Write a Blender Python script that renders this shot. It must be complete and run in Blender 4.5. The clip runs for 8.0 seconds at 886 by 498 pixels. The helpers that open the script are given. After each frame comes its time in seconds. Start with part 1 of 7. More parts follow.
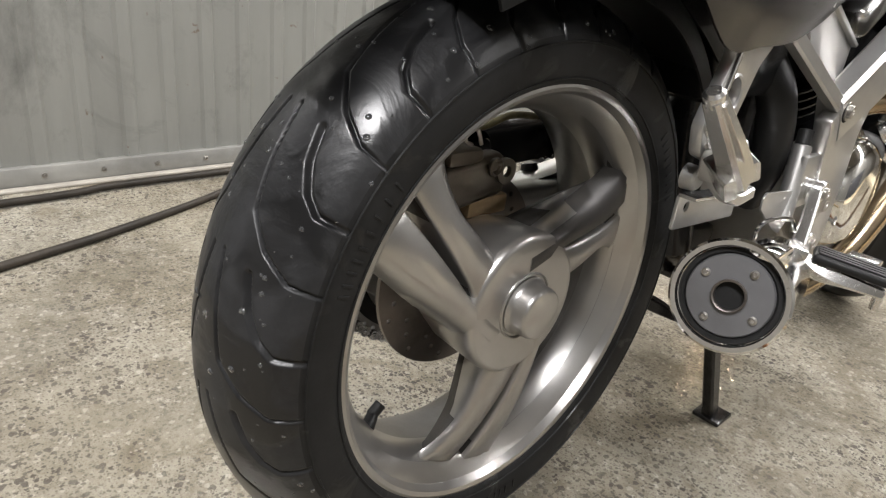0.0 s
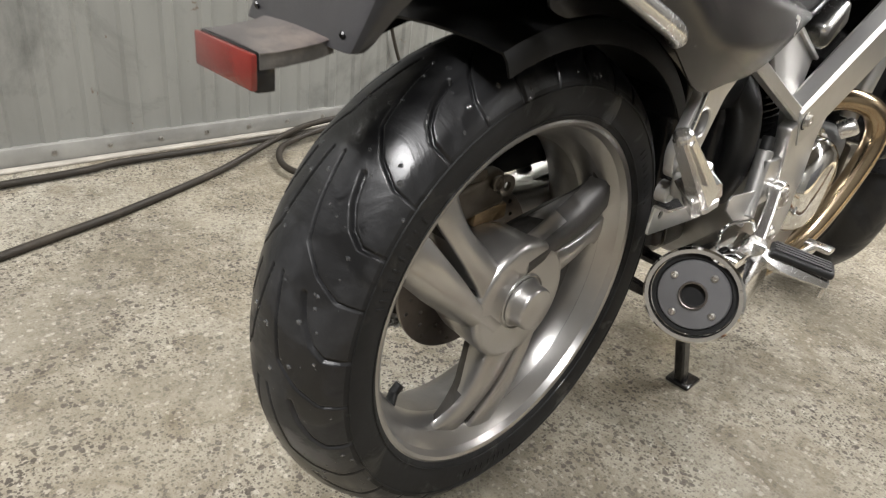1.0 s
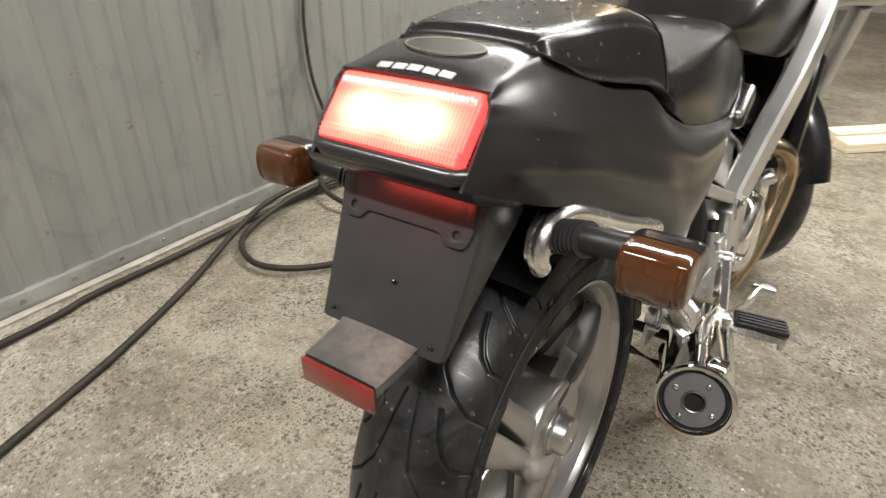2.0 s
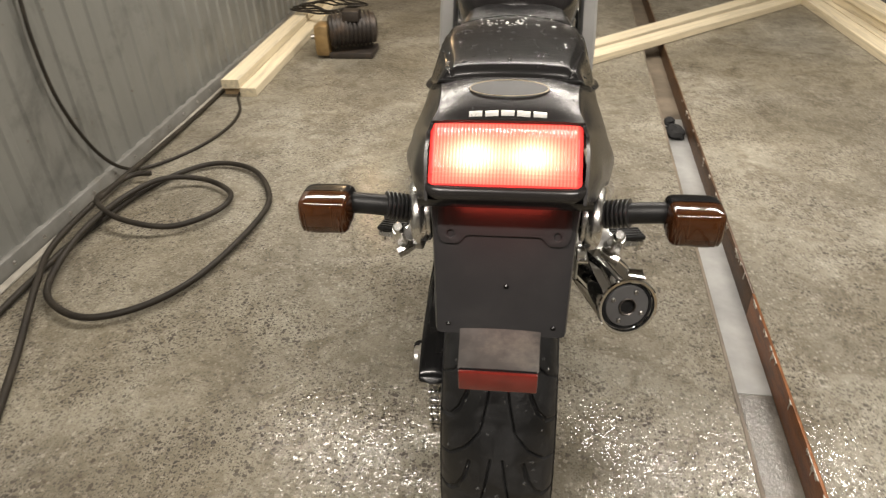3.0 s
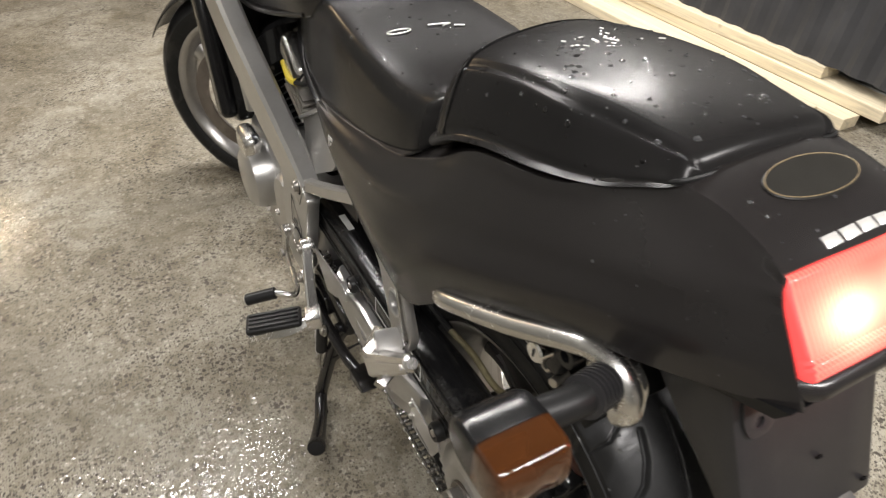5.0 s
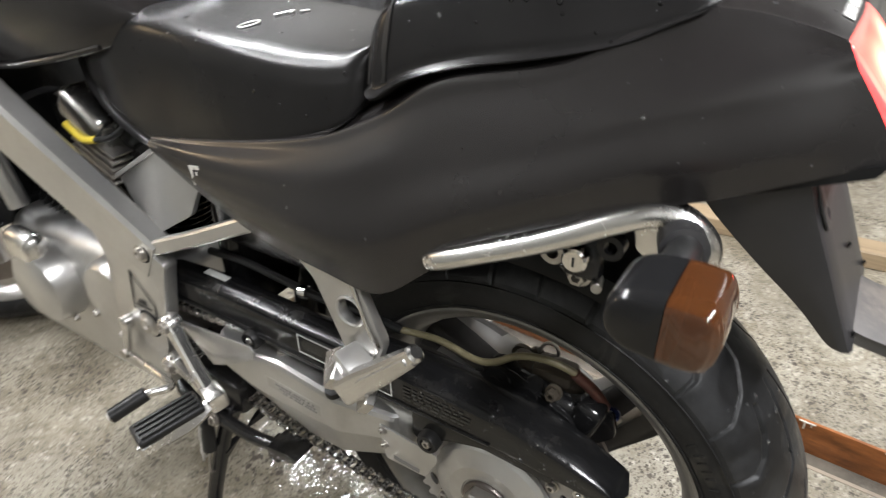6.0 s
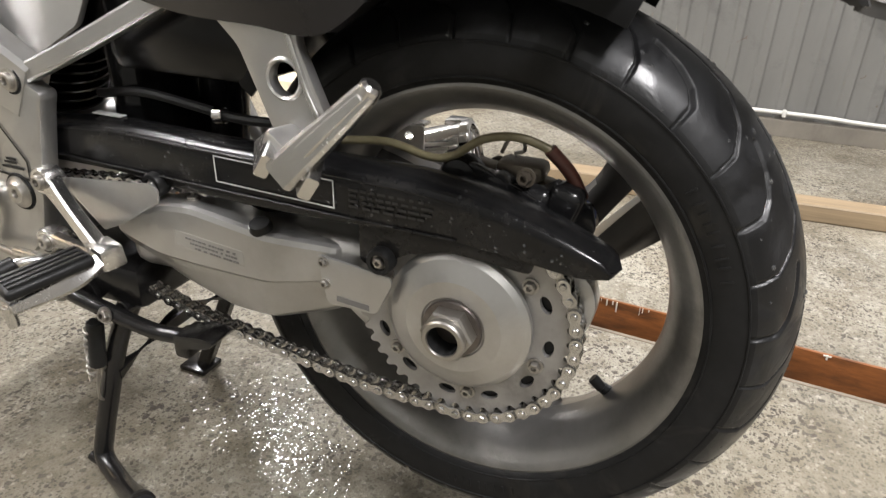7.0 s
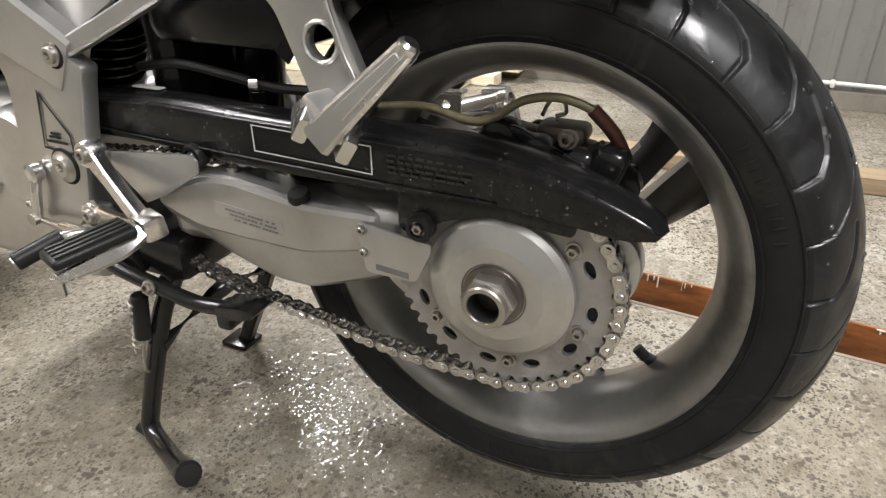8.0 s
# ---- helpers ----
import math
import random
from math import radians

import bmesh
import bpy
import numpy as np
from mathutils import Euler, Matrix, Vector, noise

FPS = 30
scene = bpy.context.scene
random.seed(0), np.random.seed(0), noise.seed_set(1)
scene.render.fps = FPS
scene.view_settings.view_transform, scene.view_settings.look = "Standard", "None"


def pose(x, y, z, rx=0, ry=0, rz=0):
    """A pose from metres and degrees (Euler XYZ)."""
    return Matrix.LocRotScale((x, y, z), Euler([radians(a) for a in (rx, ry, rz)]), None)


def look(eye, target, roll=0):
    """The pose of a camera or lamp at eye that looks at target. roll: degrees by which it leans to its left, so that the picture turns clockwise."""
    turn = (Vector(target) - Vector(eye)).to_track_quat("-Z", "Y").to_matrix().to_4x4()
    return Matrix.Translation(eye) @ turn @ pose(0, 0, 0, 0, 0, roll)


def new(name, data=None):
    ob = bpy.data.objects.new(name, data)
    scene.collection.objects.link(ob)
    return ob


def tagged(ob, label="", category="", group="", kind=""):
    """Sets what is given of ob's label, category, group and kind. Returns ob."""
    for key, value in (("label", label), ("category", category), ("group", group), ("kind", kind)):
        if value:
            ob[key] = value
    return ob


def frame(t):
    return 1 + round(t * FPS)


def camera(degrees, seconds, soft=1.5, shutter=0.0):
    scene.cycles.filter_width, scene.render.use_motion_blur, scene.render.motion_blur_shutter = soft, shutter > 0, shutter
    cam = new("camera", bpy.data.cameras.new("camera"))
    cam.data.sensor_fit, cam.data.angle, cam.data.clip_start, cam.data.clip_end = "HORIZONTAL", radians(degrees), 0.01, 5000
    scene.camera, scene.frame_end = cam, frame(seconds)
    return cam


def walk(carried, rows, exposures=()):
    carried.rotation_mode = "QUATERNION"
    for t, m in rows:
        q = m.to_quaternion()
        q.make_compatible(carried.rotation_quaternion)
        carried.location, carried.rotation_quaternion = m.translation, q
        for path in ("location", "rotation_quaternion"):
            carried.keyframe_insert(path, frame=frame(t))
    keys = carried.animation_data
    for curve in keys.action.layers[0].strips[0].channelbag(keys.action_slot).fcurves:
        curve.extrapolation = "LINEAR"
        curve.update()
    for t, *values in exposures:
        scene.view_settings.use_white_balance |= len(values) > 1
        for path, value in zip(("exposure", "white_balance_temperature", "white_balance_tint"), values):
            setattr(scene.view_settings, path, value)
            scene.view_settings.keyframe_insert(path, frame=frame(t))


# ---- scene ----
cam = camera(68.3, 8.0, soft=1.25, shutter=0.28)
PATH = [
    (0.0, pose(0.4294, -0.4916, 0.6962, 66.32, -6.27, 47.57)),
    (0.5, pose(0.4387, -0.5187, 0.7185, 65.31, -6.51, 47.26)),
    (1.0, pose(0.4582, -0.5728, 0.7956, 62.25, -6.67, 46.32)),
    (1.2, pose(0.4455, -0.5976, 0.8360, 62.58, -6.00, 44.30)),
    (1.5, pose(0.4379, -0.6028, 0.9391, 61.27, -2.97, 43.58)),
    (1.7, pose(0.4168, -0.6074, 1.0010, 61.51, -0.84, 41.84)),
    (2.8, pose(0.0726, -0.8453, 1.1795, 57.15, 0.90, 10.82)),
    (3.0, pose(0.0106, -0.8555, 1.1962, 56.21, 1.49, 6.33)),
    (3.5, pose(-0.1310, -0.7789, 1.1808, 54.42, 1.45, -1.70)),
    (4.0, pose(-0.2118, -0.6464, 1.1832, 52.52, -0.03, -8.23)),
    (4.5, pose(-0.3124, -0.5045, 1.1868, 51.27, -3.83, -19.09)),
    (4.7, pose(-0.3471, -0.4502, 1.1813, 51.05, -3.36, -22.99)),
    (5.8, pose(-0.5267, -0.2226, 1.0794, 54.31, -0.51, -50.19)),
    (6.0, pose(-0.5662, -0.2216, 1.0359, 57.90, 0.53, -57.92)),
    (6.2, pose(-0.6285, -0.2060, 0.9879, 61.73, -0.30, -62.76)),
    (6.5, pose(-0.6569, -0.1888, 0.9138, 62.56, -1.61, -64.82)),
    (6.7, pose(-0.6553, -0.1882, 0.8270, 63.50, -2.33, -65.79)),
    (7.0, pose(-0.6356, -0.1949, 0.7378, 63.54, -1.56, -66.97)),
    (7.5, pose(-0.6332, -0.2026, 0.7172, 62.20, 0.71, -66.18)),
    (8.0, pose(-0.6366, -0.1900, 0.7174, 62.13, 0.35, -64.55)),
]
walk(cam, PATH, exposures=[(0.0, 0.88, 6200, 11), (1.5, 0.85, 6250, 10), (3.0, 0.12, 6950, 11), (3.5, -0.02, 7000, 12), (4.5, 0.12, 6700, 12), (6.0, 0.92, 6050, 10), (7.0, 0.96, 6200, 12), (8.0, 0.96, 6200, 12)])

# ---- light: an indoor workshop, two rows of ceiling tubes and an added, unseen warm bulb at the far end ----
world = bpy.data.worlds.new("world")
scene.world = world
world.use_nodes = True
world.node_tree.nodes["Background"].inputs[0].default_value = (1.0, 0.93, 0.84, 1)
world.node_tree.nodes["Background"].inputs[1].default_value = 0.01
CEILING = 2.6


def tube_lamp(x, y, watts, colour=(1.0, 0.965, 0.930), size_x=1.22, size_y=0.10):
    data = bpy.data.lights.new("tube_light", "AREA")
    data.shape, data.size, data.size_y = "RECTANGLE", size_x, size_y
    data.energy, data.color = watts, colour
    ob = new("tube_light", data)
    ob.matrix_world = Matrix.Translation((x, y, CEILING - 0.115))
    return ob


TUBES = [(-0.95, 2.05, 36), (0.35, 2.05, 48), (1.65, 2.05, 47), (-0.85, -1.25, 48), (0.95, -1.25, 48)]
for tx, ty, tw in TUBES:
    tube_lamp(tx, ty, tw)
bulb_data = bpy.data.lights.new("bulb_light", "POINT")
bulb_data.energy, bulb_data.color, bulb_data.shadow_soft_size = 20, (1.0, 0.72, 0.42), 0.05
bulb_light = new("bulb_light", bulb_data)
bulb_light.location = (-1.30, 4.5, 1.9)

from mathutils.bvhtree import BVHTree

# ---- helpers ----
HUB = 0.381  # height of the rear axle
RAD = math.radians


def finish(bm, name, mats, smooth=40.0):
    """bmesh -> mesh with smooth shading split at sharp edges."""
    bmesh.ops.recalc_face_normals(bm, faces=bm.faces)
    me = bpy.data.meshes.new(name)
    bm.to_mesh(me)
    bm.free()
    for m in (mats if isinstance(mats, (list, tuple)) else [mats]):
        me.materials.append(m)
    if smooth:
        for p in me.polygons:
            p.use_smooth = True
        me.set_sharp_from_angle(angle=RAD(smooth))
    return me


def part(name, bm, material, parent, label="", smooth=40.0):
    """Links a bmesh as one mesh object under a thing or under a part."""
    ob = new(name, finish(bm, name, material, smooth) if isinstance(bm, bmesh.types.BMesh) else bm)
    ob.parent = parent
    if parent is not None and parent.type == "EMPTY":
        ob.matrix_parent_inverse = Matrix.Translation(-parent.location)
    if label:
        ob["label"] = label
    return ob


def thing(name, at, label, category, group=""):
    ob = new(name, None)
    ob.location = at
    ob.empty_display_size = 0.05
    return tagged(ob, label, category, group)


def solo(name, bm, material, label, category, kind="", group="", smooth=40.0):
    return tagged(new(name, finish(bm, name, material, smooth)), label, category, group, kind)


def add_box(bm, c, s, bevel=0.0, rot=None, segs=2):
    m = Matrix.LocRotScale(c, rot, None)
    got = bmesh.ops.create_cube(bm, size=1.0)
    vs = got["verts"]
    for v in vs:
        v.co = Vector((v.co.x * s[0], v.co.y * s[1], v.co.z * s[2]))
    if bevel:
        es = list({e for v in vs for e in v.link_edges})
        res = bmesh.ops.bevel(bm, geom=es, offset=bevel, segments=segs, profile=0.5, affect="EDGES", clamp_overlap=True)
        vs = list({v for f in res["faces"] for v in f.verts} | {v for v in vs if v.is_valid})
    bmesh.ops.transform(bm, matrix=m, verts=vs)
    return bm


def boxm(c, s, bevel=0.0, rot=None, segs=2):
    return add_box(bmesh.new(), c, s, bevel, rot, segs)


def frame_of(d):
    """A rotation whose z axis points along d."""
    return Vector(d).normalized().to_track_quat("Z", "Y")


def add_lathe(bm, profile, at=(0, 0, 0), axis=(1, 0, 0), segs=48, closed=False):
    """Revolves (radius, along) pairs about an axis."""
    q = frame_of(axis)
    at = Vector(at)
    rings = []
    for r, h in profile:
        if r < 1e-6:
            rings.append([bm.verts.new(at + q @ Vector((0, 0, h)))])
        else:
            rings.append([bm.verts.new(at + q @ Vector((r * math.cos(2 * math.pi * k / segs), r * math.sin(2 * math.pi * k / segs), h))) for k in range(segs)])
    pairs = list(zip(rings, rings[1:]))
    if closed:
        pairs.append((rings[-1], rings[0]))
    for a, b in pairs:
        for k in range(segs):
            j = (k + 1) % segs
            if len(a) == 1 and len(b) == 1:
                continue
            if len(a) == 1:
                bm.faces.new((a[0], b[k], b[j]))
            elif len(b) == 1:
                bm.faces.new((a[k], a[j], b[0]))
            else:
                bm.faces.new((a[k], a[j], b[j], b[k]))
    return bm


def lathe(profile, at=(0, 0, 0), axis=(1, 0, 0), segs=48, closed=False):
    return add_lathe(bmesh.new(), profile, at, axis, segs, closed)


def add_rod(bm, a, b, r, segs=14, r2=None, bevel=0.0):
    a, b = Vector(a), Vector(b)
    L = (b - a).length
    r2 = r if r2 is None else r2
    e = min(bevel or 0.12 * r, L * 0.3)
    return add_lathe(bm, [(0, 0), (r - e, 0), (r, e), (r2, L - e), (r2 - e, L), (0, L)], a, b - a, segs)


def rod(a, b, r, segs=14, r2=None, bevel=0.0):
    return add_rod(bmesh.new(), a, b, r, segs, r2, bevel)


def spline(points, n=8, closed=False):
    """Catmull-Rom through the points."""
    P = [Vector(p) for p in points]
    if closed:
        P = [P[-1]] + P + [P[0], P[1]]
    else:
        P = [P[0] * 2 - P[1]] + P + [P[-1] * 2 - P[-2]]
    out = []
    for i in range(1, len(P) - 2):
        for k in range(n):
            t = k / n
            a, b, c, d = P[i - 1], P[i], P[i + 1], P[i + 2]
            out.append(0.5 * ((2 * b) + (c - a) * t + (2 * a - 5 * b + 4 * c - d) * t * t + (3 * b - a - 3 * c + d) * t ** 3))
    if not closed:
        out.append(P[-2])
    return out


def add_tube(bm, points, r, segs=12, n=8, closed=False, flat=1.0, radii=None):
    """A bent tube along a spline; flat squashes it along z of its own frame."""
    pts = spline(points, n, closed) if n else [Vector(p) for p in points]
    N = len(pts)
    rings = []
    up = Vector((0.13, 0.21, 1.0)).normalized()
    for i, p in enumerate(pts):
        d = (pts[(i + 1) % N] - pts[i - 1]) if closed else (pts[min(i + 1, N - 1)] - pts[max(i - 1, 0)])
        d.normalize()
        side = d.cross(up)
        if side.length < 1e-4:
            side = d.orthogonal()
        side.normalize()
        up = side.cross(d).normalized()
        rr = r if radii is None else radii(i / max(N - 1, 1))
        rings.append([bm.verts.new(p + side * (rr * math.cos(2 * math.pi * k / segs)) + up * (rr * flat * math.sin(2 * math.pi * k / segs))) for k in range(segs)])
    for i in range(N if closed else N - 1):
        a, b = rings[i], rings[(i + 1) % N]
        for k in range(segs):
            j = (k + 1) % segs
            bm.faces.new((a[k], a[j], b[j], b[k]))
    if not closed:
        bm.faces.new(rings[0][::-1])
        bm.faces.new(rings[-1])
    return bm


def tube(points, r, segs=12, n=8, closed=False, flat=1.0, radii=None):
    return add_tube(bmesh.new(), points, r, segs, n, closed, flat, radii)


def circle_yz(y, z, r, n=20):
    return [(y + r * math.cos(2 * math.pi * k / n), z + r * math.sin(2 * math.pi * k / n)) for k in range(n)]


def add_plate(bm, outline, x0, x1, holes=(), bevel=0.0):
    """A flat plate: an outline in (y, z), with holes, from x0 to x1."""
    tmp = bmesh.new()
    edges = []
    for loop in (outline, *holes):
        vs = [tmp.verts.new((x0, y, z)) for y, z in loop]
        edges += [tmp.edges.new((vs[i], vs[(i + 1) % len(vs)])) for i in range(len(vs))]
    bmesh.ops.triangle_fill(tmp, use_beauty=True, use_dissolve=True, edges=edges)
    faces = list(tmp.faces)
    ext = bmesh.ops.extrude_face_region(tmp, geom=faces)
    for v in [g for g in ext["geom"] if isinstance(g, bmesh.types.BMVert)]:
        v.co.x = x1
    bmesh.ops.recalc_face_normals(tmp, faces=tmp.faces)
    if bevel:
        rim = [e for e in tmp.edges if len(e.link_faces) == 2 and e.calc_face_angle(0) > 0.9]
        bmesh.ops.bevel(tmp, geom=rim, offset=bevel, segments=2, profile=0.6, affect="EDGES", clamp_overlap=True)
    me = bpy.data.meshes.new("tmp")
    tmp.to_mesh(me)
    tmp.free()
    bm.from_mesh(me)
    bpy.data.meshes.remove(me)
    return bm


def plate(outline, x0, x1, holes=(), bevel=0.0):
    return add_plate(bmesh.new(), outline, x0, x1, holes, bevel)


def rounded(outline, r, n=4):
    """Rounds the corners of an outline."""
    out = []
    N = len(outline)
    for i in range(N):
        p, a, b = Vector(outline[i]), Vector(outline[i - 1]), Vector(outline[(i + 1) % N])
        u, v = (a - p), (b - p)
        k = min(r, u.length * 0.45, v.length * 0.45)
        s, e = p + u.normalized() * k, p + v.normalized() * k
        for j in range(n + 1):
            t = j / n
            q = s * (1 - t) ** 2 + p * 2 * t * (1 - t) + e * t * t
            out.append((q.x, q.y))
    return out


def grid_mesh(rows, closed_u=False, cap=False):
    """A surface through rows of points."""
    bm = bmesh.new()
    V = [[bm.verts.new(p) for p in row] for row in rows]
    n = len(rows[0])
    for a, b in zip(V, V[1:]):
        for k in range(n if closed_u else n - 1):
            j = (k + 1) % n
            bm.faces.new((a[k], a[j], b[j], b[k]))
    if cap and closed_u:
        bm.faces.new(V[0][::-1])
        bm.faces.new(V[-1])
    return bm


def smooth_rows(rows, nu=6, nv=6, closed_u=False):
    """Refines rows of control points with splines both ways."""
    fine = [spline(r, nu, closed_u) for r in rows]
    cols = [spline([r[k] for r in fine], nv) for k in range(len(fine[0]))]
    return [[c[i] for c in cols] for i in range(len(cols[0]))]


def thicken(bm, t):
    """Gives a sheet its thickness (inwards for positive t)."""
    bmesh.ops.recalc_face_normals(bm, faces=bm.faces)
    bmesh.ops.solidify(bm, geom=list(bm.faces), thickness=t)
    return bm


def bolt_mesh(at, axis, r=0.008, h=0.006, hexa=True):
    """A bolt head with a washer, and a socket or hexagon."""
    bm = lathe([(0, 0), (r * 1.35, 0), (r * 1.35, h * 0.3), (r, h * 0.32)], at, axis, 20)
    add_lathe(bm, [(r, h * 0.3), (r, h * 0.85), (r * 0.85, h), (r * 0.5, h), (r * 0.42, h * 0.45), (0, h * 0.45)], at, axis, 6 if hexa else 16)
    return bm


# ---- materials ----
def node(nt, kind, at=(0, 0), **inputs):
    n = nt.nodes.new(kind)
    n.location = at
    for k, v in inputs.items():
        n.inputs[k.replace("_", " ")].default_value = v
    return n


def ramp(nt, fac, stops):
    n = nt.nodes.new("ShaderNodeValToRGB")
    el = n.color_ramp.elements
    while len(el) < len(stops):
        el.new(0.5)
    for e, (pos, col) in zip(el, stops):
        e.position = pos
        e.color = (*col, 1) if len(col) == 3 else col
    nt.links.new(fac, n.inputs["Fac"])
    return n.outputs["Color"]


def grey(v):
    return (v, v, v)


def mat(name, base, rough=0.5, metal=0.0, var=0.15, scale=14.0, fine=180.0, bump=0.05, rvar=0.12, coat=0.0, dirt=None, dirt_amount=0.45, spec=0.5, stretch=(1, 1, 1), droplets=0.0):
    """A painted, cast or moulded surface: cloudy colour, fine grain, uneven gloss, optional grime and water drops."""
    m = bpy.data.materials.new(name)
    m.use_nodes = True
    nt = m.node_tree
    L = nt.links
    bsdf = nt.nodes["Principled BSDF"]
    tc = node(nt, "ShaderNodeTexCoord")
    mp = node(nt, "ShaderNodeMapping")
    mp.inputs["Scale"].default_value = stretch
    L.new(tc.outputs["Object"], mp.inputs["Vector"])
    big = node(nt, "ShaderNodeTexNoise", Scale=scale, Detail=6.0, Roughness=0.6)
    small = node(nt, "ShaderNodeTexNoise", Scale=fine, Detail=4.0, Roughness=0.65)
    L.new(mp.outputs["Vector"], big.inputs["Vector"])
    L.new(mp.outputs["Vector"], small.inputs["Vector"])
    lo = tuple(max(0, c * (1 - var)) for c in base)
    hi = tuple(min(1, c * (1 + var)) for c in base)
    col = ramp(nt, big.outputs["Fac"], [(0.3, lo), (0.7, hi)])
    if dirt:
        d2 = node(nt, "ShaderNodeTexNoise", Scale=scale * 0.6, Detail=9.0, Roughness=0.72)
        L.new(mp.outputs["Vector"], d2.inputs["Vector"])
        f = ramp(nt, d2.outputs["Fac"], [(0.52, grey(0)), (0.72, grey(dirt_amount))])
        mix = node(nt, "ShaderNodeMix")
        mix.data_type = "RGBA"
        L.new(f, mix.inputs["Factor"])
        L.new(col, mix.inputs["A"])
        mix.inputs["B"].default_value = (*dirt, 1)
        col = mix.outputs["Result"]
    L.new(col, bsdf.inputs["Base Color"])
    rr = node(nt, "ShaderNodeMapRange")
    rr.inputs["To Min"].default_value = max(0.02, rough - rvar)
    rr.inputs["To Max"].default_value = min(1, rough + rvar)
    add = node(nt, "ShaderNodeMath")
    add.operation = "ADD"
    mul = node(nt, "ShaderNodeMath")
    mul.operation = "MULTIPLY"
    mul.inputs[1].default_value = 0.5
    L.new(big.outputs["Fac"], add.inputs[0])
    L.new(small.outputs["Fac"], add.inputs[1])
    L.new(add.outputs[0], mul.inputs[0])
    L.new(mul.outputs[0], rr.inputs["Value"])
    rough_out = rr.outputs["Result"]
    bsdf.inputs["Metallic"].default_value = metal
    bsdf.inputs["Specular IOR Level"].default_value = spec
    bsdf.inputs["Coat Weight"].default_value = coat
    bsdf.inputs["Coat Roughness"].default_value = 0.06
    bp = node(nt, "ShaderNodeBump", Strength=bump, Distance=0.002)
    L.new(small.outputs["Fac"], bp.inputs["Height"])
    normal = bp.outputs["Normal"]
    if droplets:
        vor = node(nt, "ShaderNodeTexVoronoi", Scale=droplets, Randomness=1.0)
        L.new(tc.outputs["Object"], vor.inputs["Vector"])
        pick = node(nt, "ShaderNodeSeparateColor")
        L.new(vor.outputs["Color"], pick.inputs["Color"])
        size = node(nt, "ShaderNodeMath")
        size.operation = "MULTIPLY"
        size.inputs[1].default_value = 0.34
        p2 = node(nt, "ShaderNodeMath")
        p2.operation = "POWER"
        p2.inputs[1].default_value = 4.0
        L.new(pick.outputs["Red"], p2.inputs[0])
        L.new(p2.outputs[0], size.inputs[0])
        sub = node(nt, "ShaderNodeMath")
        sub.operation = "SUBTRACT"
        L.new(size.outputs[0], sub.inputs[0])
        L.new(vor.outputs["Distance"], sub.inputs[1])
        mask = node(nt, "ShaderNodeMapRange")
        mask.inputs["From Min"].default_value = 0.0
        mask.inputs["From Max"].default_value = 0.06
        L.new(sub.outputs[0], mask.inputs["Value"])
        b2 = node(nt, "ShaderNodeBump", Strength=0.9, Distance=0.003)
        L.new(mask.outputs["Result"], b2.inputs["Height"])
        L.new(normal, b2.inputs["Normal"])
        normal = b2.outputs["Normal"]
        mr = node(nt, "ShaderNodeMix")
        L.new(mask.outputs["Result"], mr.inputs["Factor"])
        L.new(rough_out, mr.inputs["A"])
        mr.inputs["B"].default_value = 0.04
        rough_out = mr.outputs["Result"]
    L.new(rough_out, bsdf.inputs["Roughness"])
    L.new(normal, bsdf.inputs["Normal"])
    return m


def lens_mat(name, colour, rough=0.12, transmission=0.55):
    m = bpy.data.materials.new(name)
    m.use_nodes = True
    nt = m.node_tree
    b = nt.nodes["Principled BSDF"]
    tc = node(nt, "ShaderNodeTexCoord")
    nz = node(nt, "ShaderNodeTexNoise", Scale=30.0, Detail=4.0)
    nt.links.new(tc.outputs["Object"], nz.inputs["Vector"])
    c = ramp(nt, nz.outputs["Fac"], [(0.3, tuple(v * 0.75 for v in colour)), (0.7, colour)])
    nt.links.new(c, b.inputs["Base Color"])
    b.inputs["Roughness"].default_value = rough
    b.inputs["Transmission Weight"].default_value = transmission
    b.inputs["IOR"].default_value = 1.45
    b.inputs["Coat Weight"].default_value = 0.6
    b.inputs["Coat Roughness"].default_value = 0.05
    return m


M_ALU = mat("silver_cast_paint", (0.52, 0.515, 0.50), 0.33, 0.86, 0.10, 9, 160, 0.004, 0.04, dirt=(0.20, 0.17, 0.13), dirt_amount=0.25)
M_RIM = mat("silver_wheel_lacquer", (0.43, 0.42, 0.405), 0.29, 0.90, 0.10, 7, 240, 0.004, 0.03, coat=0.0, dirt=(0.17, 0.15, 0.13), dirt_amount=0.32)
M_POLISH = mat("polished_aluminium", (0.72, 0.71, 0.69), 0.26, 1.0, 0.08, 16, 260, 0.015, 0.07, dirt=(0.42, 0.39, 0.34), dirt_amount=0.3)
M_CHROME = mat("chrome", (0.80, 0.79, 0.77), 0.07, 1.0, 0.04, 20, 300, 0.02, 0.04, droplets=160)
M_STEEL = mat("bare_steel", (0.46, 0.44, 0.41), 0.38, 1.0, 0.15, 25, 300, 0.10, 0.07, dirt=(0.13, 0.10, 0.07))
M_CHAIN = mat("chain_steel", (0.60, 0.595, 0.59), 0.2, 1.0, 0.25, 60, 400, 0.10, 0.06, dirt=(0.10, 0.09, 0.08), dirt_amount=0.4)
M_DISC = mat("brake_disc_steel", (0.20, 0.18, 0.165), 0.4, 0.9, 0.2, 18, 300, 0.08, 0.08, dirt=(0.09, 0.07, 0.055), dirt_amount=0.6)


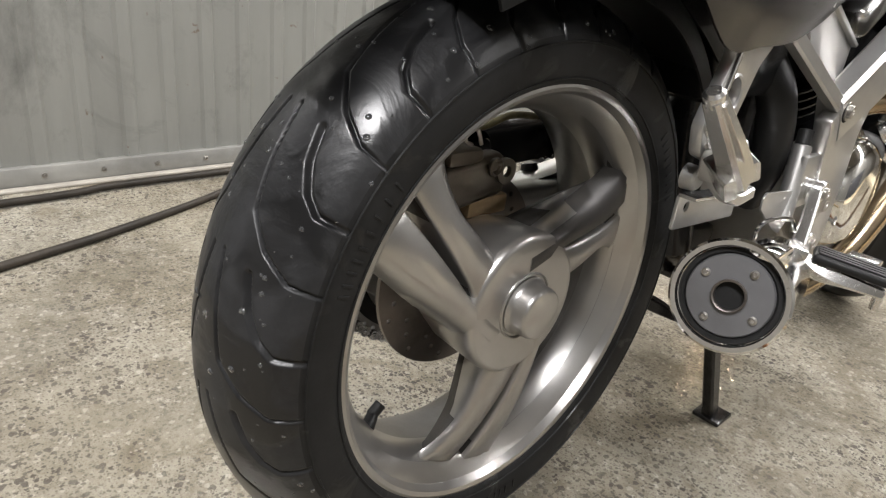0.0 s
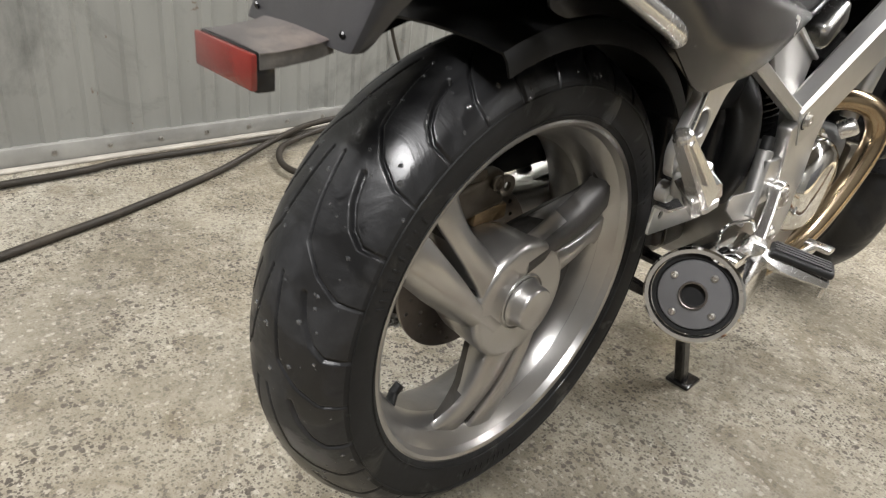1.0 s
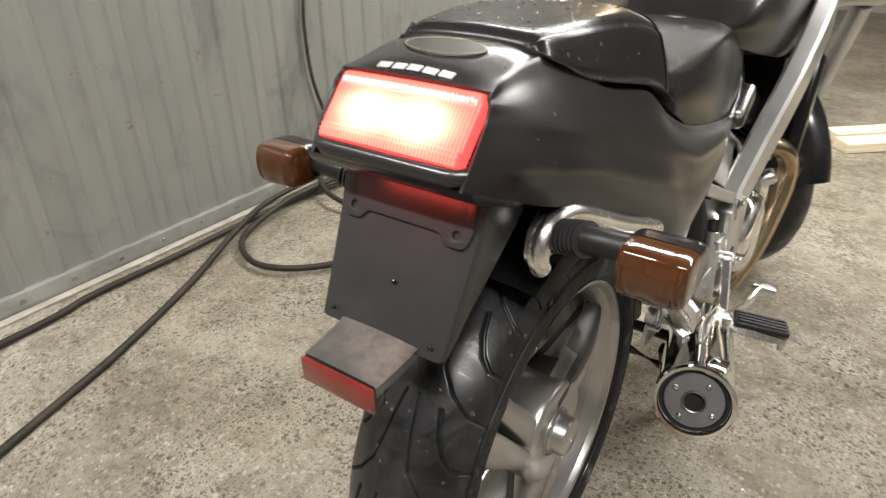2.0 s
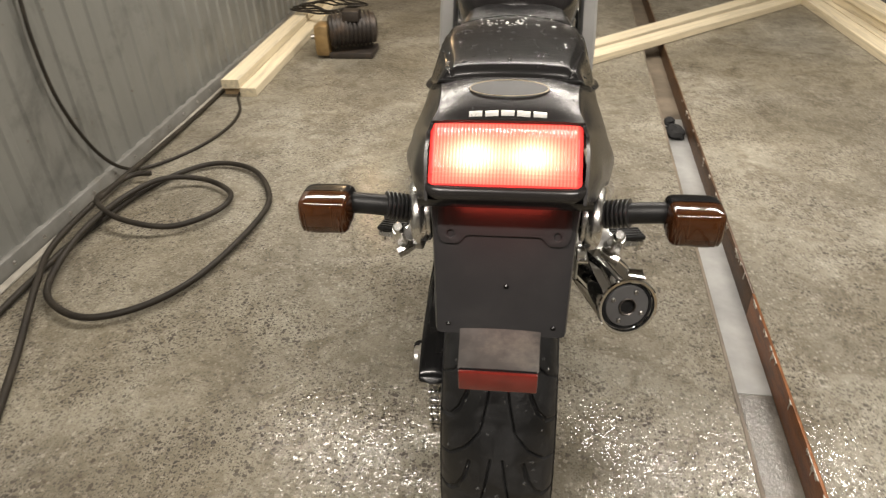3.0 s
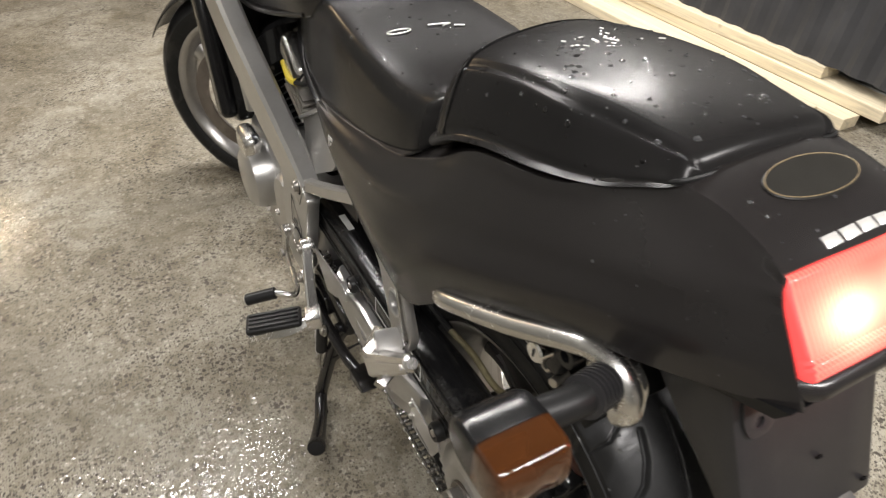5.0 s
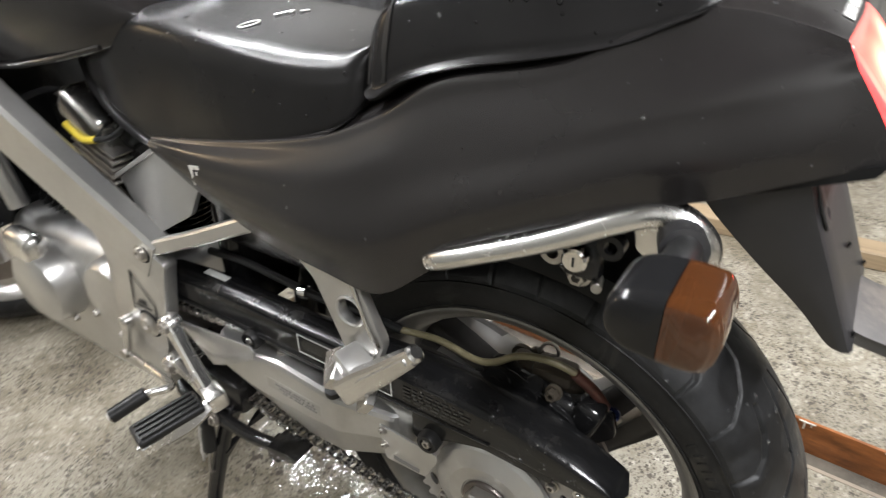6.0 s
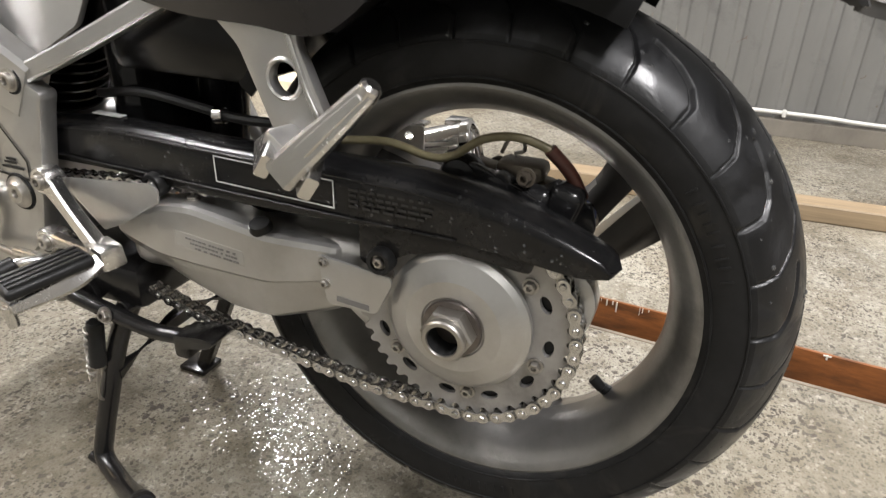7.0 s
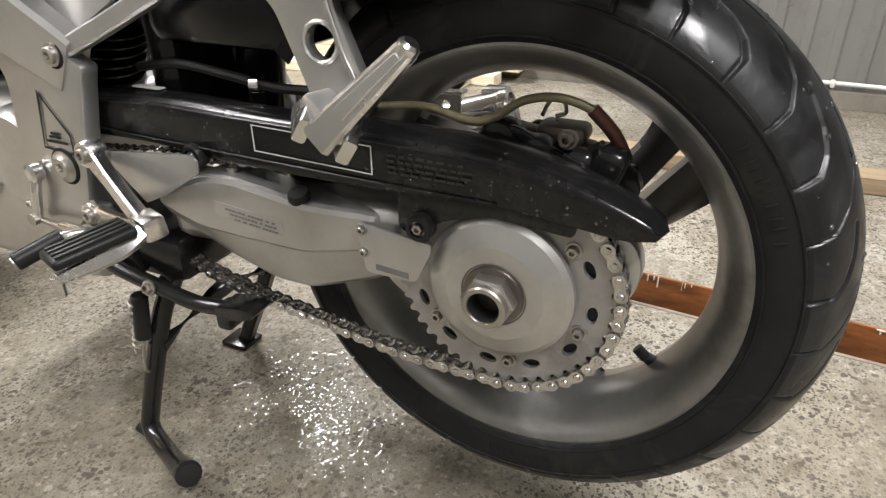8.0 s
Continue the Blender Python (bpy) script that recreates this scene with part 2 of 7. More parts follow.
def wet_rubber(name, dry, wet, rough_dry, rough_wet, scale, cover, bump):
    """Black rubber, dull where dry and dark and shiny where a broken film of water lies."""
    m = bpy.data.materials.new(name)
    m.use_nodes = True
    nt = m.node_tree
    L = nt.links
    b = nt.nodes["Principled BSDF"]
    tc = node(nt, "ShaderNodeTexCoord")
    broad = node(nt, "ShaderNodeTexNoise", Scale=scale, Detail=5.0, Roughness=0.55, Distortion=0.9)
    dust = node(nt, "ShaderNodeTexNoise", Scale=34.0, Detail=8.0, Roughness=0.7)
    grain = node(nt, "ShaderNodeTexNoise", Scale=320.0, Detail=3.0)
    for n in (broad, dust, grain):
        L.new(tc.outputs["Object"], n.inputs["Vector"])
    film = ramp(nt, broad.outputs["Fac"], [(cover - 0.06, grey(0.0)), (cover + 0.05, grey(1.0))])
    dusty = ramp(nt, dust.outputs["Fac"], [(0.35, tuple(0.65 * c for c in dry)), (0.68, tuple(1.4 * c for c in dry))])
    mix = node(nt, "ShaderNodeMix")
    mix.data_type = "RGBA"
    L.new(film, mix.inputs["Factor"])
    L.new(dusty, mix.inputs["A"])
    mix.inputs["B"].default_value = (*wet, 1)
    L.new(mix.outputs["Result"], b.inputs["Base Color"])
    rr = node(nt, "ShaderNodeMapRange")
    rr.inputs["To Min"].default_value = rough_dry
    rr.inputs["To Max"].default_value = rough_wet
    L.new(film, rr.inputs["Value"])
    L.new(rr.outputs["Result"], b.inputs["Roughness"])
    sp = node(nt, "ShaderNodeMapRange")
    sp.inputs["To Min"].default_value = 0.30
    sp.inputs["To Max"].default_value = 0.50
    L.new(film, sp.inputs["Value"])
    L.new(sp.outputs["Result"], b.inputs["Specular IOR Level"])
    edge = node(nt, "ShaderNodeBump", Strength=0.2, Distance=0.0015)
    L.new(film, edge.inputs["Height"])
    bp = node(nt, "ShaderNodeBump", Strength=bump, Distance=0.0015)
    L.new(grain.outputs["Fac"], bp.inputs["Height"])
    L.new(edge.outputs["Normal"], bp.inputs["Normal"])
    L.new(bp.outputs["Normal"], b.inputs["Normal"])
    return m


M_TYRE = wet_rubber("tyre_rubber", (0.019, 0.0192, 0.020), (0.0085, 0.0085, 0.009), 0.45, 0.28, 13, 0.51, 0.06)
M_WALL_RUBBER = wet_rubber("tyre_sidewall_rubber", (0.008, 0.008, 0.008), (0.005, 0.005, 0.005), 0.62, 0.30, 17, 0.62, 0.10)
M_RUBBER = mat("black_rubber", (0.011, 0.011, 0.011), 0.44, 0.0, 0.2, 20, 260, 0.12, 0.12, spec=0.3)
M_BODY = mat("dark_grey_body_paint", (0.0155, 0.0140, 0.0138), 0.25, 0.0, 0.10, 5, 40, 0.0, 0.015, coat=0.0, spec=0.5, dirt=(0.030, 0.025, 0.022), dirt_amount=0.2)
M_SEAT = mat("black_seat_vinyl", (0.0125, 0.0120, 0.0120), 0.23, 0.0, 0.15, 9, 400, 0.02, 0.04, spec=0.18, dirt=(0.016, 0.015, 0.014), dirt_amount=0.3, droplets=95)
M_PLASTIC = mat("grey_fender_plastic", (0.020, 0.0195, 0.0205), 0.33, 0.0, 0.12, 11, 500, 0.10, 0.07, dirt=(0.05, 0.048, 0.046), dirt_amount=0.3)
M_FLAP = mat("dusty_flap_plastic", (0.060, 0.057, 0.053), 0.48, 0.0, 0.35, 26, 300, 0.10, 0.15, dirt=(0.17, 0.15, 0.125), dirt_amount=0.7)
M_BLACK = mat("black_plastic", (0.008, 0.008, 0.0084), 0.17, 0.0, 0.2, 16, 420, 0.04, 0.06, dirt=(0.020, 0.019, 0.018), dirt_amount=0.25, spec=0.35)
M_SOOT_PLASTIC = mat("matt_black_fender_plastic", (0.006, 0.006, 0.006), 0.5, 0.0, 0.2, 16, 300, 0.05, 0.1, spec=0.2)
M_GUARD = mat("black_chain_case_plastic", (0.008, 0.008, 0.0084), 0.20, 0.0, 0.3, 22, 420, 0.05, 0.10, dirt=(0.050, 0.046, 0.041), dirt_amount=0.42, spec=0.36, droplets=120)
M_FRAME_BLACK = mat("black_stand_enamel", (0.010, 0.0095, 0.0095), 0.19, 0.0, 0.2, 16, 300, 0.12, 0.06, dirt=(0.045, 0.030, 0.020), dirt_amount=0.25)
M_AMBER = lens_mat("amber_lens", (0.088, 0.030, 0.0090), 0.09, 0.40)
M_RED = mat("red_reflector", (0.13, 0.014, 0.010), 0.18, 0.0, 0.15, 40, 500, 0.10, 0.06, coat=0.6)
M_GOLD = mat("gold_anodised", (0.34, 0.24, 0.13), 0.4, 0.5, 0.15, 30, 300, 0.08, 0.08, dirt=(0.12, 0.09, 0.06))
M_BRONZE = mat("caliper_bronze_paint", (0.105, 0.088, 0.067), 0.42, 0.5, 0.2, 30, 300, 0.10, 0.12, dirt=(0.06, 0.05, 0.04))
M_HEADER = mat("heat_tinted_header_pipe", (0.42, 0.33, 0.22), 0.17, 1.0, 0.2, 8, 200, 0.05, 0.06, dirt=(0.24, 0.13, 0.06), dirt_amount=0.5)
M_SILENCER_END = mat("grey_end_cap_enamel", (0.15, 0.15, 0.155), 0.42, 0.3, 0.1, 20, 400, 0.08, 0.08)
# exhaust soot, and the painted shade of recesses, slots and bores
M_SOOT_SHADE = mat("soot_and_shade_black", (0.006, 0.006, 0.006), 0.85, 0.0, 0.2, 30, 200, 0.1)
M_BLUE = mat("blue_anodised", (0.03, 0.07, 0.35), 0.25, 0.8, 0.1)
M_YELLOW = mat("yellow_sleeve", (0.70, 0.55, 0.05), 0.4, 0.0, 0.1)
M_HOSE_BRAID = mat("olive_brake_hose", (0.16, 0.14, 0.08), 0.35, 0.1, 0.2, 80, 500, 0.1)
M_SLEEVE = mat("red_brown_sleeve", (0.055, 0.020, 0.014), 0.35, 0.0, 0.3, 60, 300, 0.15)
M_WHITE = mat("white_print", (0.55, 0.55, 0.53), 0.5, 0.0, 0.08)
M_SILVERPRINT = mat("silver_lettering", (0.75, 0.74, 0.71), 0.3, 0.5, 0.05)
M_DECAL = mat("grey_decal", (0.17, 0.165, 0.16), 0.45, 0.2, 0.1)
M_BADGE = mat("olive_gold_badge", (0.017, 0.016, 0.0135), 0.42, 0.0, 0.2, 60, 60, 0.0, 0.02, spec=0.3)
M_BRONZE_DECAL = mat("bronze_decal", (0.34, 0.26, 0.15), 0.3, 0.4, 0.1)
# darker copies of the wheel lacquer: shade painted on its left side
M_RIM_SHADE = mat("shaded_wheel_lacquer", (0.24, 0.233, 0.222), 0.36, 0.75, 0.25, 9, 260, 0.08, 0.09, dirt=(0.05, 0.045, 0.04), dirt_amount=0.6)
M_SPOKE_BACK = mat("shaded_spoke_back", (0.045, 0.042, 0.039), 0.45, 0.3, 0.3, 12, 260, 0.10, 0.12, dirt=(0.02, 0.018, 0.016), dirt_amount=0.6)
M_SPROCKET = mat("grey_sprocket_steel", (0.36, 0.35, 0.335), 0.42, 0.55, 0.18, 20, 300, 0.08, 0.1, dirt=(0.06, 0.05, 0.04), dirt_amount=0.5)
# inner links toned darker than the outer plates
M_LINK_DARK = mat("dark_inner_link_steel", (0.32, 0.31, 0.29), 0.19, 0.9, 0.3, 60, 400, 0.10, 0.06, dirt=(0.03, 0.025, 0.02), dirt_amount=0.7)
M_PALE_LABEL = mat("pale_foil_label", (0.42, 0.41, 0.385), 0.4, 0.5, 0.1)
M_DIM_PRINT = mat("faint_grey_print", (0.020, 0.0195, 0.019), 0.4, 0.0, 0.2)


def concrete():
    """Wet, worn concrete: cloudy tan grey, dark pits and aggregate, damp patches."""
    m = bpy.data.materials.new("wet_concrete")
    m.use_nodes = True
    nt = m.node_tree
    L = nt.links
    b = nt.nodes["Principled BSDF"]
    tc = node(nt, "ShaderNodeTexCoord")
    P = tc.outputs["Object"]

    def noise_at(s, d=6.0, r=0.6, dist=0.0):
        n = node(nt, "ShaderNodeTexNoise", Scale=s, Detail=d, Roughness=r, Distortion=dist)
        L.new(P, n.inputs["Vector"])
        return n.outputs["Fac"]

    def mixed(fac, a, bcol, mode="MIX"):
        x = node(nt, "ShaderNodeMix")
        x.data_type, x.blend_type = "RGBA", mode
        L.new(fac, x.inputs["Factor"])
        L.new(a, x.inputs["A"])
        if isinstance(bcol, tuple):
            x.inputs["B"].default_value = (*bcol, 1)
        else:
            L.new(bcol, x.inputs["B"])
        return x.outputs["Result"]

    cloud = ramp(nt, noise_at(1.7, 8, 0.62, 0.4), [(0.28, (0.205, 0.188, 0.150)), (0.50, (0.325, 0.303, 0.250)), (0.72, (0.450, 0.425, 0.360))])
    on = node(nt, "ShaderNodeValue")
    on.outputs[0].default_value = 1.0
    mott = ramp(nt, noise_at(38, 9, 0.75), [(0.30, (0.70, 0.665, 0.60)), (0.48, (0.91, 0.90, 0.86)), (0.64, (1.04, 1.04, 1.02))])
    col = mixed(on.outputs[0], cloud, mott, "MULTIPLY")
    smudge = ramp(nt, noise_at(7.5, 8, 0.7, 1.4), [(0.36, (0.62, 0.58, 0.52)), (0.54, (1.0, 1.0, 1.0))])
    col = mixed(on.outputs[0], col, smudge, "MULTIPLY")
    patch = ramp(nt, noise_at(3.3, 6, 0.65), [(0.38, grey(0.22)), (0.58, grey(1.0))])
    # dark pits and chips of stone, as separate specks of uneven size
    warp = node(nt, "ShaderNodeTexNoise", Scale=200.0, Detail=3.0)
    L.new(P, warp.inputs["Vector"])

    def maths(op, a, c):
        x = node(nt, "ShaderNodeMath")
        x.operation = op
        for slot, v in ((0, a), (1, c)):
            if isinstance(v, (int, float)):
                x.inputs[slot].default_value = v
            else:
                L.new(v, x.inputs[slot])
        return x.outputs[0]

    def specks(scale, size, power, soft, shift):
        mp = node(nt, "ShaderNodeMapping")
        mp.inputs["Location"].default_value = (shift, shift * 0.7, 0.0)
        L.new(P, mp.inputs["Vector"])
        v = node(nt, "ShaderNodeTexVoronoi", Scale=scale, Randomness=1.0)
        v.voronoi_dimensions = "2D"
        L.new(mp.outputs["Vector"], v.inputs["Vector"])
        sep = node(nt, "ShaderNodeSeparateColor")
        L.new(v.outputs["Color"], sep.inputs["Color"])
        r = maths("MULTIPLY", maths("POWER", sep.outputs["Red"], power), size)
        d = maths("ADD", v.outputs["Distance"], maths("MULTIPLY", maths("SUBTRACT", warp.outputs["Fac"], 0.5), 0.7))
        k = node(nt, "ShaderNodeMapRange")
        k.inputs["From Max"].default_value = soft
        L.new(maths("SUBTRACT", r, d), k.inputs["Value"])
        return k.outputs["Result"]

    pm = maths("MULTIPLY", specks(190, 0.78, 3.2, 0.05, 3.1), patch)
    large = maths("MULTIPLY", specks(95, 0.68, 6.5, 0.05, 5.3), patch)
    tiny = maths("MULTIPLY", maths("MULTIPLY", specks(340, 0.68, 2.9, 0.10, 7.7), patch), 0.75)
    chips = maths("MULTIPLY", specks(90, 0.6, 5.0, 0.10, 1.3), 0.35)
    col = mixed(chips, col, (0.60, 0.56, 0.49))
    col = mixed(tiny, col, (0.120, 0.100, 0.078))
    col = mixed(large, col, (0.060, 0.049, 0.038))
    col = mixed(pm, col, (0.080, 0.066, 0.050))
    # damp, darker blotches
    wet = ramp(nt, noise_at(1.1, 7, 0.6, 0.8), [(0.40, grey(0.0)), (0.62, grey(1.0))])
    damp = mixed(wet, col, (0.72, 0.69, 0.63), "MULTIPLY")
    L.new(damp, b.inputs["Base Color"])
    rough = ramp(nt, noise_at(9.0, 6, 0.65), [(0.32, grey(0.46)), (0.52, grey(0.58)), (0.72, grey(0.72))])
    L.new(rough, b.inputs["Roughness"])
    b.inputs["Specular IOR Level"].default_value = 0.4
    h1 = node(nt, "ShaderNodeBump", Strength=0.9, Distance=0.006)
    L.new(noise_at(95, 6, 0.7), h1.inputs["Height"])
    h2 = node(nt, "ShaderNodeBump", Strength=0.5, Distance=0.004)
    h2.invert = True
    L.new(pm, h2.inputs["Height"])
    L.new(h1.outputs["Normal"], h2.inputs["Normal"])
    L.new(h2.outputs["Normal"], b.inputs["Normal"])
    # a broken film of water over the rough surface
    film = ramp(nt, noise_at(2.3, 8, 0.68, 0.6), [(0.36, grey(0.35)), (0.54, grey(1.0))])
    beads = ramp(nt, noise_at(110, 3, 0.6), [(0.42, grey(0.05)), (0.52, grey(1.0))])
    L.new(mixed(on.outputs[0], film, beads, "MULTIPLY"), b.inputs["Coat Weight"])
    b.inputs["Coat Roughness"].default_value = 0.015
    b.inputs["Coat IOR"].default_value = 1.42
    h3 = node(nt, "ShaderNodeBump", Strength=1.0, Distance=0.0014)
    L.new(noise_at(76, 2.0, 0.45, 0.5), h3.inputs["Height"])
    L.new(h3.outputs["Normal"], b.inputs["Coat Normal"])
    return m


def wood(name, base=(0.56, 0.43, 0.26)):
    m = bpy.data.materials.new(name)
    m.use_nodes = True
    nt = m.node_tree
    L = nt.links
    b = nt.nodes["Principled BSDF"]
    tc = node(nt, "ShaderNodeTexCoord")
    oi = node(nt, "ShaderNodeObjectInfo")
    mp = node(nt, "ShaderNodeMapping")
    mp.inputs["Scale"].default_value = (34, 1.6, 34)
    cb = node(nt, "ShaderNodeCombineXYZ")
    mu = node(nt, "ShaderNodeMath")
    mu.operation = "MULTIPLY"
    mu.inputs[1].default_value = 31.0
    L.new(oi.outputs["Random"], mu.inputs[0])
    L.new(mu.outputs[0], cb.inputs["X"])
    L.new(cb.outputs["Vector"], mp.inputs["Location"])
    L.new(tc.outputs["Object"], mp.inputs["Vector"])
    n1 = node(nt, "ShaderNodeTexNoise", Scale=1.0, Detail=7.0, Roughness=0.62, Distortion=1.2)
    L.new(mp.outputs["Vector"], n1.inputs["Vector"])
    c = ramp(nt, n1.outputs["Fac"], [(0.25, tuple(v * 0.62 for v in base)), (0.5, base), (0.75, tuple(min(1, v * 1.22) for v in base))])
    kn = node(nt, "ShaderNodeTexVoronoi", Scale=5.0)
    L.new(tc.outputs["Object"], kn.inputs["Vector"])
    kf = ramp(nt, kn.outputs["Distance"], [(0.03, grey(0.75)), (0.09, grey(0.0))])
    mx = node(nt, "ShaderNodeMix")
    mx.data_type = "RGBA"
    L.new(kf, mx.inputs["Factor"])
    L.new(c, mx.inputs["A"])
    mx.inputs["B"].default_value = (0.20, 0.11, 0.05, 1)
    L.new(mx.outputs["Result"], b.inputs["Base Color"])
    b.inputs["Roughness"].default_value = 0.62
    bp = node(nt, "ShaderNodeBump", Strength=0.25, Distance=0.002)
    L.new(n1.outputs["Fac"], bp.inputs["Height"])
    L.new(bp.outputs["Normal"], b.inputs["Normal"])
    return m


def sheet_paint(name, base):
    """Old pale paint on profiled sheet: vertical streaks, scuffs, dents and rust spots."""
    m = bpy.data.materials.new(name)
    m.use_nodes = True
    nt = m.node_tree
    L = nt.links
    b = nt.nodes["Principled BSDF"]
    tc = node(nt, "ShaderNodeTexCoord")
    mp = node(nt, "ShaderNodeMapping")
    mp.inputs["Scale"].default_value = (1, 5, 0.9)
    L.new(tc.outputs["Object"], mp.inputs["Vector"])
    st = node(nt, "ShaderNodeTexNoise", Scale=1.6, Detail=8.0, Roughness=0.66)
    L.new(mp.outputs["Vector"], st.inputs["Vector"])
    cl = node(nt, "ShaderNodeTexNoise", Scale=3.2, Detail=9.0, Roughness=0.72, Distortion=0.5)
    L.new(tc.outputs["Object"], cl.inputs["Vector"])
    c = ramp(nt, st.outputs["Fac"], [(0.30, tuple(v * 0.88 for v in base)), (0.55, base), (0.75, tuple(min(1, v * 1.10) for v in base))])
    f = ramp(nt, cl.outputs["Fac"], [(0.52, grey(0.0)), (0.74, grey(0.85))])
    mx = node(nt, "ShaderNodeMix")
    mx.data_type = "RGBA"
    L.new(f, mx.inputs["Factor"])
    L.new(c, mx.inputs["A"])
    mx.inputs["B"].default_value = (*[v * 0.42 for v in base], 1)
    # rust and knocks
    wob = node(nt, "ShaderNodeTexNoise", Scale=24.0, Detail=5.0)
    L.new(tc.outputs["Object"], wob.inputs["Vector"])
    wv = node(nt, "ShaderNodeMix")
    wv.data_type, wv.blend_type = "RGBA", "LINEAR_LIGHT"
    wv.inputs["Factor"].default_value = 0.06
    L.new(tc.outputs["Object"], wv.inputs["A"])
    L.new(wob.outputs["Color"], wv.inputs["B"])
    vo = node(nt, "ShaderNodeTexVoronoi", Scale=8.0)
    L.new(wv.outputs["Result"], vo.inputs["Vector"])
    vf = ramp(nt, vo.outputs["Distance"], [(0.030, grey(0.8)), (0.075, grey(0.0))])
    m2 = node(nt, "ShaderNodeMix")
    m2.data_type = "RGBA"
    L.new(vf, m2.inputs["Factor"])
    L.new(mx.outputs["Result"], m2.inputs["A"])
    m2.inputs["B"].default_value = (0.11, 0.075, 0.05, 1)
    L.new(m2.outputs["Result"], b.inputs["Base Color"])
    b.inputs["Roughness"].default_value = 0.42
    b.inputs["Metallic"].default_value = 0.1
    bp = node(nt, "ShaderNodeBump", Strength=0.35, Distance=0.006)
    L.new(cl.outputs["Fac"], bp.inputs["Height"])
    L.new(bp.outputs["Normal"], b.inputs["Normal"])
    return m


def emitter(name, colour, strength):
    m = bpy.data.materials.new(name)
    m.use_nodes = True
    b = m.node_tree.nodes["Principled BSDF"]
    b.inputs["Base Color"].default_value = (*colour, 1)
    b.inputs["Emission Color"].default_value = (*colour, 1)
    b.inputs["Emission Strength"].default_value = strength
    return m


M_FLOOR = concrete()
M_PINE = wood("pine_board", (0.66, 0.575, 0.41))
M_PINE_DARK = wood("weathered_board", (0.42, 0.30, 0.17))
M_WET_BATTEN = wood("wet_brown_batten", (0.27, 0.20, 0.12))
M_SHEET = sheet_paint("grey_green_sheet_paint", (0.205, 0.205, 0.186))
M_SHEET_R = sheet_paint("grey_sheet_paint", (0.160, 0.158, 0.146))
M_SKIRT = mat("galvanised_skirting", (0.27, 0.266, 0.245), 0.45, 0.4, 0.25, 6, 200, 0.12, 0.15, dirt=(0.15, 0.13, 0.10), dirt_amount=0.7)
M_RUST = mat("wet_rusty_steel", (0.21, 0.075, 0.020), 0.42, 0.1, 0.5, 26, 200, 0.45, 0.1, dirt=(0.055, 0.026, 0.014), dirt_amount=0.9, stretch=(1, 0.35, 1.6))
M_CHANNEL = mat("channel_steel", (0.27, 0.27, 0.26), 0.40, 0.0, 0.55, 2.4, 160, 0.08, 0.05, dirt=(0.22, 0.20, 0.17), dirt_amount=0.6)
M_CHANNEL_DARK = mat("wet_dark_channel", (0.085, 0.076, 0.062), 0.22, 0.0, 0.5, 9, 120, 0.5, 0.12, dirt=(0.20, 0.19, 0.165), dirt_amount=0.7)
M_CHANNEL_BROWN = mat("brown_channel_tone", (0.16, 0.13, 0.095), 0.6, 0.0, 0.4, 5, 120, 0.4, 0.12, dirt=(0.06, 0.048, 0.036), dirt_amount=0.7)
M_RUST_DARK = mat("old_dark_rust", (0.095, 0.050, 0.024), 0.45, 0.1, 0.5, 22, 200, 0.45, 0.1, dirt=(0.035, 0.022, 0.014), dirt_amount=0.9, stretch=(1, 0.35, 1.6))
M_HOSE = mat("dusty_rubber_hose", (0.024, 0.020, 0.015), 0.55, 0.0, 0.3, 18, 260, 0.25, 0.12, dirt=(0.075, 0.060, 0.042), dirt_amount=0.4, spec=0.25)
M_PLASTER = mat("painted_plaster", (0.30, 0.285, 0.255), 0.7, 0.0, 0.12, 3, 90, 0.12, 0.1, dirt=(0.30, 0.28, 0.24), dirt_amount=0.4)
M_CEILING = mat("dark_ceiling_board", (0.15, 0.14, 0.125), 0.75, 0.0, 0.15, 3, 90, 0.12, 0.1)
M_CONDUIT = mat("pale_conduit", (0.55, 0.54, 0.50), 0.4, 0.0, 0.12, 12, 200, 0.05)
M_LENS_EDGE = emitter("lit_red_lens_edge", (1.0, 0.055, 0.05), 0.75)
M_TUBE = emitter("glowing_tube", (1.0, 0.94, 0.84), 14.0)
M_BULB = emitter("glowing_bulb", (1.0, 0.72, 0.42), 8.0)
M_DRIP = mat("lime_drip", (0.62, 0.58, 0.50), 0.5, 0.0, 0.2)

# ---- the room ----
X0, X1, Y0, Y1 = -1.60, 2.33, -4.2, 6.8
DX0, DX1 = 0.548, 0.668  # drain channel at y = 0
DRAIN_SLOPE = 0.060  # the channel runs slightly askew


def slab(x0, x1, y0, y1, z0, z1):
    return boxm(((x0 + x1) / 2, (y0 + y1) / 2, (z0 + z1) / 2), (x1 - x0, y1 - y0, z1 - z0))


def skew(bm):
    for v in bm.verts:
        v.co.x += DRAIN_SLOPE * v.co.y


floor_bm = bmesh.new()
add_box(floor_bm, ((X0 - 0.2 + DX0) / 2, (Y0 + Y1) / 2, -0.09), (DX0 - X0 + 0.2, Y1 - Y0, 0.18))
add_box(floor_bm, ((DX1 + 0.008 + X1 + 0.2) / 2, (Y0 + Y1) / 2, -0.09), (X1 + 0.2 - DX1 - 0.008, Y1 - Y0, 0.18))
for v in floor_bm.verts:
    if X0 < v.co.x < X1:
        v.co.x += DRAIN_SLOPE * v.co.y
solo("floor", floor_bm, M_FLOOR, "wet worn concrete floor with dark pits and pale aggregate", "floor", "structure", smooth=0)

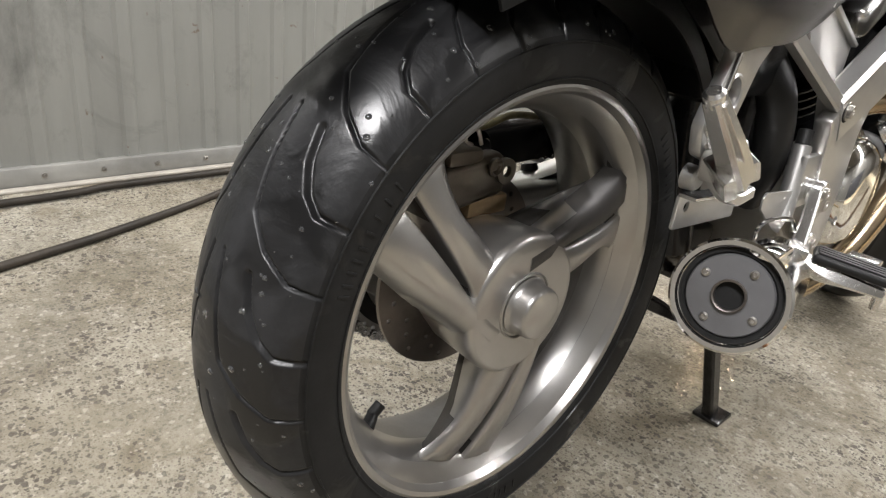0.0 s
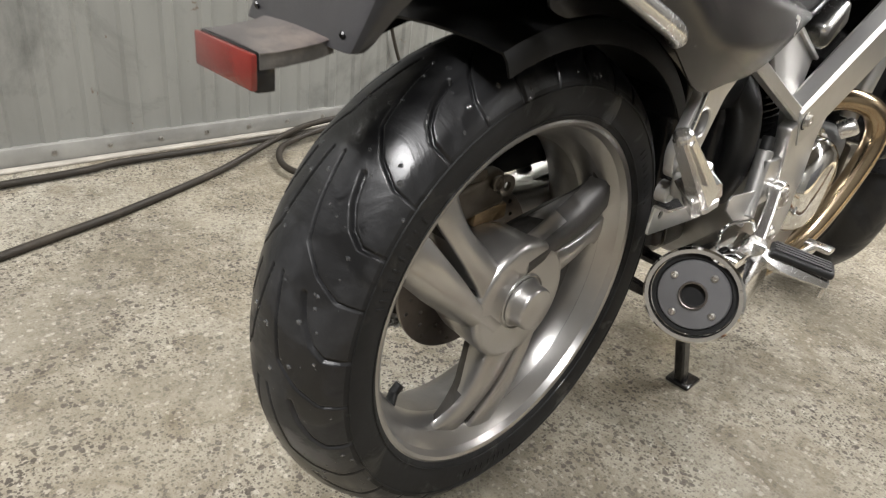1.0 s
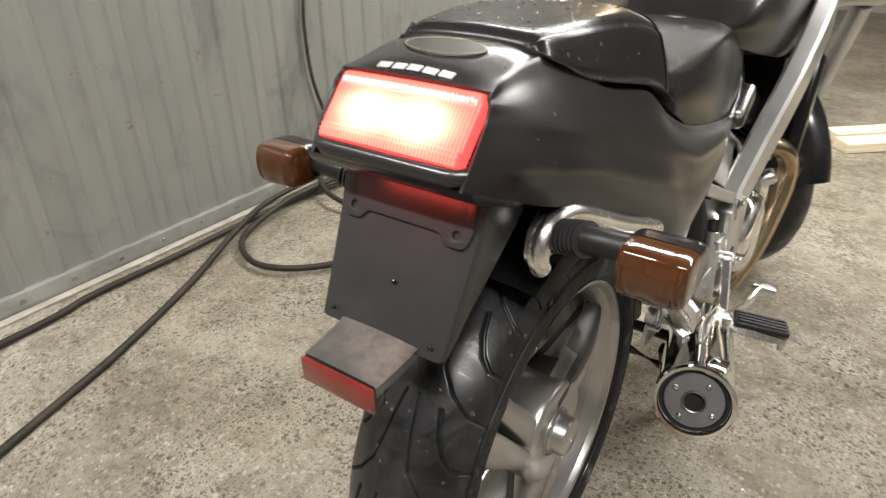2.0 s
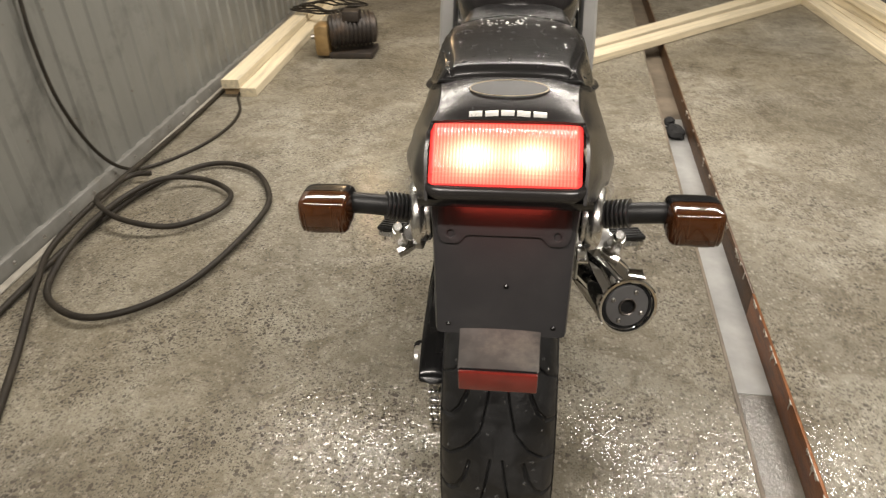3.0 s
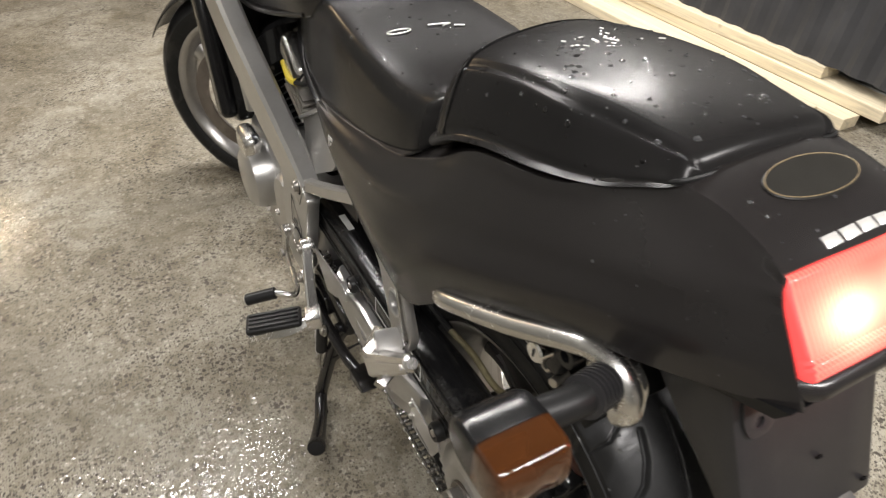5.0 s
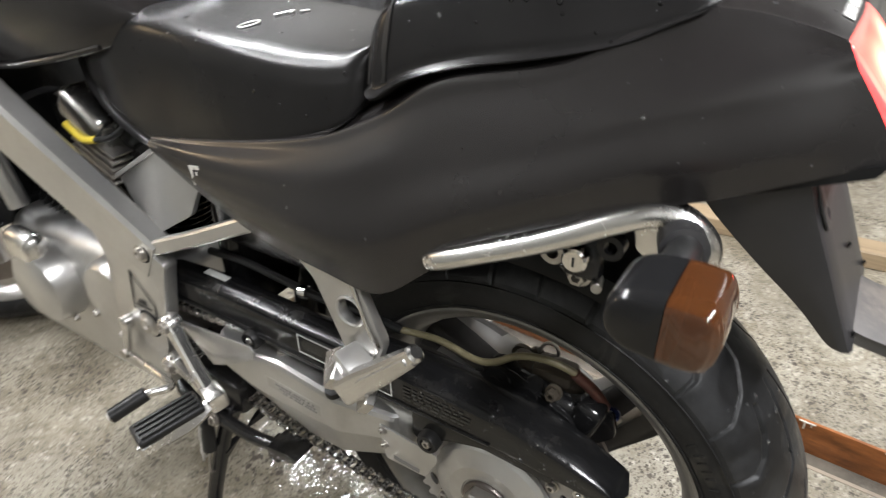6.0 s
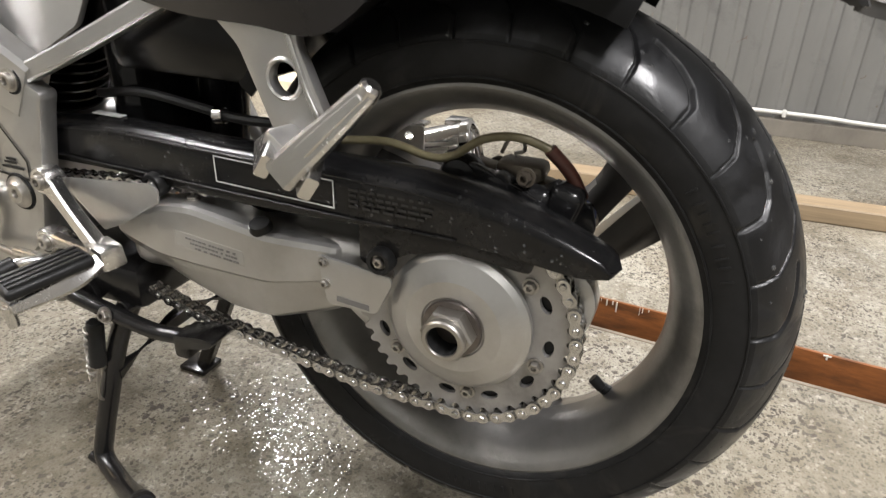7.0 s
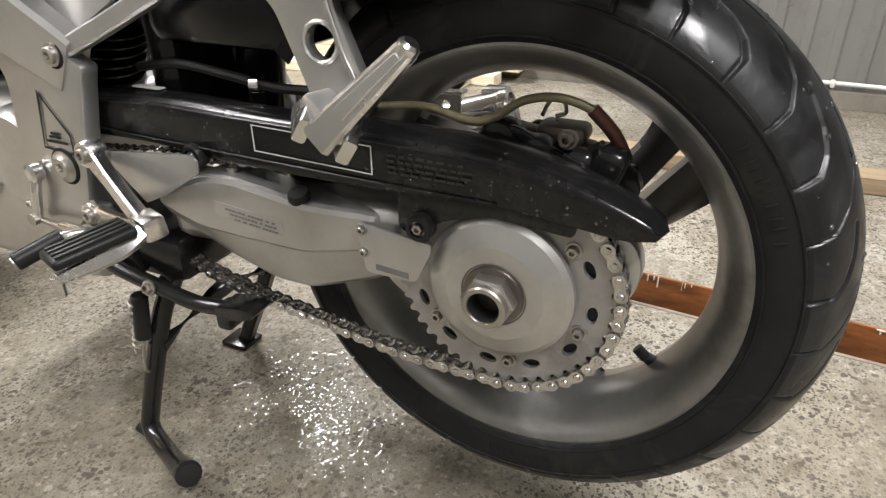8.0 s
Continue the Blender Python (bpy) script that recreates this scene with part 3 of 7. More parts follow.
drain = bmesh.new()
add_box(drain, ((DX0 + DX1) / 2, (Y0 + Y1) / 2, -0.125), (DX1 - DX0, Y1 - Y0, 0.05))
skew(drain)
drain_ob = solo("drain_channel", drain, M_CHANNEL, "shallow wet steel drain channel in the concrete floor", "drain", "structure", smooth=0)
# channel bottom in three tones along y: dark, pale, brown
for y0, y1, material, label in ((Y0, 0.42, M_CHANNEL_DARK, "dark wet stretch of the channel bottom"), (0.42, 2.25, M_CHANNEL, "pale stretch of the channel bottom"), (2.25, Y1, M_CHANNEL_BROWN, "brown stretch of the channel bottom")):
    bm = boxm(((DX0 + DX1) / 2, (y0 + y1) / 2, -0.090), (DX1 - DX0 - 0.001, y1 - y0 - 0.002, 0.02))
    skew(bm)
    part("channel_plate", bm, material, drain_ob, label, 0)
rng = random.Random(3)
edge_r = None
for y0, y1, material, label in ((Y0, 0.75, M_RUST, "rusty orange steel angle lining the drain channel"), (0.75, Y1, M_RUST_DARK, "dark brown rusted steel angle lining the drain channel")):
    edge = bmesh.new()
    add_box(edge, (DX1 + 0.004, (y0 + y1) / 2, -0.045), (0.0078, y1 - y0 - 0.001, 0.092), 0.002)
    skew(edge)
    ob = solo("drain_edge", edge, material, label, "drain edge", "structure")
    edge_r = edge_r or ob
edge2 = bmesh.new()
add_box(edge2, (DX0 - 0.004, (Y0 + Y1) / 2, -0.040), (0.010, Y1 - Y0, 0.084), 0.002)
skew(edge2)
solo("drain_edge", edge2, M_CHANNEL_BROWN, "brown steel angle lining the drain channel", "drain edge", "structure")
drip = bmesh.new()
y = -1.7
while y < 2.3:
    y += rng.choice((0.006, 0.009, 0.013, 0.02, 0.05, 0.14))
    h = rng.uniform(0.004, 0.016) if rng.random() < 0.75 else rng.uniform(0.016, 0.036)
    w = rng.uniform(0.0012, 0.0034)
    add_box(drip, (DX1 - 0.0008, y, 0.001 - h / 2), (0.0028, w, h), 0.0006)
    if rng.random() < 0.5:
        add_box(drip, (DX1 - 0.0006, y, -0.0016), (0.0024, rng.uniform(0.008, 0.026), 0.0034), 0.0008)
skew(drip)
part("lime_drips", drip, M_DRIP, edge_r, "pale lime drips over the rusty edge")
# lumps of wet debris in the channel
for (x, y, s) in [(0.735, 2.06, 0.05), (0.735, 2.20, 0.03)]:
    bm = bmesh.new()
    bmesh.ops.create_icosphere(bm, subdivisions=3, radius=s)
    for v in bm.verts:
        v.co += Vector(noise.noise_vector(v.co * 40)) * s * 0.35
        v.co = Vector((v.co.x * 0.9 + x, v.co.y * 1.3 + y, max(v.co.z * 0.6, -0.3 * s) - 0.08 + 0.3 * s))
    solo("debris", bm, M_SOOT_SHADE, "dark wet lump of debris lying in the drain channel", "debris")


def corrugated(x, inward, y0, y1, z0, z1, pitch=0.122, depth=0.0085):
    """A profiled steel sheet, ribs standing towards the room, with a solid back."""
    prof = []
    y = y0
    while y < y1:
        prof += [(y, 0.0), (y + pitch * 0.58, 0.0), (y + pitch * 0.66, depth), (y + pitch * 0.92, depth)]
        y += pitch
    bm = bmesh.new()
    levels = [z0, z0 + 0.7, z0 + 1.4, z1]
    rows = []
    for z in levels:
        rows.append([bm.verts.new((x + inward * d, yy, z)) for yy, d in prof])
    for a, b in zip(rows, rows[1:]):
        for k in range(len(prof) - 1):
            bm.faces.new((a[k], a[k + 1], b[k + 1], b[k]))
    add_box(bm, (x - inward * 0.043, (y0 + y1) / 2, (z0 + z1) / 2), (0.08, y1 - y0, z1 - z0))
    return bm


def skirting(name, x, inward, top, label):
    bm = bmesh.new()
    add_box(bm, (x + inward * 0.012, (Y0 + Y1) / 2, top / 2), (0.026, Y1 - Y0, top), 0.002)
    ob = solo(name, bm, M_SKIRT, label, "skirting", "structure")
    y = -3.8
    shared = None
    while y < 6.5:
        if shared is None:
            shared = finish(bolt_mesh((0, 0, 0), (inward, 0, 0), 0.006, 0.005), "rivet", M_STEEL)
        if -1.5 < y < 4.5:
            rv = part("rivet", shared, None, ob)
            rv.location = (x + inward * 0.0252, y, top * 0.55)
        y += 0.155
    return ob


solo("wall_left", corrugated(-1.60, 1, Y0, Y1, 0.058, CEILING), M_SHEET, "grey-green painted corrugated steel wall, scuffed and streaked", "wall", "structure", smooth=0)
skirting("baseboard_left", -1.60, 1, 0.058, "scuffed galvanised steel skirting strip along the corrugated wall")
solo("wall_right", corrugated(2.33, -1, Y0, Y1, 0.058, CEILING, 0.108, 0.008), M_SHEET_R, "grey painted corrugated steel wall with a conduit", "wall", "structure", smooth=0)
skirting("baseboard_right", 2.33, -1, 0.058, "dark scuffed steel skirting strip along the wall")
# plinth below the conduit, darker than the wall above
solo("wall_plinth", slab(2.286, 2.325, Y0 + 0.01, Y1 - 0.01, 0.001, 0.066), mat("dark_plinth_concrete", (0.15, 0.135, 0.11), 0.6, 0.0, 0.35, 5, 120, 0.3, 0.12, dirt=(0.05, 0.043, 0.035), dirt_amount=0.7, stretch=(1, 1, 0.5)), "low dark concrete plinth along the wall foot", "plinth", "structure", smooth=0)
solo("wall_back", slab(X0 - 0.1, X1 + 0.1, Y0 - 0.12, Y0 - 0.001, 0, CEILING), M_PLASTER, "plain painted end wall", "wall", "structure", smooth=0)
solo("wall_front", slab(X0 - 0.1, X1 + 0.1, Y1 + 0.001, Y1 + 0.12, 0, CEILING), M_PLASTER, "plain painted end wall", "wall", "structure", smooth=0)
# unseen ceiling, coloured dark to keep bounced light low
solo("ceiling", slab(X0 - 0.1, X1 + 0.1, Y0 - 0.12, Y1 + 0.12, CEILING, CEILING + 0.1), M_CEILING, "plain dark ceiling, out of view", "ceiling", "structure", smooth=0)
# screed line along the wall foot
strip = boxm((-1.557, (Y0 + Y1) / 2, 0.004), (0.03, Y1 - Y0, 0.008), 0.003)
solo("trim_left", strip, mat("pale_mortar", (0.29, 0.27, 0.23), 0.75, 0, 0.25, 9, 120, 0.4), "pale mortar fillet at the foot of the wall", "trim", "structure")

# conduit on the right wall
conduit = thing("conduit", (2.31, 0, 0.092), "pale plastic conduit clipped low along the corrugated wall", "conduit")
part("pipe", tube([(2.30, -3.5, 0.088), (2.301, -1.0, 0.084), (2.30, -0.43, 0.094), (2.301, 1.4, 0.09), (2.30, 4.8, 0.092)], 0.009, 10, 8), M_CONDUIT, conduit)
clip_me = finish(boxm((0, 0, 0), (0.028, 0.016, 0.028), 0.004), "clip", M_CONDUIT)
for y in (-2.2, -1.3, -0.46, 0.5, 1.5, 2.6, 3.6):
    c = part("clip", clip_me, None, conduit)
    c.matrix_basis = Matrix.Translation((2.302, y, 0.0915))

# ceiling lights
for i, (tx, ty, tw) in enumerate(TUBES):
    fx = thing("ceiling_light", (tx, ty, CEILING), "white twin-tube fluorescent light fixed to the ceiling", "ceiling light", "fluorescent lights")
    bm = boxm((tx, ty, CEILING - 0.03), (1.3, 0.20, 0.06), 0.006)
    part("housing", bm, M_CONDUIT, fx)
    for s in (-0.05, 0.05):
        part("fluorescent_tube", rod((tx - 0.6, ty + s, CEILING - 0.085), (tx + 0.6, ty + s, CEILING - 0.085), 0.013), M_TUBE, fx)
        for e in (-0.615, 0.615):
            part("lamp_holder", boxm((tx + e, ty + s, CEILING - 0.08), (0.02, 0.03, 0.045), 0.003), M_CONDUIT, fx)
# unseen lamp added as the source of a warm glow on the wall
pend = thing("stand_in_bulb", (-1.30, 4.5, CEILING), "unseen bulb on a cord, added for a warm wall glow", "lamp")
part("cord", rod((-1.30, 4.5, CEILING), (-1.30, 4.5, 2.06), 0.004), M_RUBBER, pend)
part("socket", rod((-1.30, 4.5, 2.07), (-1.30, 4.5, 2.0), 0.02), M_RUBBER, pend)
bulb_ob = part("bulb", lathe([(0, 0), (0.018, 0.005), (0.032, 0.035), (0.03, 0.06), (0.016, 0.09), (0, 0.095)], (-1.30, 4.5, 1.905), (0, 0, 1), 20), M_BULB, pend)
bulb_ob.visible_shadow = False

# ---- hoses and cable on the floor ----
H1 = [(-1.47, -3.4), (-1.44, -1.6), (-1.445, -0.215), (-1.472, 0.065), (-1.470, 0.37), (-1.475, 0.60), (-1.467, 0.885), (-1.389, 1.254), (-1.238, 1.447), (-1.048, 1.412), (-0.907, 1.211), (-0.885, 1.02), (-0.945, 0.704), (-1.044, 0.536), (-1.183, 0.462), (-1.316, 0.504), (-1.403, 0.611), (-1.440, 0.843), (-1.425, 1.098), (-1.340, 1.257), (-1.191, 1.295), (-1.047, 1.188), (-1.053, 1.055), (-1.173, 0.945), (-1.354, 0.952), (-1.50, 1.063), (-1.53, 1.192), (-1.50, 1.30), (-1.429, 1.325)]
pts = [(x, y, 0.012 + 0.0008 * i + (0.02 if i in (17, 18, 19, 24, 25) else 0)) for i, (x, y) in enumerate(H1)]
solo("hose", tube(pts, 0.0105, 10, 10), M_HOSE, "dusty black rubber air hose coiled loosely on the floor", "hose")
H2 = [(-0.35, -3.2), (-0.72, -1.4), (-1.071, -0.289), (-1.154, -0.038), (-1.293, 0.284), (-1.415, 0.574), (-1.50, 0.80), (-1.515, 1.15), (-1.53, 1.9), (-1.535, 2.6)]
solo("hose", tube([(x, y, 0.0115 + (0.03 if 0.45 < y < 1.2 else 0.0)) for x, y in H2], 0.0105, 10, 10), M_HOSE, "dusty black rubber hose running along the wall foot", "hose")
solo("cable", tube([(-1.46, 2.9, 0.03), (-1.44, 2.4, 0.012), (-1.424, 2.243, 0.008), (-1.345, 2.05, 0.007), (-1.322, 1.866, 0.007), (-1.36, 1.66, 0.007), (-1.45, 1.48, 0.008), (-1.535, 1.36, 0.03), (-1.568, 1.25, 0.15), (-1.572, 1.15, 0.38), (-1.573, 1.13, 0.60), (-1.573, 1.15, 0.80), (-1.573, 1.2, 1.3), (-1.573, 1.22, 1.9)], 0.007, 8, 10), M_HOSE, "thin black cable sagging from the wall to the floor", "cable")


def board(name, at, size, yaw=0.0, material=None, label="", group="", tilt=0.0, bow=0.0):
    """A sawn board, slightly bowed, with eased edges."""
    bm = bmesh.new()
    n = 14
    w, l, h = size
    rows = []
    for i in range(n + 1):
        t = i / n
        off = bow * math.sin(math.pi * t)
        e = 0.003
        ring = [(-w / 2 + e, -h / 2), (w / 2 - e, -h / 2), (w / 2, -h / 2 + e), (w / 2, h / 2 - e), (w / 2 - e, h / 2), (-w / 2 + e, h / 2), (-w / 2, h / 2 - e), (-w / 2, -h / 2 + e)]
        rows.append([bm.verts.new((x + off, (t - 0.5) * l, z)) for x, z in ring])
    for a, b in zip(rows, rows[1:]):
        for k in range(8):
            bm.faces.new((a[k], a[(k + 1) % 8], b[(k + 1) % 8], b[k]))
    bm.faces.new(rows[0][::-1])
    bm.faces.new(rows[-1])
    ob = new(name, finish(bm, name, material or M_PINE, 30))
    ob.matrix_world = Matrix.Translation(at) @ Matrix.Rotation(RAD(yaw), 4, "Z") @ Matrix.Rotation(RAD(tilt), 4, "Y")
    return tagged(ob, label, "board", group)


G1 = "boards by the corrugated wall"
board("board", (-1.385, 3.35, 0.0235), (0.085, 2.2, 0.045), 0.6, M_PINE, "pale planed pine board lying on the floor", G1)
board("board", (-1.474, 3.33, 0.0235), (0.085, 2.1, 0.045), 0.4, M_PINE_DARK, "lower pine board under another board", G1)
board("board", (-1.470, 3.36, 0.0700), (0.092, 2.24, 0.045), 0.7, M_PINE, "pale planed pine board lying on top of another", G1)
board("board", (-1.548, 3.75, 0.0235), (0.05, 2.1, 0.045), 0.3, M_PINE, "narrow pine batten against the wall foot", G1)
G2 = "boards by the far wall"
board("board", (2.015, 2.62, 0.0245), (0.095, 3.3, 0.048), 0.0, M_PINE, "long pale pine board lying on the floor", G2)
board("board", (2.115, 2.50, 0.0245), (0.095, 3.3, 0.048), -0.4, M_PINE, "long pale pine board lying on the floor", G2)
board("board", (2.20, 2.42, 0.0745), (0.14, 3.3, 0.050), 0.6, M_PINE, "wide rough pine board with a wavy edge", G2, 0, 0.02)
board("board", (2.22, 2.55, 0.0245), (0.10, 3.2, 0.048), 0.0, M_PINE_DARK, "brown weathered board at the bottom of the stack", G2)
board("board", (2.20, 2.62, 0.1255), (0.12, 3.1, 0.048), 1.2, M_PINE, "pale rough board on top of the stack", G2, 0, -0.015)
G3 = "boards across the drain"
board("board", (1.05, 3.44, 0.0245), (0.10, 2.35, 0.045), -48.5, M_PINE, "pale pine board lying across the drain channel", G3)
board("board", (0.98, 3.58, 0.0245), (0.10, 2.35, 0.045), -47.5, M_PINE, "pale pine board lying across the drain channel", G3)
board("board", (1.43, -0.95, 0.0255), (0.085, 2.7, 0.050), 3.0, M_WET_BATTEN, "brown wooden batten lying on the wet floor", "")

# dark profiled sheet leaning on the right wall
bm = bmesh.new()
rows = []
for z in (0.0, 0.3, 0.6, 0.9):
    rows.append([(2.20 + 0.09 * z / 0.9 - (0.012 if int(k / 2) % 2 else 0.0), 0.75 + k * 0.032, z + 0.151) for k in range(56)])
sheet = grid_mesh(rows)
thicken(sheet, 0.002)
solo("metal_sheet", sheet, mat("dark_sheet_paint", (0.045, 0.046, 0.05), 0.4, 0.2, 0.2, 6, 200, 0.1), "dark grey corrugated metal sheet leaning on the wall", "metal sheet", smooth=0)

# coil of cable on the boards
pts = []
for i in range(60):
    a = i * 0.42
    r = 0.17 + 0.035 * math.sin(i * 1.7)
    pts.append((-1.33 + r * math.cos(a) * 1.15 + 0.10 * (i / 60), 3.60 + r * math.sin(a) * 0.85, 0.105 + 0.0006 * i + 0.012 * math.sin(i * 0.9) ** 2))
solo("cable_coil", tube(pts, 0.006, 8, 4), M_HOSE, "loose coil of dark extension cable lying on the boards", "cable")

# small motor
mot = thing("electric_motor", (-1.0, 2.98, 0), "small rusty brown electric motor with cooling fins standing on the floor", "motor")
prof = [(0, -0.15), (0.045, -0.15), (0.085, -0.135)]
for i in range(10):
    y = -0.12 + i * 0.024
    prof += [(0.088, y), (0.102, y + 0.003), (0.102, y + 0.010), (0.088, y + 0.013)]
prof += [(0.085, 0.13), (0.04, 0.145), (0, 0.145)]
M_MOTOR = mat("brown_motor_paint", (0.035, 0.028, 0.023), 0.5, 0.2, 0.3, 12, 200, 0.15, dirt=(0.16, 0.09, 0.045))
part("motor_body", lathe(prof, (-0.98, 2.99, 0.145), (0.92, 0.3, 0), 28), M_MOTOR, mot)
part("terminal_box", boxm((-0.97, 2.95, 0.235), (0.10, 0.09, 0.06), 0.008), M_MOTOR, mot)
part("base_plate", boxm((-0.98, 2.98, 0.0185), (0.26, 0.20, 0.035), 0.006), M_MOTOR, mot)
part("gear_head", boxm((-1.145, 2.93, 0.105), (0.085, 0.12, 0.18), 0.02), mat("brass_brown_cast", (0.30, 0.20, 0.09), 0.45, 0.5, 0.3, 20, 200, 0.15), mot)
part("shaft", rod((-1.17, 2.92, 0.12), (-1.215, 2.905, 0.12), 0.014), M_STEEL, mot)

# ---- the motorcycle ----
bike = thing("motorcycle", (0, 0.55, 0), "dark grey naked motorcycle, silver frame, wet, raised on its centre stand", "motorcycle")


def tyre_mesh(name, profile, at_groove, around, seg_len=0.0026, depth=0.0050, centre=(0, 0, 0)):
    """A tyre: the profile (x, r) swept round the axle, with tread grooves sunk into it."""
    P = [Vector((x, r, 0)) for x, r in profile]
    fine = [(p.x, p.y) for p in spline(P, 40)]
    # resample evenly
    out, carry = [fine[0]], 0.0
    for a, b in zip(fine, fine[1:]):
        d = math.hypot(b[0] - a[0], b[1] - a[1])
        carry += d
        if carry >= (seg_len if not at_groove or b[1] > 0.266 else 0.003):
            out.append(b)
            carry = 0.0
    prof = np.array(out)
    n, k = around, len(prof)
    th = np.arange(n) / n * 2 * math.pi
    X = np.repeat(prof[None, :, 0], n, 0)
    R = np.repeat(prof[None, :, 1], n, 0)
    sink = np.zeros(X.shape)
    TH = np.repeat(th[:, None], k, 1)
    step = np.hypot(np.diff(prof[:, 0]), np.diff(prof[:, 1]))
    arc = np.concatenate([[0], np.cumsum(step)])
    mid = np.interp(0.0, prof[:, 0], arc)
    S = np.repeat((arc - mid)[None, :], n, 0)
    lat = np.abs(S)
    if at_groove:
        period, lines = at_groove
        xs = np.abs(prof[k // 2:, 0])
        u = (np.degrees(TH)) % period
        D = np.full(X.shape, 9.0)
        for width, poly in lines:
            for (x0, a0), (x1, a1) in zip(poly, poly[1:]):
                s0, s1 = np.interp(x0, xs, arc[k // 2:] - mid), np.interp(x1, xs, arc[k // 2:] - mid)
                for shift in (-period, 0, period):
                    px_, py_ = lat, np.radians(u + shift) * 0.30
                    ax, ay, bx, by = s0, math.radians(a0 % period + 0) * 0.30, s1, math.radians(a0 % period + (a1 - a0)) * 0.30
                    dx, dy = bx - ax, by - ay
                    t = np.clip(((px_ - ax) * dx + (py_ - ay) * dy) / (dx * dx + dy * dy + 1e-12), 0, 1)
                    dist = np.hypot(px_ - ax - t * dx, py_ - ay - t * dy) / (width / 2)
                    D = np.minimum(D, dist)
        ease = np.clip((1.5 - D) / 1.1, 0, 1)
        sink = ease * ease * (3 - 2 * ease) * depth * (prof[None, :, 1] > 0.268)
        R = R - sink
    Yc = R * np.cos(TH) + centre[1]
    Zc = R * np.sin(TH) + centre[2]
    verts = np.stack([X + centre[0], Yc, Zc], -1).reshape(-1, 3)
    i = np.arange(n)[:, None]
    j = np.arange(k - 1)[None, :]
    a = (i * k + j)
    b = (i * k + j + 1)
    c = (((i + 1) % n) * k + j + 1)
    d = (((i + 1) % n) * k + j)
    faces = np.stack([a, d, c, b], -1).reshape(-1, 4)
    me = bpy.data.meshes.new(name)
    me.from_pydata(verts.tolist(), [], faces.tolist())
    me.materials.append(M_TYRE)
    me.materials.append(M_WALL_RUBBER)
    col = np.repeat((np.minimum(prof[:-1, 1], prof[1:, 1]) < 0.272 * (prof[:, 1].max() / 0.314)).astype(np.int32)[None, :], n, 0)
    col = col.reshape(-1)
    me.polygons.foreach_set("material_index", col.tolist())
    me.polygons.foreach_set("use_smooth", [True] * len(faces))
    me.update()
    return me


# rear wheel
WX = 0.0695


def rim_profile(w, r):
    """Closed section (radius, along) of a cast rim of half width w and lip radius r."""
    half = [(r, w), (r - 0.004, w + 0.001), (r - 0.0080, w - 0.0010), (r - 0.0105, w - 0.006), (r - 0.0145, w - 0.016), (r - 0.0180, w - 0.026), (r - 0.0255, w - 0.0295), (r - 0.0310, w - 0.040), (r - 0.0345, w - 0.052), (r - 0.036, w - 0.060)]
    back = [(r - 0.037, -w + 0.058), (r - 0.034, -w + 0.040), (r - 0.028, -w + 0.024), (r - 0.020, -w + 0.011), (r - 0.0125, -w + 0.004), (r - 0.0085, -w + 0.0005), (r - 0.004, -w - 0.001), (r, -w)]
    outer = [(r - 0.006, -w + 0.004), (r - 0.016, -w + 0.014), (r - 0.026, -w + 0.03), (r - 0.026, w - 0.03), (r - 0.016, w - 0.014), (r - 0.006, w - 0.004)]
    return half + back + outer


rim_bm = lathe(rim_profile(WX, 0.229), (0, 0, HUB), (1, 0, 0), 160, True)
# left half of the barrel takes the darker copy, painting in its shade
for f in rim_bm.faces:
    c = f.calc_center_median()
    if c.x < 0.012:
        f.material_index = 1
rear_wheel = part("rear_wheel", rim_bm, [M_RIM, M_RIM_SHADE], bike, "silver three-spoke cast wheel", 30)
TYRE = [(-0.062, 0.2225), (-0.0715, 0.2295), (-0.0765, 0.240), (-0.0785, 0.252), (-0.0785, 0.262), (-0.0765, 0.272), (-0.0700, 0.2830), (-0.060, 0.2925), (-0.040, 0.3045), (-0.020, 0.3118), (0, 0.314), (0.020, 0.3118), (0.040, 0.3045), (0.060, 0.2925), (0.0700, 0.2830), (0.0765, 0.272), (0.0785, 0.262), (0.0785, 0.252), (0.0765, 0.240), (0.0715, 0.2295), (0.062, 0.2225)]
GROOVES = (22.5, [
    (0.0048, [(0.036, 139.5), (0.0425, 144.5), (0.052, 148.4), (0.063, 150.6), (0.075, 151.3)]),
    (0.0026, [(0.008, 138.0), (0.015, 146.5), (0.023, 153.6), (0.042, 158.3), (0.062, 161.4), (0.0745, 163.0)]),
])
tyre = part("tyre", tyre_mesh("tyre", TYRE, GROOVES, 1500, 0.0010, centre=(0, 0, HUB)), None, rear_wheel, "black road tyre with worn curved grooves, wet")
# sidewall ribs and unreadable raised lettering bars
bm = bmesh.new()
for side in (-1, 1):
    for rr, hx in ((0.2345, 0.0751), (0.2665, 0.0786)):
        add_lathe(bm, [(rr - 0.0012, hx - 0.001), (rr - 0.0006, hx + 0.0007), (rr + 0.0006, hx + 0.0007), (rr + 0.0012, hx - 0.001)], (0, 0, HUB), (side, 0, 0), 120)
part("sidewall_rib", bm, M_WALL_RUBBER, rear_wheel)
bm = bmesh.new()
lr = random.Random(11)
for side in (-1, 1):
    for start in (20, 140, 255):
        a = start
        for k in range(9):
            w = lr.uniform(0.8, 2.0)
            t = RAD(a)
            add_box(bm, (side * 0.0787, 0.250 * math.cos(t), HUB + 0.250 * math.sin(t)), (0.0012, 0.0026, 0.011), 0.0004, Euler((t + math.pi / 2, 0, 0)).to_quaternion())
            a += w + 1.2
tagged(part("raised_lettering", bm, M_WALL_RUBBER, rear_wheel), kind="stuff")


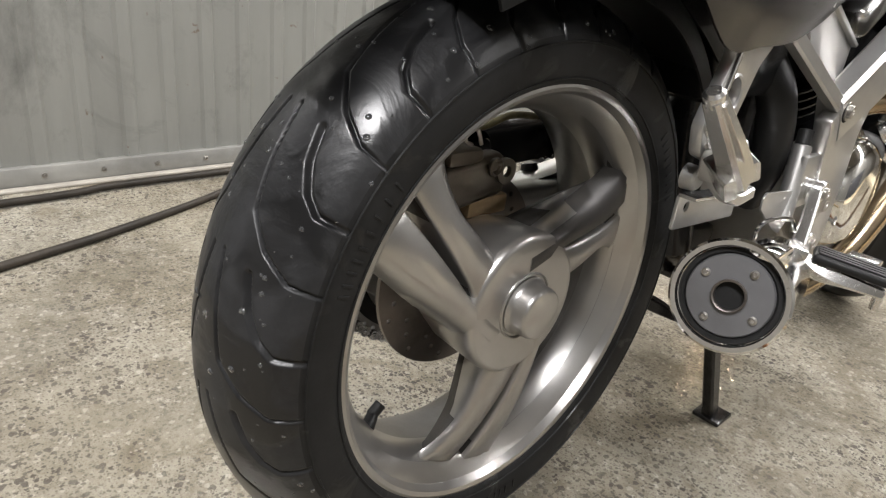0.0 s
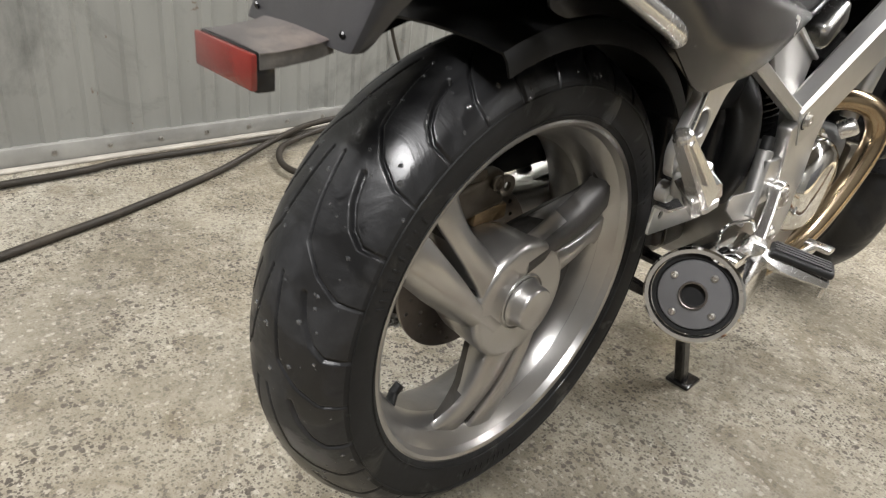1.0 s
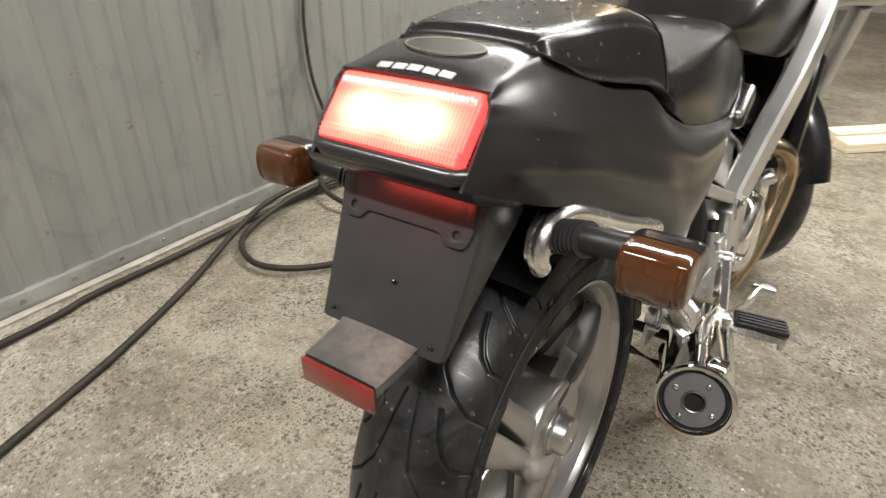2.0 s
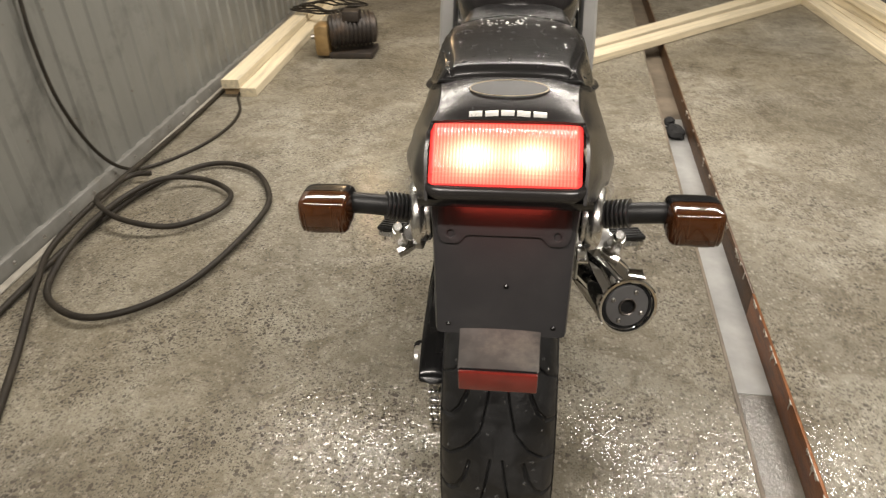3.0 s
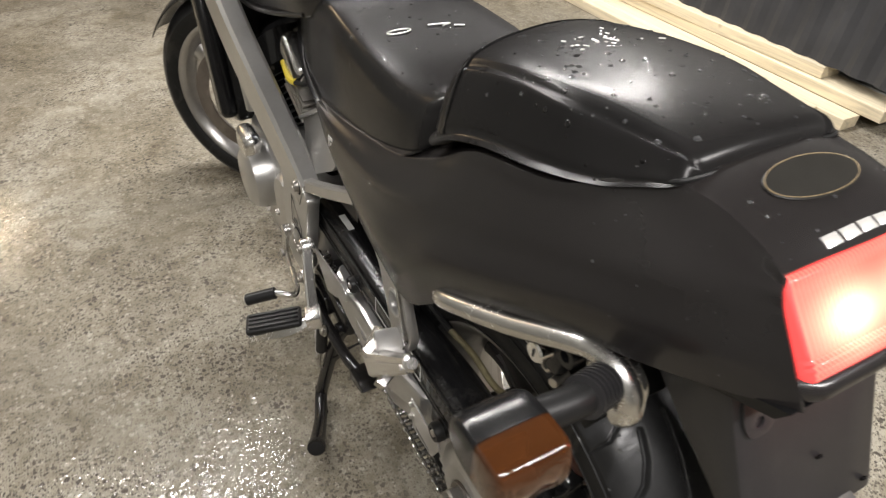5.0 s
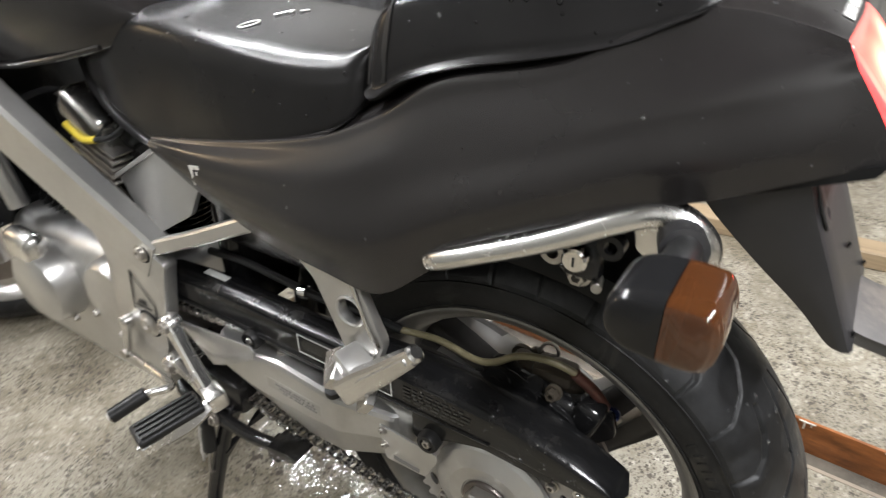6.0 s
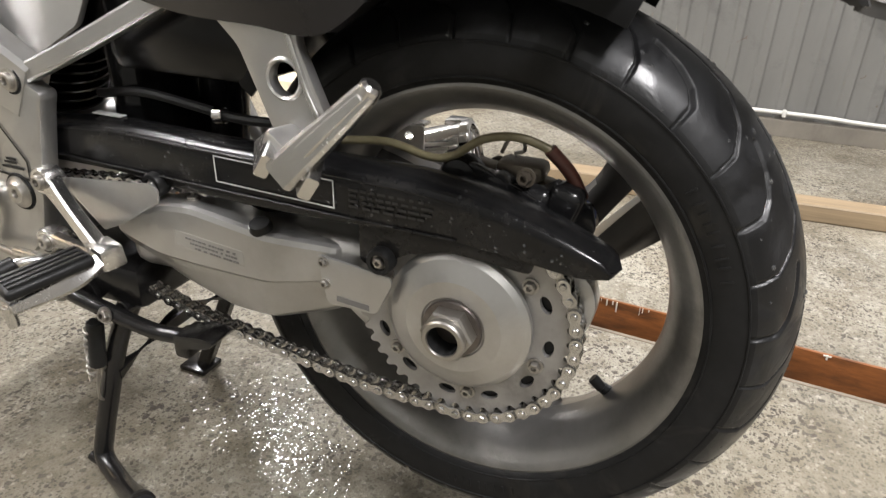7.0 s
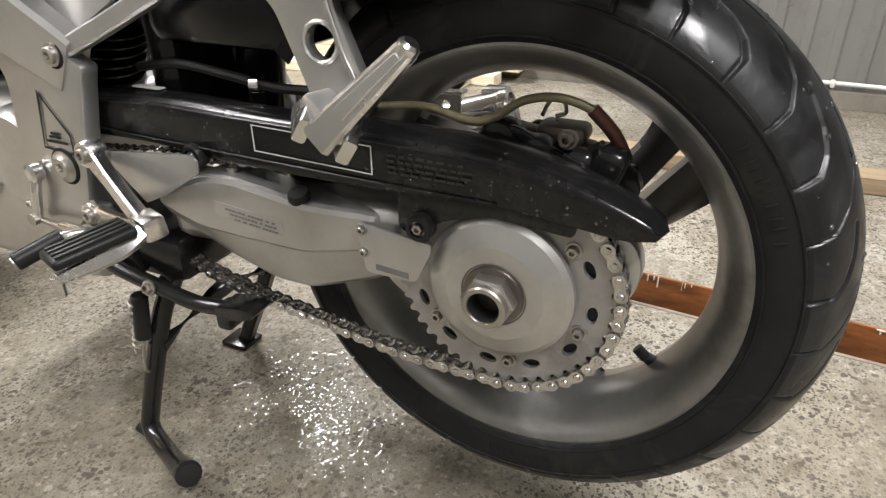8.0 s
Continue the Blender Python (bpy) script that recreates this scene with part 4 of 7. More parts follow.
def spoke(direction):
    """One swept, wide spoke: two flat-topped legs either side of a deep narrow slot, set off from the axle."""
    d = RAD(direction)
    along_v = Vector((0, math.cos(d), math.sin(d)))
    across = Vector((0, math.sin(d), -math.cos(d)))  # lateral axis
    bm = bmesh.new()
    slot = -0.052

    def leg(upper):
        rows = []
        n = 20
        for i in range(n + 1):
            t = i / n
            s = -0.002 + 0.212 * t
            if upper:
                q_out = 0.004 - 0.026 * min(1, max(0, (s - 0.03) / 0.11)) + 0.022 * max(0, (t - 0.72) / 0.28) ** 2.3
                q_in = slot + (0.0015 if s > 0.062 else 0.0015 * max(0.0, (s - 0.045) / 0.017) - 0.001) - 0.009 * min(1, max(0, (s - 0.06) / 0.14))
                sign = 1
            else:
                q_out = -0.069 - 0.038 * min(1, max(0, s / 0.10)) - 0.020 * max(0, (s - 0.10) / 0.07) - 0.012 * max(0, (t - 0.70) / 0.30) ** 2.4
                q_in = slot + 0.014 * max(0.0, 1 - s / 0.045) - (0.004 * min(1.0, max(0.0, (s - 0.045) / 0.017)) - 0.001) - 0.021 * min(1, max(0, (s - 0.06) / 0.14))
                sign = -1
            smax = math.sqrt(max(0.1985 ** 2 - (0.5 * (q_in + q_out)) ** 2, 0))
            xt = (0.0688 - 0.0095 * t if upper else 0.0697 - 0.0085 * t ** 1.5) - 0.021 * max(0.0, (t - 0.42) / 0.58) ** 1.7
            xb = -0.012 + 0.024 * min(1, 1.5 * t)
            w = abs(q_out - q_in)
            prof = [(0.0, xb), (0.0, xt - 0.006), (0.0010, xt - 0.0020), (0.0030, xt), (w * 0.45, xt + 0.0004), (w * 0.74, xt - 0.0012), (w * 0.90, xt - 0.0052), (w * 0.98, xt - 0.0125), (w * 0.84, xb + 0.020), (w * 0.64, xb + 0.005), (w * 0.35, xb)]
            if not upper:
                prof[5:8] = [(w - min(0.020, 0.4 * w), xt - 0.0008), (w - min(0.009, 0.2 * w), xt - 0.0065), (w, xt - 0.026)]
            row = []
            for qq, x in prof:
                q = q_in + sign * qq
                lim = math.sqrt(max((float(np.interp(x, [0.0095, 0.0175, 0.0295, 0.0400, 0.0435, 0.0535, 0.0635, 0.0695], [0.193, 0.1945, 0.198, 0.2035, 0.211, 0.2145, 0.2185, 0.225])) + 0.002) ** 2 - q * q, 0.0001))
                row.append(Vector((x, 0, HUB)) + along_v * min(s, lim) + across * q)
            rows.append(list(reversed(row)) if upper else row)
        tmp = grid_mesh(rows, True, True)
        me = bpy.data.meshes.new("tmp")
        tmp.to_mesh(me)
        tmp.free()
        bm.from_mesh(me)
        bpy.data.meshes.remove(me)

    leg(True)
    leg(False)
    return bm


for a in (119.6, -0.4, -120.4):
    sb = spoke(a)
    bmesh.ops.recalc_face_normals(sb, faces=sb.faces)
    # back faces get the shade-coloured copy
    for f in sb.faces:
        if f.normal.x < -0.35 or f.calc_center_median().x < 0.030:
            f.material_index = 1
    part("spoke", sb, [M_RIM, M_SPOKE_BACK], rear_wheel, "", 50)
part("hub", lathe([(0.0, 0.0690), (0.044, 0.0690), (0.050, 0.0692), (0.0720, 0.0692), (0.0760, 0.0682), (0.0785, 0.0652), (0.0795, 0.0580), (0.076, 0.0), (0.062, -0.045), (0.05, -0.06), (0.0, -0.06)], (0, 0, HUB), (1, 0, 0), 80), M_RIM, rear_wheel)
hubcap = part("hub_cap", lathe([(0.0330, 0.068), (0.0330, 0.0715), (0.0305, 0.0735), (0.0292, 0.077), (0.0285, 0.0890), (0.0272, 0.0920), (0.0250, 0.0932), (0.0, 0.0935)], (0, 0, HUB), (1, 0, 0), 64), M_RIM, rear_wheel, "silver hub cap")
part("hub_ring", lathe([(0.0345, 0.0672), (0.0350, 0.0702), (0.0362, 0.0714), (0.0375, 0.0704), (0.0380, 0.0680)], (0, 0, HUB), (1, 0, 0), 64), M_RIM, rear_wheel)
va = Vector((0, -0.142, 0.256 - HUB)).normalized()
vb = Vector((0.010, 0, HUB)) + va * 0.200
vt = Vector((0.003, 0, HUB)) + va * 0.181
valve = part("valve_stem", rod(vb, vt, 0.0080, 14, 0.0062), M_RUBBER, rear_wheel, "black rubber valve stem with cap")
part("valve_cap", rod(vt + va * 0.004, vt - va * 0.012, 0.0066, 12), M_RUBBER, rear_wheel)
part("valve_nut", rod(vb + va * 0.002, vb - va * 0.003, 0.0100, 14), M_STEEL, rear_wheel)

# brake disc with drilled holes, and its carrier
DISC_X = -0.030
holes = []
for k in range(36):
    rr = (0.086, 0.096, 0.106)[k % 3]
    a = k * math.pi / 18
    holes.append(circle_yz(rr * math.cos(a), HUB + rr * math.sin(a), 0.0032, 8))
holes.append(circle_yz(0, HUB, 0.068, 40))
disc = part("brake_disc", plate(circle_yz(0, HUB, 0.116, 72), DISC_X - 0.0025, DISC_X + 0.0025, holes), M_DISC, bike, "dark drilled brake disc", 25)
part("disc_carrier", lathe([(0.062, 0.0), (0.071, 0.001), (0.071, 0.006), (0.05, 0.008), (0.045, -0.03)], (DISC_X - 0.003, 0, HUB), (1, 0, 0), 48), M_DISC, disc)
bobbin = finish(lathe([(0, 0), (0.007, 0), (0.007, 0.008), (0.004, 0.010), (0, 0.010)], (0, 0, 0), (1, 0, 0), 12), "bobbin", M_STEEL)
for k in range(6):
    a = k * math.pi / 3 + 0.3
    b_ = part("bobbin", bobbin, None, disc)
    b_.location = (DISC_X - 0.004, 0.0685 * math.cos(a), HUB + 0.0685 * math.sin(a))

# eccentric hub carrier and rear of the arm
carrier = part("hub_carrier", lathe([(0.0, 0.0), (0.066, 0.0), (0.070, 0.006), (0.070, 0.034), (0.060, 0.040), (0.0, 0.040)], (-0.092, 0, HUB), (1, 0, 0), 56), M_ALU, bike, "pale cast eccentric hub carrier")

# rear sprocket
teeth = 44
outline = []
for k in range(teeth):
    for f, rr in ((0.0, 0.1095), (0.22, 0.1105), (0.40, 0.1165), (0.55, 0.1175), (0.70, 0.1165), (0.88, 0.1105)):
        a = (k + f) * 2 * math.pi / teeth
        outline.append((rr * math.cos(a), HUB + rr * math.sin(a)))
sp_holes = [circle_yz(0, HUB, 0.058, 40)]
for k in range(12):
    a = k * math.pi / 6 + 0.12
    slot = []
    for q in range(14):
        t = q * math.pi / 7
        rr, tt = 0.0935 + 0.0056 * math.sin(t), 0.0100 * math.cos(t)
        slot.append((rr * math.cos(a) - tt * math.sin(a), HUB + rr * math.sin(a) + tt * math.cos(a)))
    sp_holes.append(slot)
SPX = -0.105
sprocket = part("sprocket", plate(outline, SPX - 0.003, SPX + 0.003, sp_holes), M_SPROCKET, bike, "worn grey steel rear sprocket", 25)
# added black ring behind the sprocket, painting the slots' shade
part("slot_backing", lathe([(0.060, 0.0), (0.1055, 0.0), (0.1055, 0.004), (0.060, 0.004)], (SPX + 0.0040, 0, HUB), (1, 0, 0), 56, True), M_RUBBER, sprocket, "added black backing ring that darkens the slots")
sp_nut = finish(bolt_mesh((0, 0, 0), (-1, 0, 0), 0.0062, 0.008), "sprocket_nut", M_STEEL)
for k in range(6):
    a = k * math.pi / 3 + 0.382
    b_ = part("sprocket_nut", sp_nut, None, sprocket)
    b_.location = (SPX - 0.003, 0.0885 * math.cos(a), HUB + 0.0885 * math.sin(a))
part("sprocket_carrier", lathe([(0.0, 0), (0.086, 0), (0.088, 0.004), (0.085, 0.018), (0.07, 0.026), (0, 0.026)], (SPX + 0.0085, 0, HUB), (1, 0, 0), 56), M_ALU, sprocket)
cover = part("sprocket_cover", lathe([(0.0, 0.0), (0.0745, 0.0), (0.0775, 0.003), (0.0770, 0.008), (0.071, 0.0125), (0.0535, 0.0195), (0.0505, 0.0205), (0.034, 0.0205), (0.0325, 0.0190), (0.0, 0.0190)], (SPX - 0.004, 0, HUB), (-1, 0, 0), 80), M_ALU, bike, "silver dished sprocket cover", 9)
part("washer", lathe([(0.0, 0.0), (0.031, 0.0), (0.0315, 0.002), (0.0305, 0.005), (0.0, 0.005)], (SPX - 0.0225, 0, HUB), (-1, 0, 0), 48), M_DISC, cover, "dark steel washer")
bm = lathe([(0.0275, 0.0), (0.0275, 0.014), (0.0255, 0.0165), (0.022, 0.0165)], (SPX - 0.027, 0, HUB), (-1, 0, 0), 6)
add_lathe(bm, [(0.0222, 0.012), (0.0222, 0.023), (0.0208, 0.0245), (0.0168, 0.0245), (0.0160, 0.023), (0.0160, -0.02), (0, -0.02)], (SPX - 0.027, 0, HUB), (-1, 0, 0), 40)
part("axle_nut", bm, M_STEEL, cover, "large steel axle nut with a hollow axle", 30)
# black lining paints the shade inside the hollow axle
part("axle_bore", lathe([(0.0157, 0.0), (0.0157, 0.040), (0.0, 0.040)], (SPX - 0.050, 0, HUB), (1, 0, 0), 32), M_SOOT_SHADE, cover, "hollow bore with its shade painted black")

# chain: rollers in one mesh, each link a piece
CHX = SPX
lower = [(0.62, 0.372), (0.54, 0.346), (0.462, 0.322), (0.356, 0.293), (0.236, 0.276), (0.127, 0.263), (0.045, 0.2615)]
arcp = [(0.1195 * math.cos(RAD(a)), HUB + 0.1195 * math.sin(RAD(a))) for a in np.linspace(-82, -262, 40)]
upper = [(0.055, 0.494), (0.185, 0.477), (0.339, 0.463), (0.60, 0.438)]
line = [Vector((CHX, y, z)) for y, z in ([(p.x, p.y) for p in [Vector((q[0], q[1])) for q in [(v.x, v.y) for v in spline([(y, z, 0) for y, z in lower], 10)]]] + arcp + upper)]
cum = [0.0]
for a, b in zip(line, line[1:]):
    cum.append(cum[-1] + (b - a).length)
PITCH = 0.015875


def along(s):
    for i in range(len(cum) - 1):
        if cum[i + 1] >= s:
            t = (s - cum[i]) / max(cum[i + 1] - cum[i], 1e-9)
            return line[i].lerp(line[i + 1], t)
    return line[-1].copy()


def link_mesh(name, gap, material):
    bm = bmesh.new()
    for s in (-1, 1):
        shape = []
        for c0, a0 in ((0.0, 90), (PITCH, -90)):
            for q in range(9):
                a = RAD(a0 - 20 + q * 27.5)
                shape.append((c0 + 0.0066 * math.cos(a), 0.0066 * math.sin(a)))
            shape.append((PITCH / 2, -0.0044 if a0 == 90 else 0.0044))
        add_plate(bm, shape, s * gap, s * (gap + 0.0022))
    return finish(bm, name, material, 30)


n_links = int(cum[-1] / PITCH)
rollers = bmesh.new()
for i in range(n_links + 1):
    p = along(i * PITCH)
    add_lathe(rollers, [(0, -0.0112), (0.0026, -0.0110), (0.0036, -0.0098), (0.0036, -0.0080), (0.0052, -0.0048), (0.0052, 0.0048), (0.0036, 0.0080), (0.0036, 0.0098), (0.0026, 0.0110), (0, 0.0112)], p, (1, 0, 0), 10)
chain = part("drive_chain", rollers, M_CHAIN, bike, "wet steel drive chain")
links = (link_mesh("chain_link", 0.0046, M_LINK_DARK), link_mesh("chain_link", 0.0070, M_CHAIN))
for i in range(n_links):
    a, b = along(i * PITCH), along((i + 1) * PITCH)
    d = b - a
    lk = part("chain_link", links[i % 2], None, chain)
    lk.matrix_basis = Matrix.Translation(a) @ Matrix.Rotation(math.atan2(d.z, d.y), 4, "X")

# silver swing arm
ARM_TOP = [(0.430, 0.455), (0.400, 0.450), (0.376, 0.441), (0.352, 0.452), (0.311, 0.456), (0.194, 0.441), (0.142, 0.438), (0.126, 0.434)]
ARM_CREASE = [(0.430, 0.408), (0.402, 0.398), (0.360, 0.386), (0.300, 0.384), (0.245, 0.384), (0.205, 0.385), (0.160, 0.392), (0.126, 0.398)]
ARM_LOW = [(0.430, 0.392), (0.400, 0.378), (0.372, 0.364), (0.331, 0.347), (0.270, 0.329), (0.222, 0.330), (0.146, 0.351), (0.126, 0.362)]


def swing_arm():
    """A box casting: flat top with a chamfer, an upright face broken by a crease, and a face turned under."""
    def at(curve, y):
        return float(np.interp(y, [c[0] for c in reversed(curve)], [c[1] for c in reversed(curve)]))
    rows = []
    for i in range(61):
        y = 0.430 - 0.304 * i / 60
        zt, zc, zb = (sum(at(c, min(0.43, max(0.126, y + o))) for o in (-0.008, 0.0, 0.008)) / 3 for c in (ARM_TOP, ARM_CREASE, ARM_LOW))
        end = min(1.0, min(0.430 - y, y - 0.126) / 0.012)
        x = -0.1290 - 0.0100 * end + 0.020 * max(0.0, (0.215 - y) / 0.09)
        rows.append([(-0.094, y, zb + 0.004), (-0.094, y, zt - 0.001), (-0.108, y, zt), (x + 0.0075, y, zt - 0.0008), (x + 0.0022, y, zt - 0.0030), (x, y, zt - 0.0085), (x - 0.0012, y, zc + 0.0030), (x + 0.0006, y, zc), (x + 0.0055, y, zc - 0.5 * (zc - zb)), (x + 0.0110, y, zb + 0.006), (x + 0.0180, y, zb)])
    return grid_mesh(rows, True, True)


arm = part("swing_arm", swing_arm(), M_ALU, bike, "silver cast single-sided swing arm", 14)
part("arm_inner", boxm((-0.085, 0.27, 0.395), (0.062, 0.34, 0.085), 0.02, Euler((RAD(-3), 0, 0)).to_quaternion(), 3), M_ALU, arm)
part("caution_label", plate([(0.333, 0.4245), (0.240, 0.4165), (0.240, 0.3985), (0.333, 0.4065)], -0.1396, -0.1400), M_PALE_LABEL, arm, "worn grey caution label")
bm = bmesh.new()
lr = random.Random(5)
for row in range(3):
    y = 0.318 - 0.006 * row
    while y > 0.250:
        w = lr.uniform(0.002, 0.0046)
        z = 0.4185 - 0.0050 * row - (0.330 - y) * 0.086
        add_box(bm, (-0.1402, y - w / 2, z), (0.0008, w, 0.0022))
        y -= w + 0.0011 + (0.003 if lr.random() < 0.2 else 0)
part("label_print", bm, M_DECAL, arm)
part("arm_plug", lathe([(0, 0), (0.012, 0), (0.013, 0.003), (0.011, 0.010), (0, 0.011)], (-0.127, 0.222, 0.4415), (-0.35, 0, 1), 18), M_RUBBER, arm, "black rubber plug")
part("arm_bolt", bolt_mesh((-0.1160, 0.322, 0.4550), (0, 0, 1), 0.0065, 0.004, False), M_STEEL, arm)
part("rear_bracket", plate(rounded([(0.150, 0.432), (0.066, 0.424), (0.064, 0.415), (0.082, 0.377), (0.140, 0.376)], 0.006), -0.1345, -0.1315, bevel=0.0008), M_ALU, arm, "pale thin bracket plate")
part("bracket_label", plate([(0.128, 0.3885), (0.090, 0.386), (0.090, 0.3795), (0.128, 0.382)], -0.1346, -0.135), M_DECAL, arm)
for y, z in ((0.142, 0.425), (0.141, 0.400)):
    part("bolt", bolt_mesh((-0.1345, y, z), (-1, 0, 0), 0.0045, 0.005), M_STEEL, arm)
part("arm_tail", plate(rounded([(0.145, 0.436), (0.02, 0.466), (-0.09, 0.460), (-0.122, 0.445), (-0.131, 0.422), (-0.127, 0.395), (-0.112, 0.370), (-0.085, 0.350), (-0.062, 0.330), (-0.055, 0.298), (0.0, 0.285), (0.06, 0.292), (0.145, 0.350)], 0.02), -0.094, -0.070, bevel=0.004), M_ALU, arm, "pale rear end of the swing arm")

# black chain case above the arm
CASE_TOP = [(0.535, 0.522), (0.417, 0.533), (0.270, 0.531), (0.112, 0.531), (0.004, 0.526), (-0.073, 0.508), (-0.128, 0.486), (-0.141, 0.475)]
CASE_LOW = [(0.535, 0.474), (0.417, 0.475), (0.322, 0.469), (0.174, 0.468), (0.019, 0.474), (-0.060, 0.468), (-0.112, 0.462), (-0.141, 0.466)]


def chain_case():
    rows = []
    for (y, zt), (y2, zl) in zip(CASE_TOP, CASE_LOW):
        k = 1.0 if y > -0.05 else max(0.5, 1 - (-0.05 - y) * 4.5)
        xo, xi = -0.121 - 0.008 * k, -0.090 + 0.008 * k + 0.012 * min(1.0, max(0.0, (0.17 - y) / 0.06)) * k
        h = zt - zl
        rows.append([(xi, y, zl + 0.2 * h), (xi, y, zt - 0.42 * h), (xi - 0.006, y, zt - 0.13 * h), ((xi + xo) / 2, y, zt), (xo + 0.006, y, zt - 0.09 * h), (xo, y, zt - 0.26 * h), (xo + 0.001, y2, zl + 0.35 * h), (xo + 0.0015, y2, zl + 0.04 * h), (xo + 0.004, y2, zl)])
    V = smooth_rows(rows, 3, 5)
    bm = grid_mesh(V)
    # rounded nose
    tip = bm.verts.new((-0.105, -0.149, 0.470))
    bm.verts.ensure_lookup_table()
    n = len(V[0])
    last = [bm.verts[(len(V) - 1) * n + k] for k in range(n)]
    for a, b in zip(last, last[1:]):
        bm.faces.new((a, b, tip))
    thicken(bm, 0.0025)
    return bm


case = part("chain_case", chain_case(), M_GUARD, bike, "glossy black plastic chain case, spattered and wet", 45)
bm = bmesh.new()
add_tube(bm, [(-0.1295, 0.525, 0.514), (-0.1300, 0.417, 0.5225), (-0.1300, 0.27, 0.5205), (-0.1296, 0.112, 0.5190), (-0.128, 0.004, 0.5125), (-0.1235, -0.073, 0.495)], 0.0016, 6, 8)
add_tube(bm, [(-0.1298, 0.52, 0.484), (-0.130, 0.30, 0.4800), (-0.130, 0.12, 0.4775), (-0.129, 0.0, 0.4765)], 0.0014, 6, 8)
part("case_ridge", bm, M_GUARD, case)
part("side_plate", plate(rounded([(0.105, 0.480), (-0.075, 0.470), (-0.072, 0.455), (0.01, 0.4605), (0.055, 0.447), (0.088, 0.425), (0.105, 0.43)], 0.006), -0.1245, -0.1195, bevel=0.001), M_GUARD, case)
bm = plate([(0.272, 0.5175), (0.128, 0.5145), (0.128, 0.4850), (0.272, 0.4885)], -0.1303, -0.1308, holes=[[(0.2708, 0.5163), (0.1292, 0.5133), (0.1292, 0.4862), (0.2708, 0.4897)]])
part("warning_frame", bm, M_WHITE, case, "thin white printed label frame")
for y, z in ((0.078, 0.4385), (0.360, 0.470)):
    part("mounting_boss", lathe([(0, 0), (0.014, 0), (0.0145, 0.012), (0.0125, 0.016), (0.0085, 0.016), (0.008, 0.010), (0, 0.010)], (-0.121, y, z), (-1, 0, 0), 24), M_RUBBER, case)
    part("bolt", bolt_mesh((-0.130, y, z), (-1, 0, 0), 0.006, 0.008), M_STEEL, case)
bm = bmesh.new()
lr = random.Random(77)
for row in range(4):
    y = 0.112
    while y > 0.030:
        w = lr.uniform(0.004, 0.012)
        add_box(bm, (-0.1300, y - w / 2, 0.5080 - 0.0058 * row), (0.0004, w, 0.0024))
        y -= w + lr.uniform(0.0015, 0.005)
part("faint_print", bm, M_DIM_PRINT, case, "faint grey lines of worn print")
part("case_sticker", boxm((-0.108, 0.435, 0.5345), (0.010, 0.042, 0.0012)), M_WHITE, case, "small white label")

# caliper on top of the disc, with hose
caliper = part("rear_caliper", boxm((-0.020, -0.018, 0.492), (0.030, 0.095, 0.048), 0.010, Euler((RAD(8), 0, 0)).to_quaternion(), 3), M_BRONZE, bike, "bronze-painted rear brake caliper")
part("caliper_bridge", boxm((-0.026, -0.030, 0.520), (0.036, 0.050, 0.018), 0.007), M_BRONZE, caliper)
part("caliper_half", boxm((-0.052, -0.012, 0.496), (0.026, 0.115, 0.050), 0.012, Euler((RAD(9), 0, 0)).to_quaternion(), 3), M_BLACK, caliper, "grimy black inner caliper half")
for y, z, r in ((0.022, 0.514, 0.0215), (-0.016, 0.508, 0.016)):
    part("piston_housing", lathe([(0, 0.018), (r * 0.45, 0.018), (r * 0.5, 0.014), (r * 0.85, 0.013), (r, 0.008), (r * 1.06, -0.012)], (-0.062, y, z), (-1, 0, 0.12), 28), M_BLACK, caliper)
part("caliper_lug", boxm((-0.050, -0.078, 0.492), (0.030, 0.034, 0.056), 0.010, Euler((RAD(18), 0, 0)).to_quaternion(), 3), M_BLACK, caliper)
part("pad_pin_clip", tube([(-0.018, -0.004, 0.530), (-0.018, -0.012, 0.546), (-0.018, -0.024, 0.548), (-0.018, -0.028, 0.536), (-0.018, -0.018, 0.531)], 0.0022, 6, 5), M_STEEL, caliper)
part("caliper_cap", lathe([(0, 0), (0.009, 0), (0.010, 0.002), (0.010, 0.005), (0.008, 0.006), (0.005, 0.002), (0, 0.002)], (-0.004, 0.004, 0.510), (1, 0, 0), 28), M_BRONZE, caliper, "bronze caliper piston cap")
part("caliper_eye", lathe([(0.0065, 0), (0.014, 0), (0.014, 0.006), (0.0065, 0.006)], (-0.006, 0.022, 0.503), (1, 0, 0), 24, True), M_BRONZE, caliper)
part("pad_block", boxm((-0.020, 0.012, 0.462), (0.020, 0.06, 0.022), 0.004), M_GOLD, caliper, "gold brake pad backing")
part("bolt", bolt_mesh((-0.062, -0.044, 0.524), (-1, 0.0, 0.15), 0.0070, 0.014), M_BRONZE, caliper)
part("bleed_nipple", rod((-0.045, -0.055, 0.505), (-0.052, -0.075, 0.52), 0.005), M_RUBBER, caliper)
part("caliper_bracket", plate(rounded([(0.060, 0.51), (0.01, 0.535), (-0.07, 0.50), (-0.085, 0.46), (-0.04, 0.44), (0.05, 0.46)], 0.012), -0.072, -0.064, bevel=0.002), M_BLACK, caliper)
part("brake_hose", tube([(-0.075, 0.16, 0.535), (-0.072, 0.10, 0.541), (-0.070, 0.055, 0.532), (-0.068, 0.030, 0.536), (-0.064, 0.000, 0.556), (-0.058, -0.035, 0.560), (-0.050, -0.070, 0.545), (-0.040, -0.088, 0.515), (-0.030, -0.096, 0.490)], 0.0044, 10, 8), M_HOSE_BRAID, caliper, "olive brake hose")
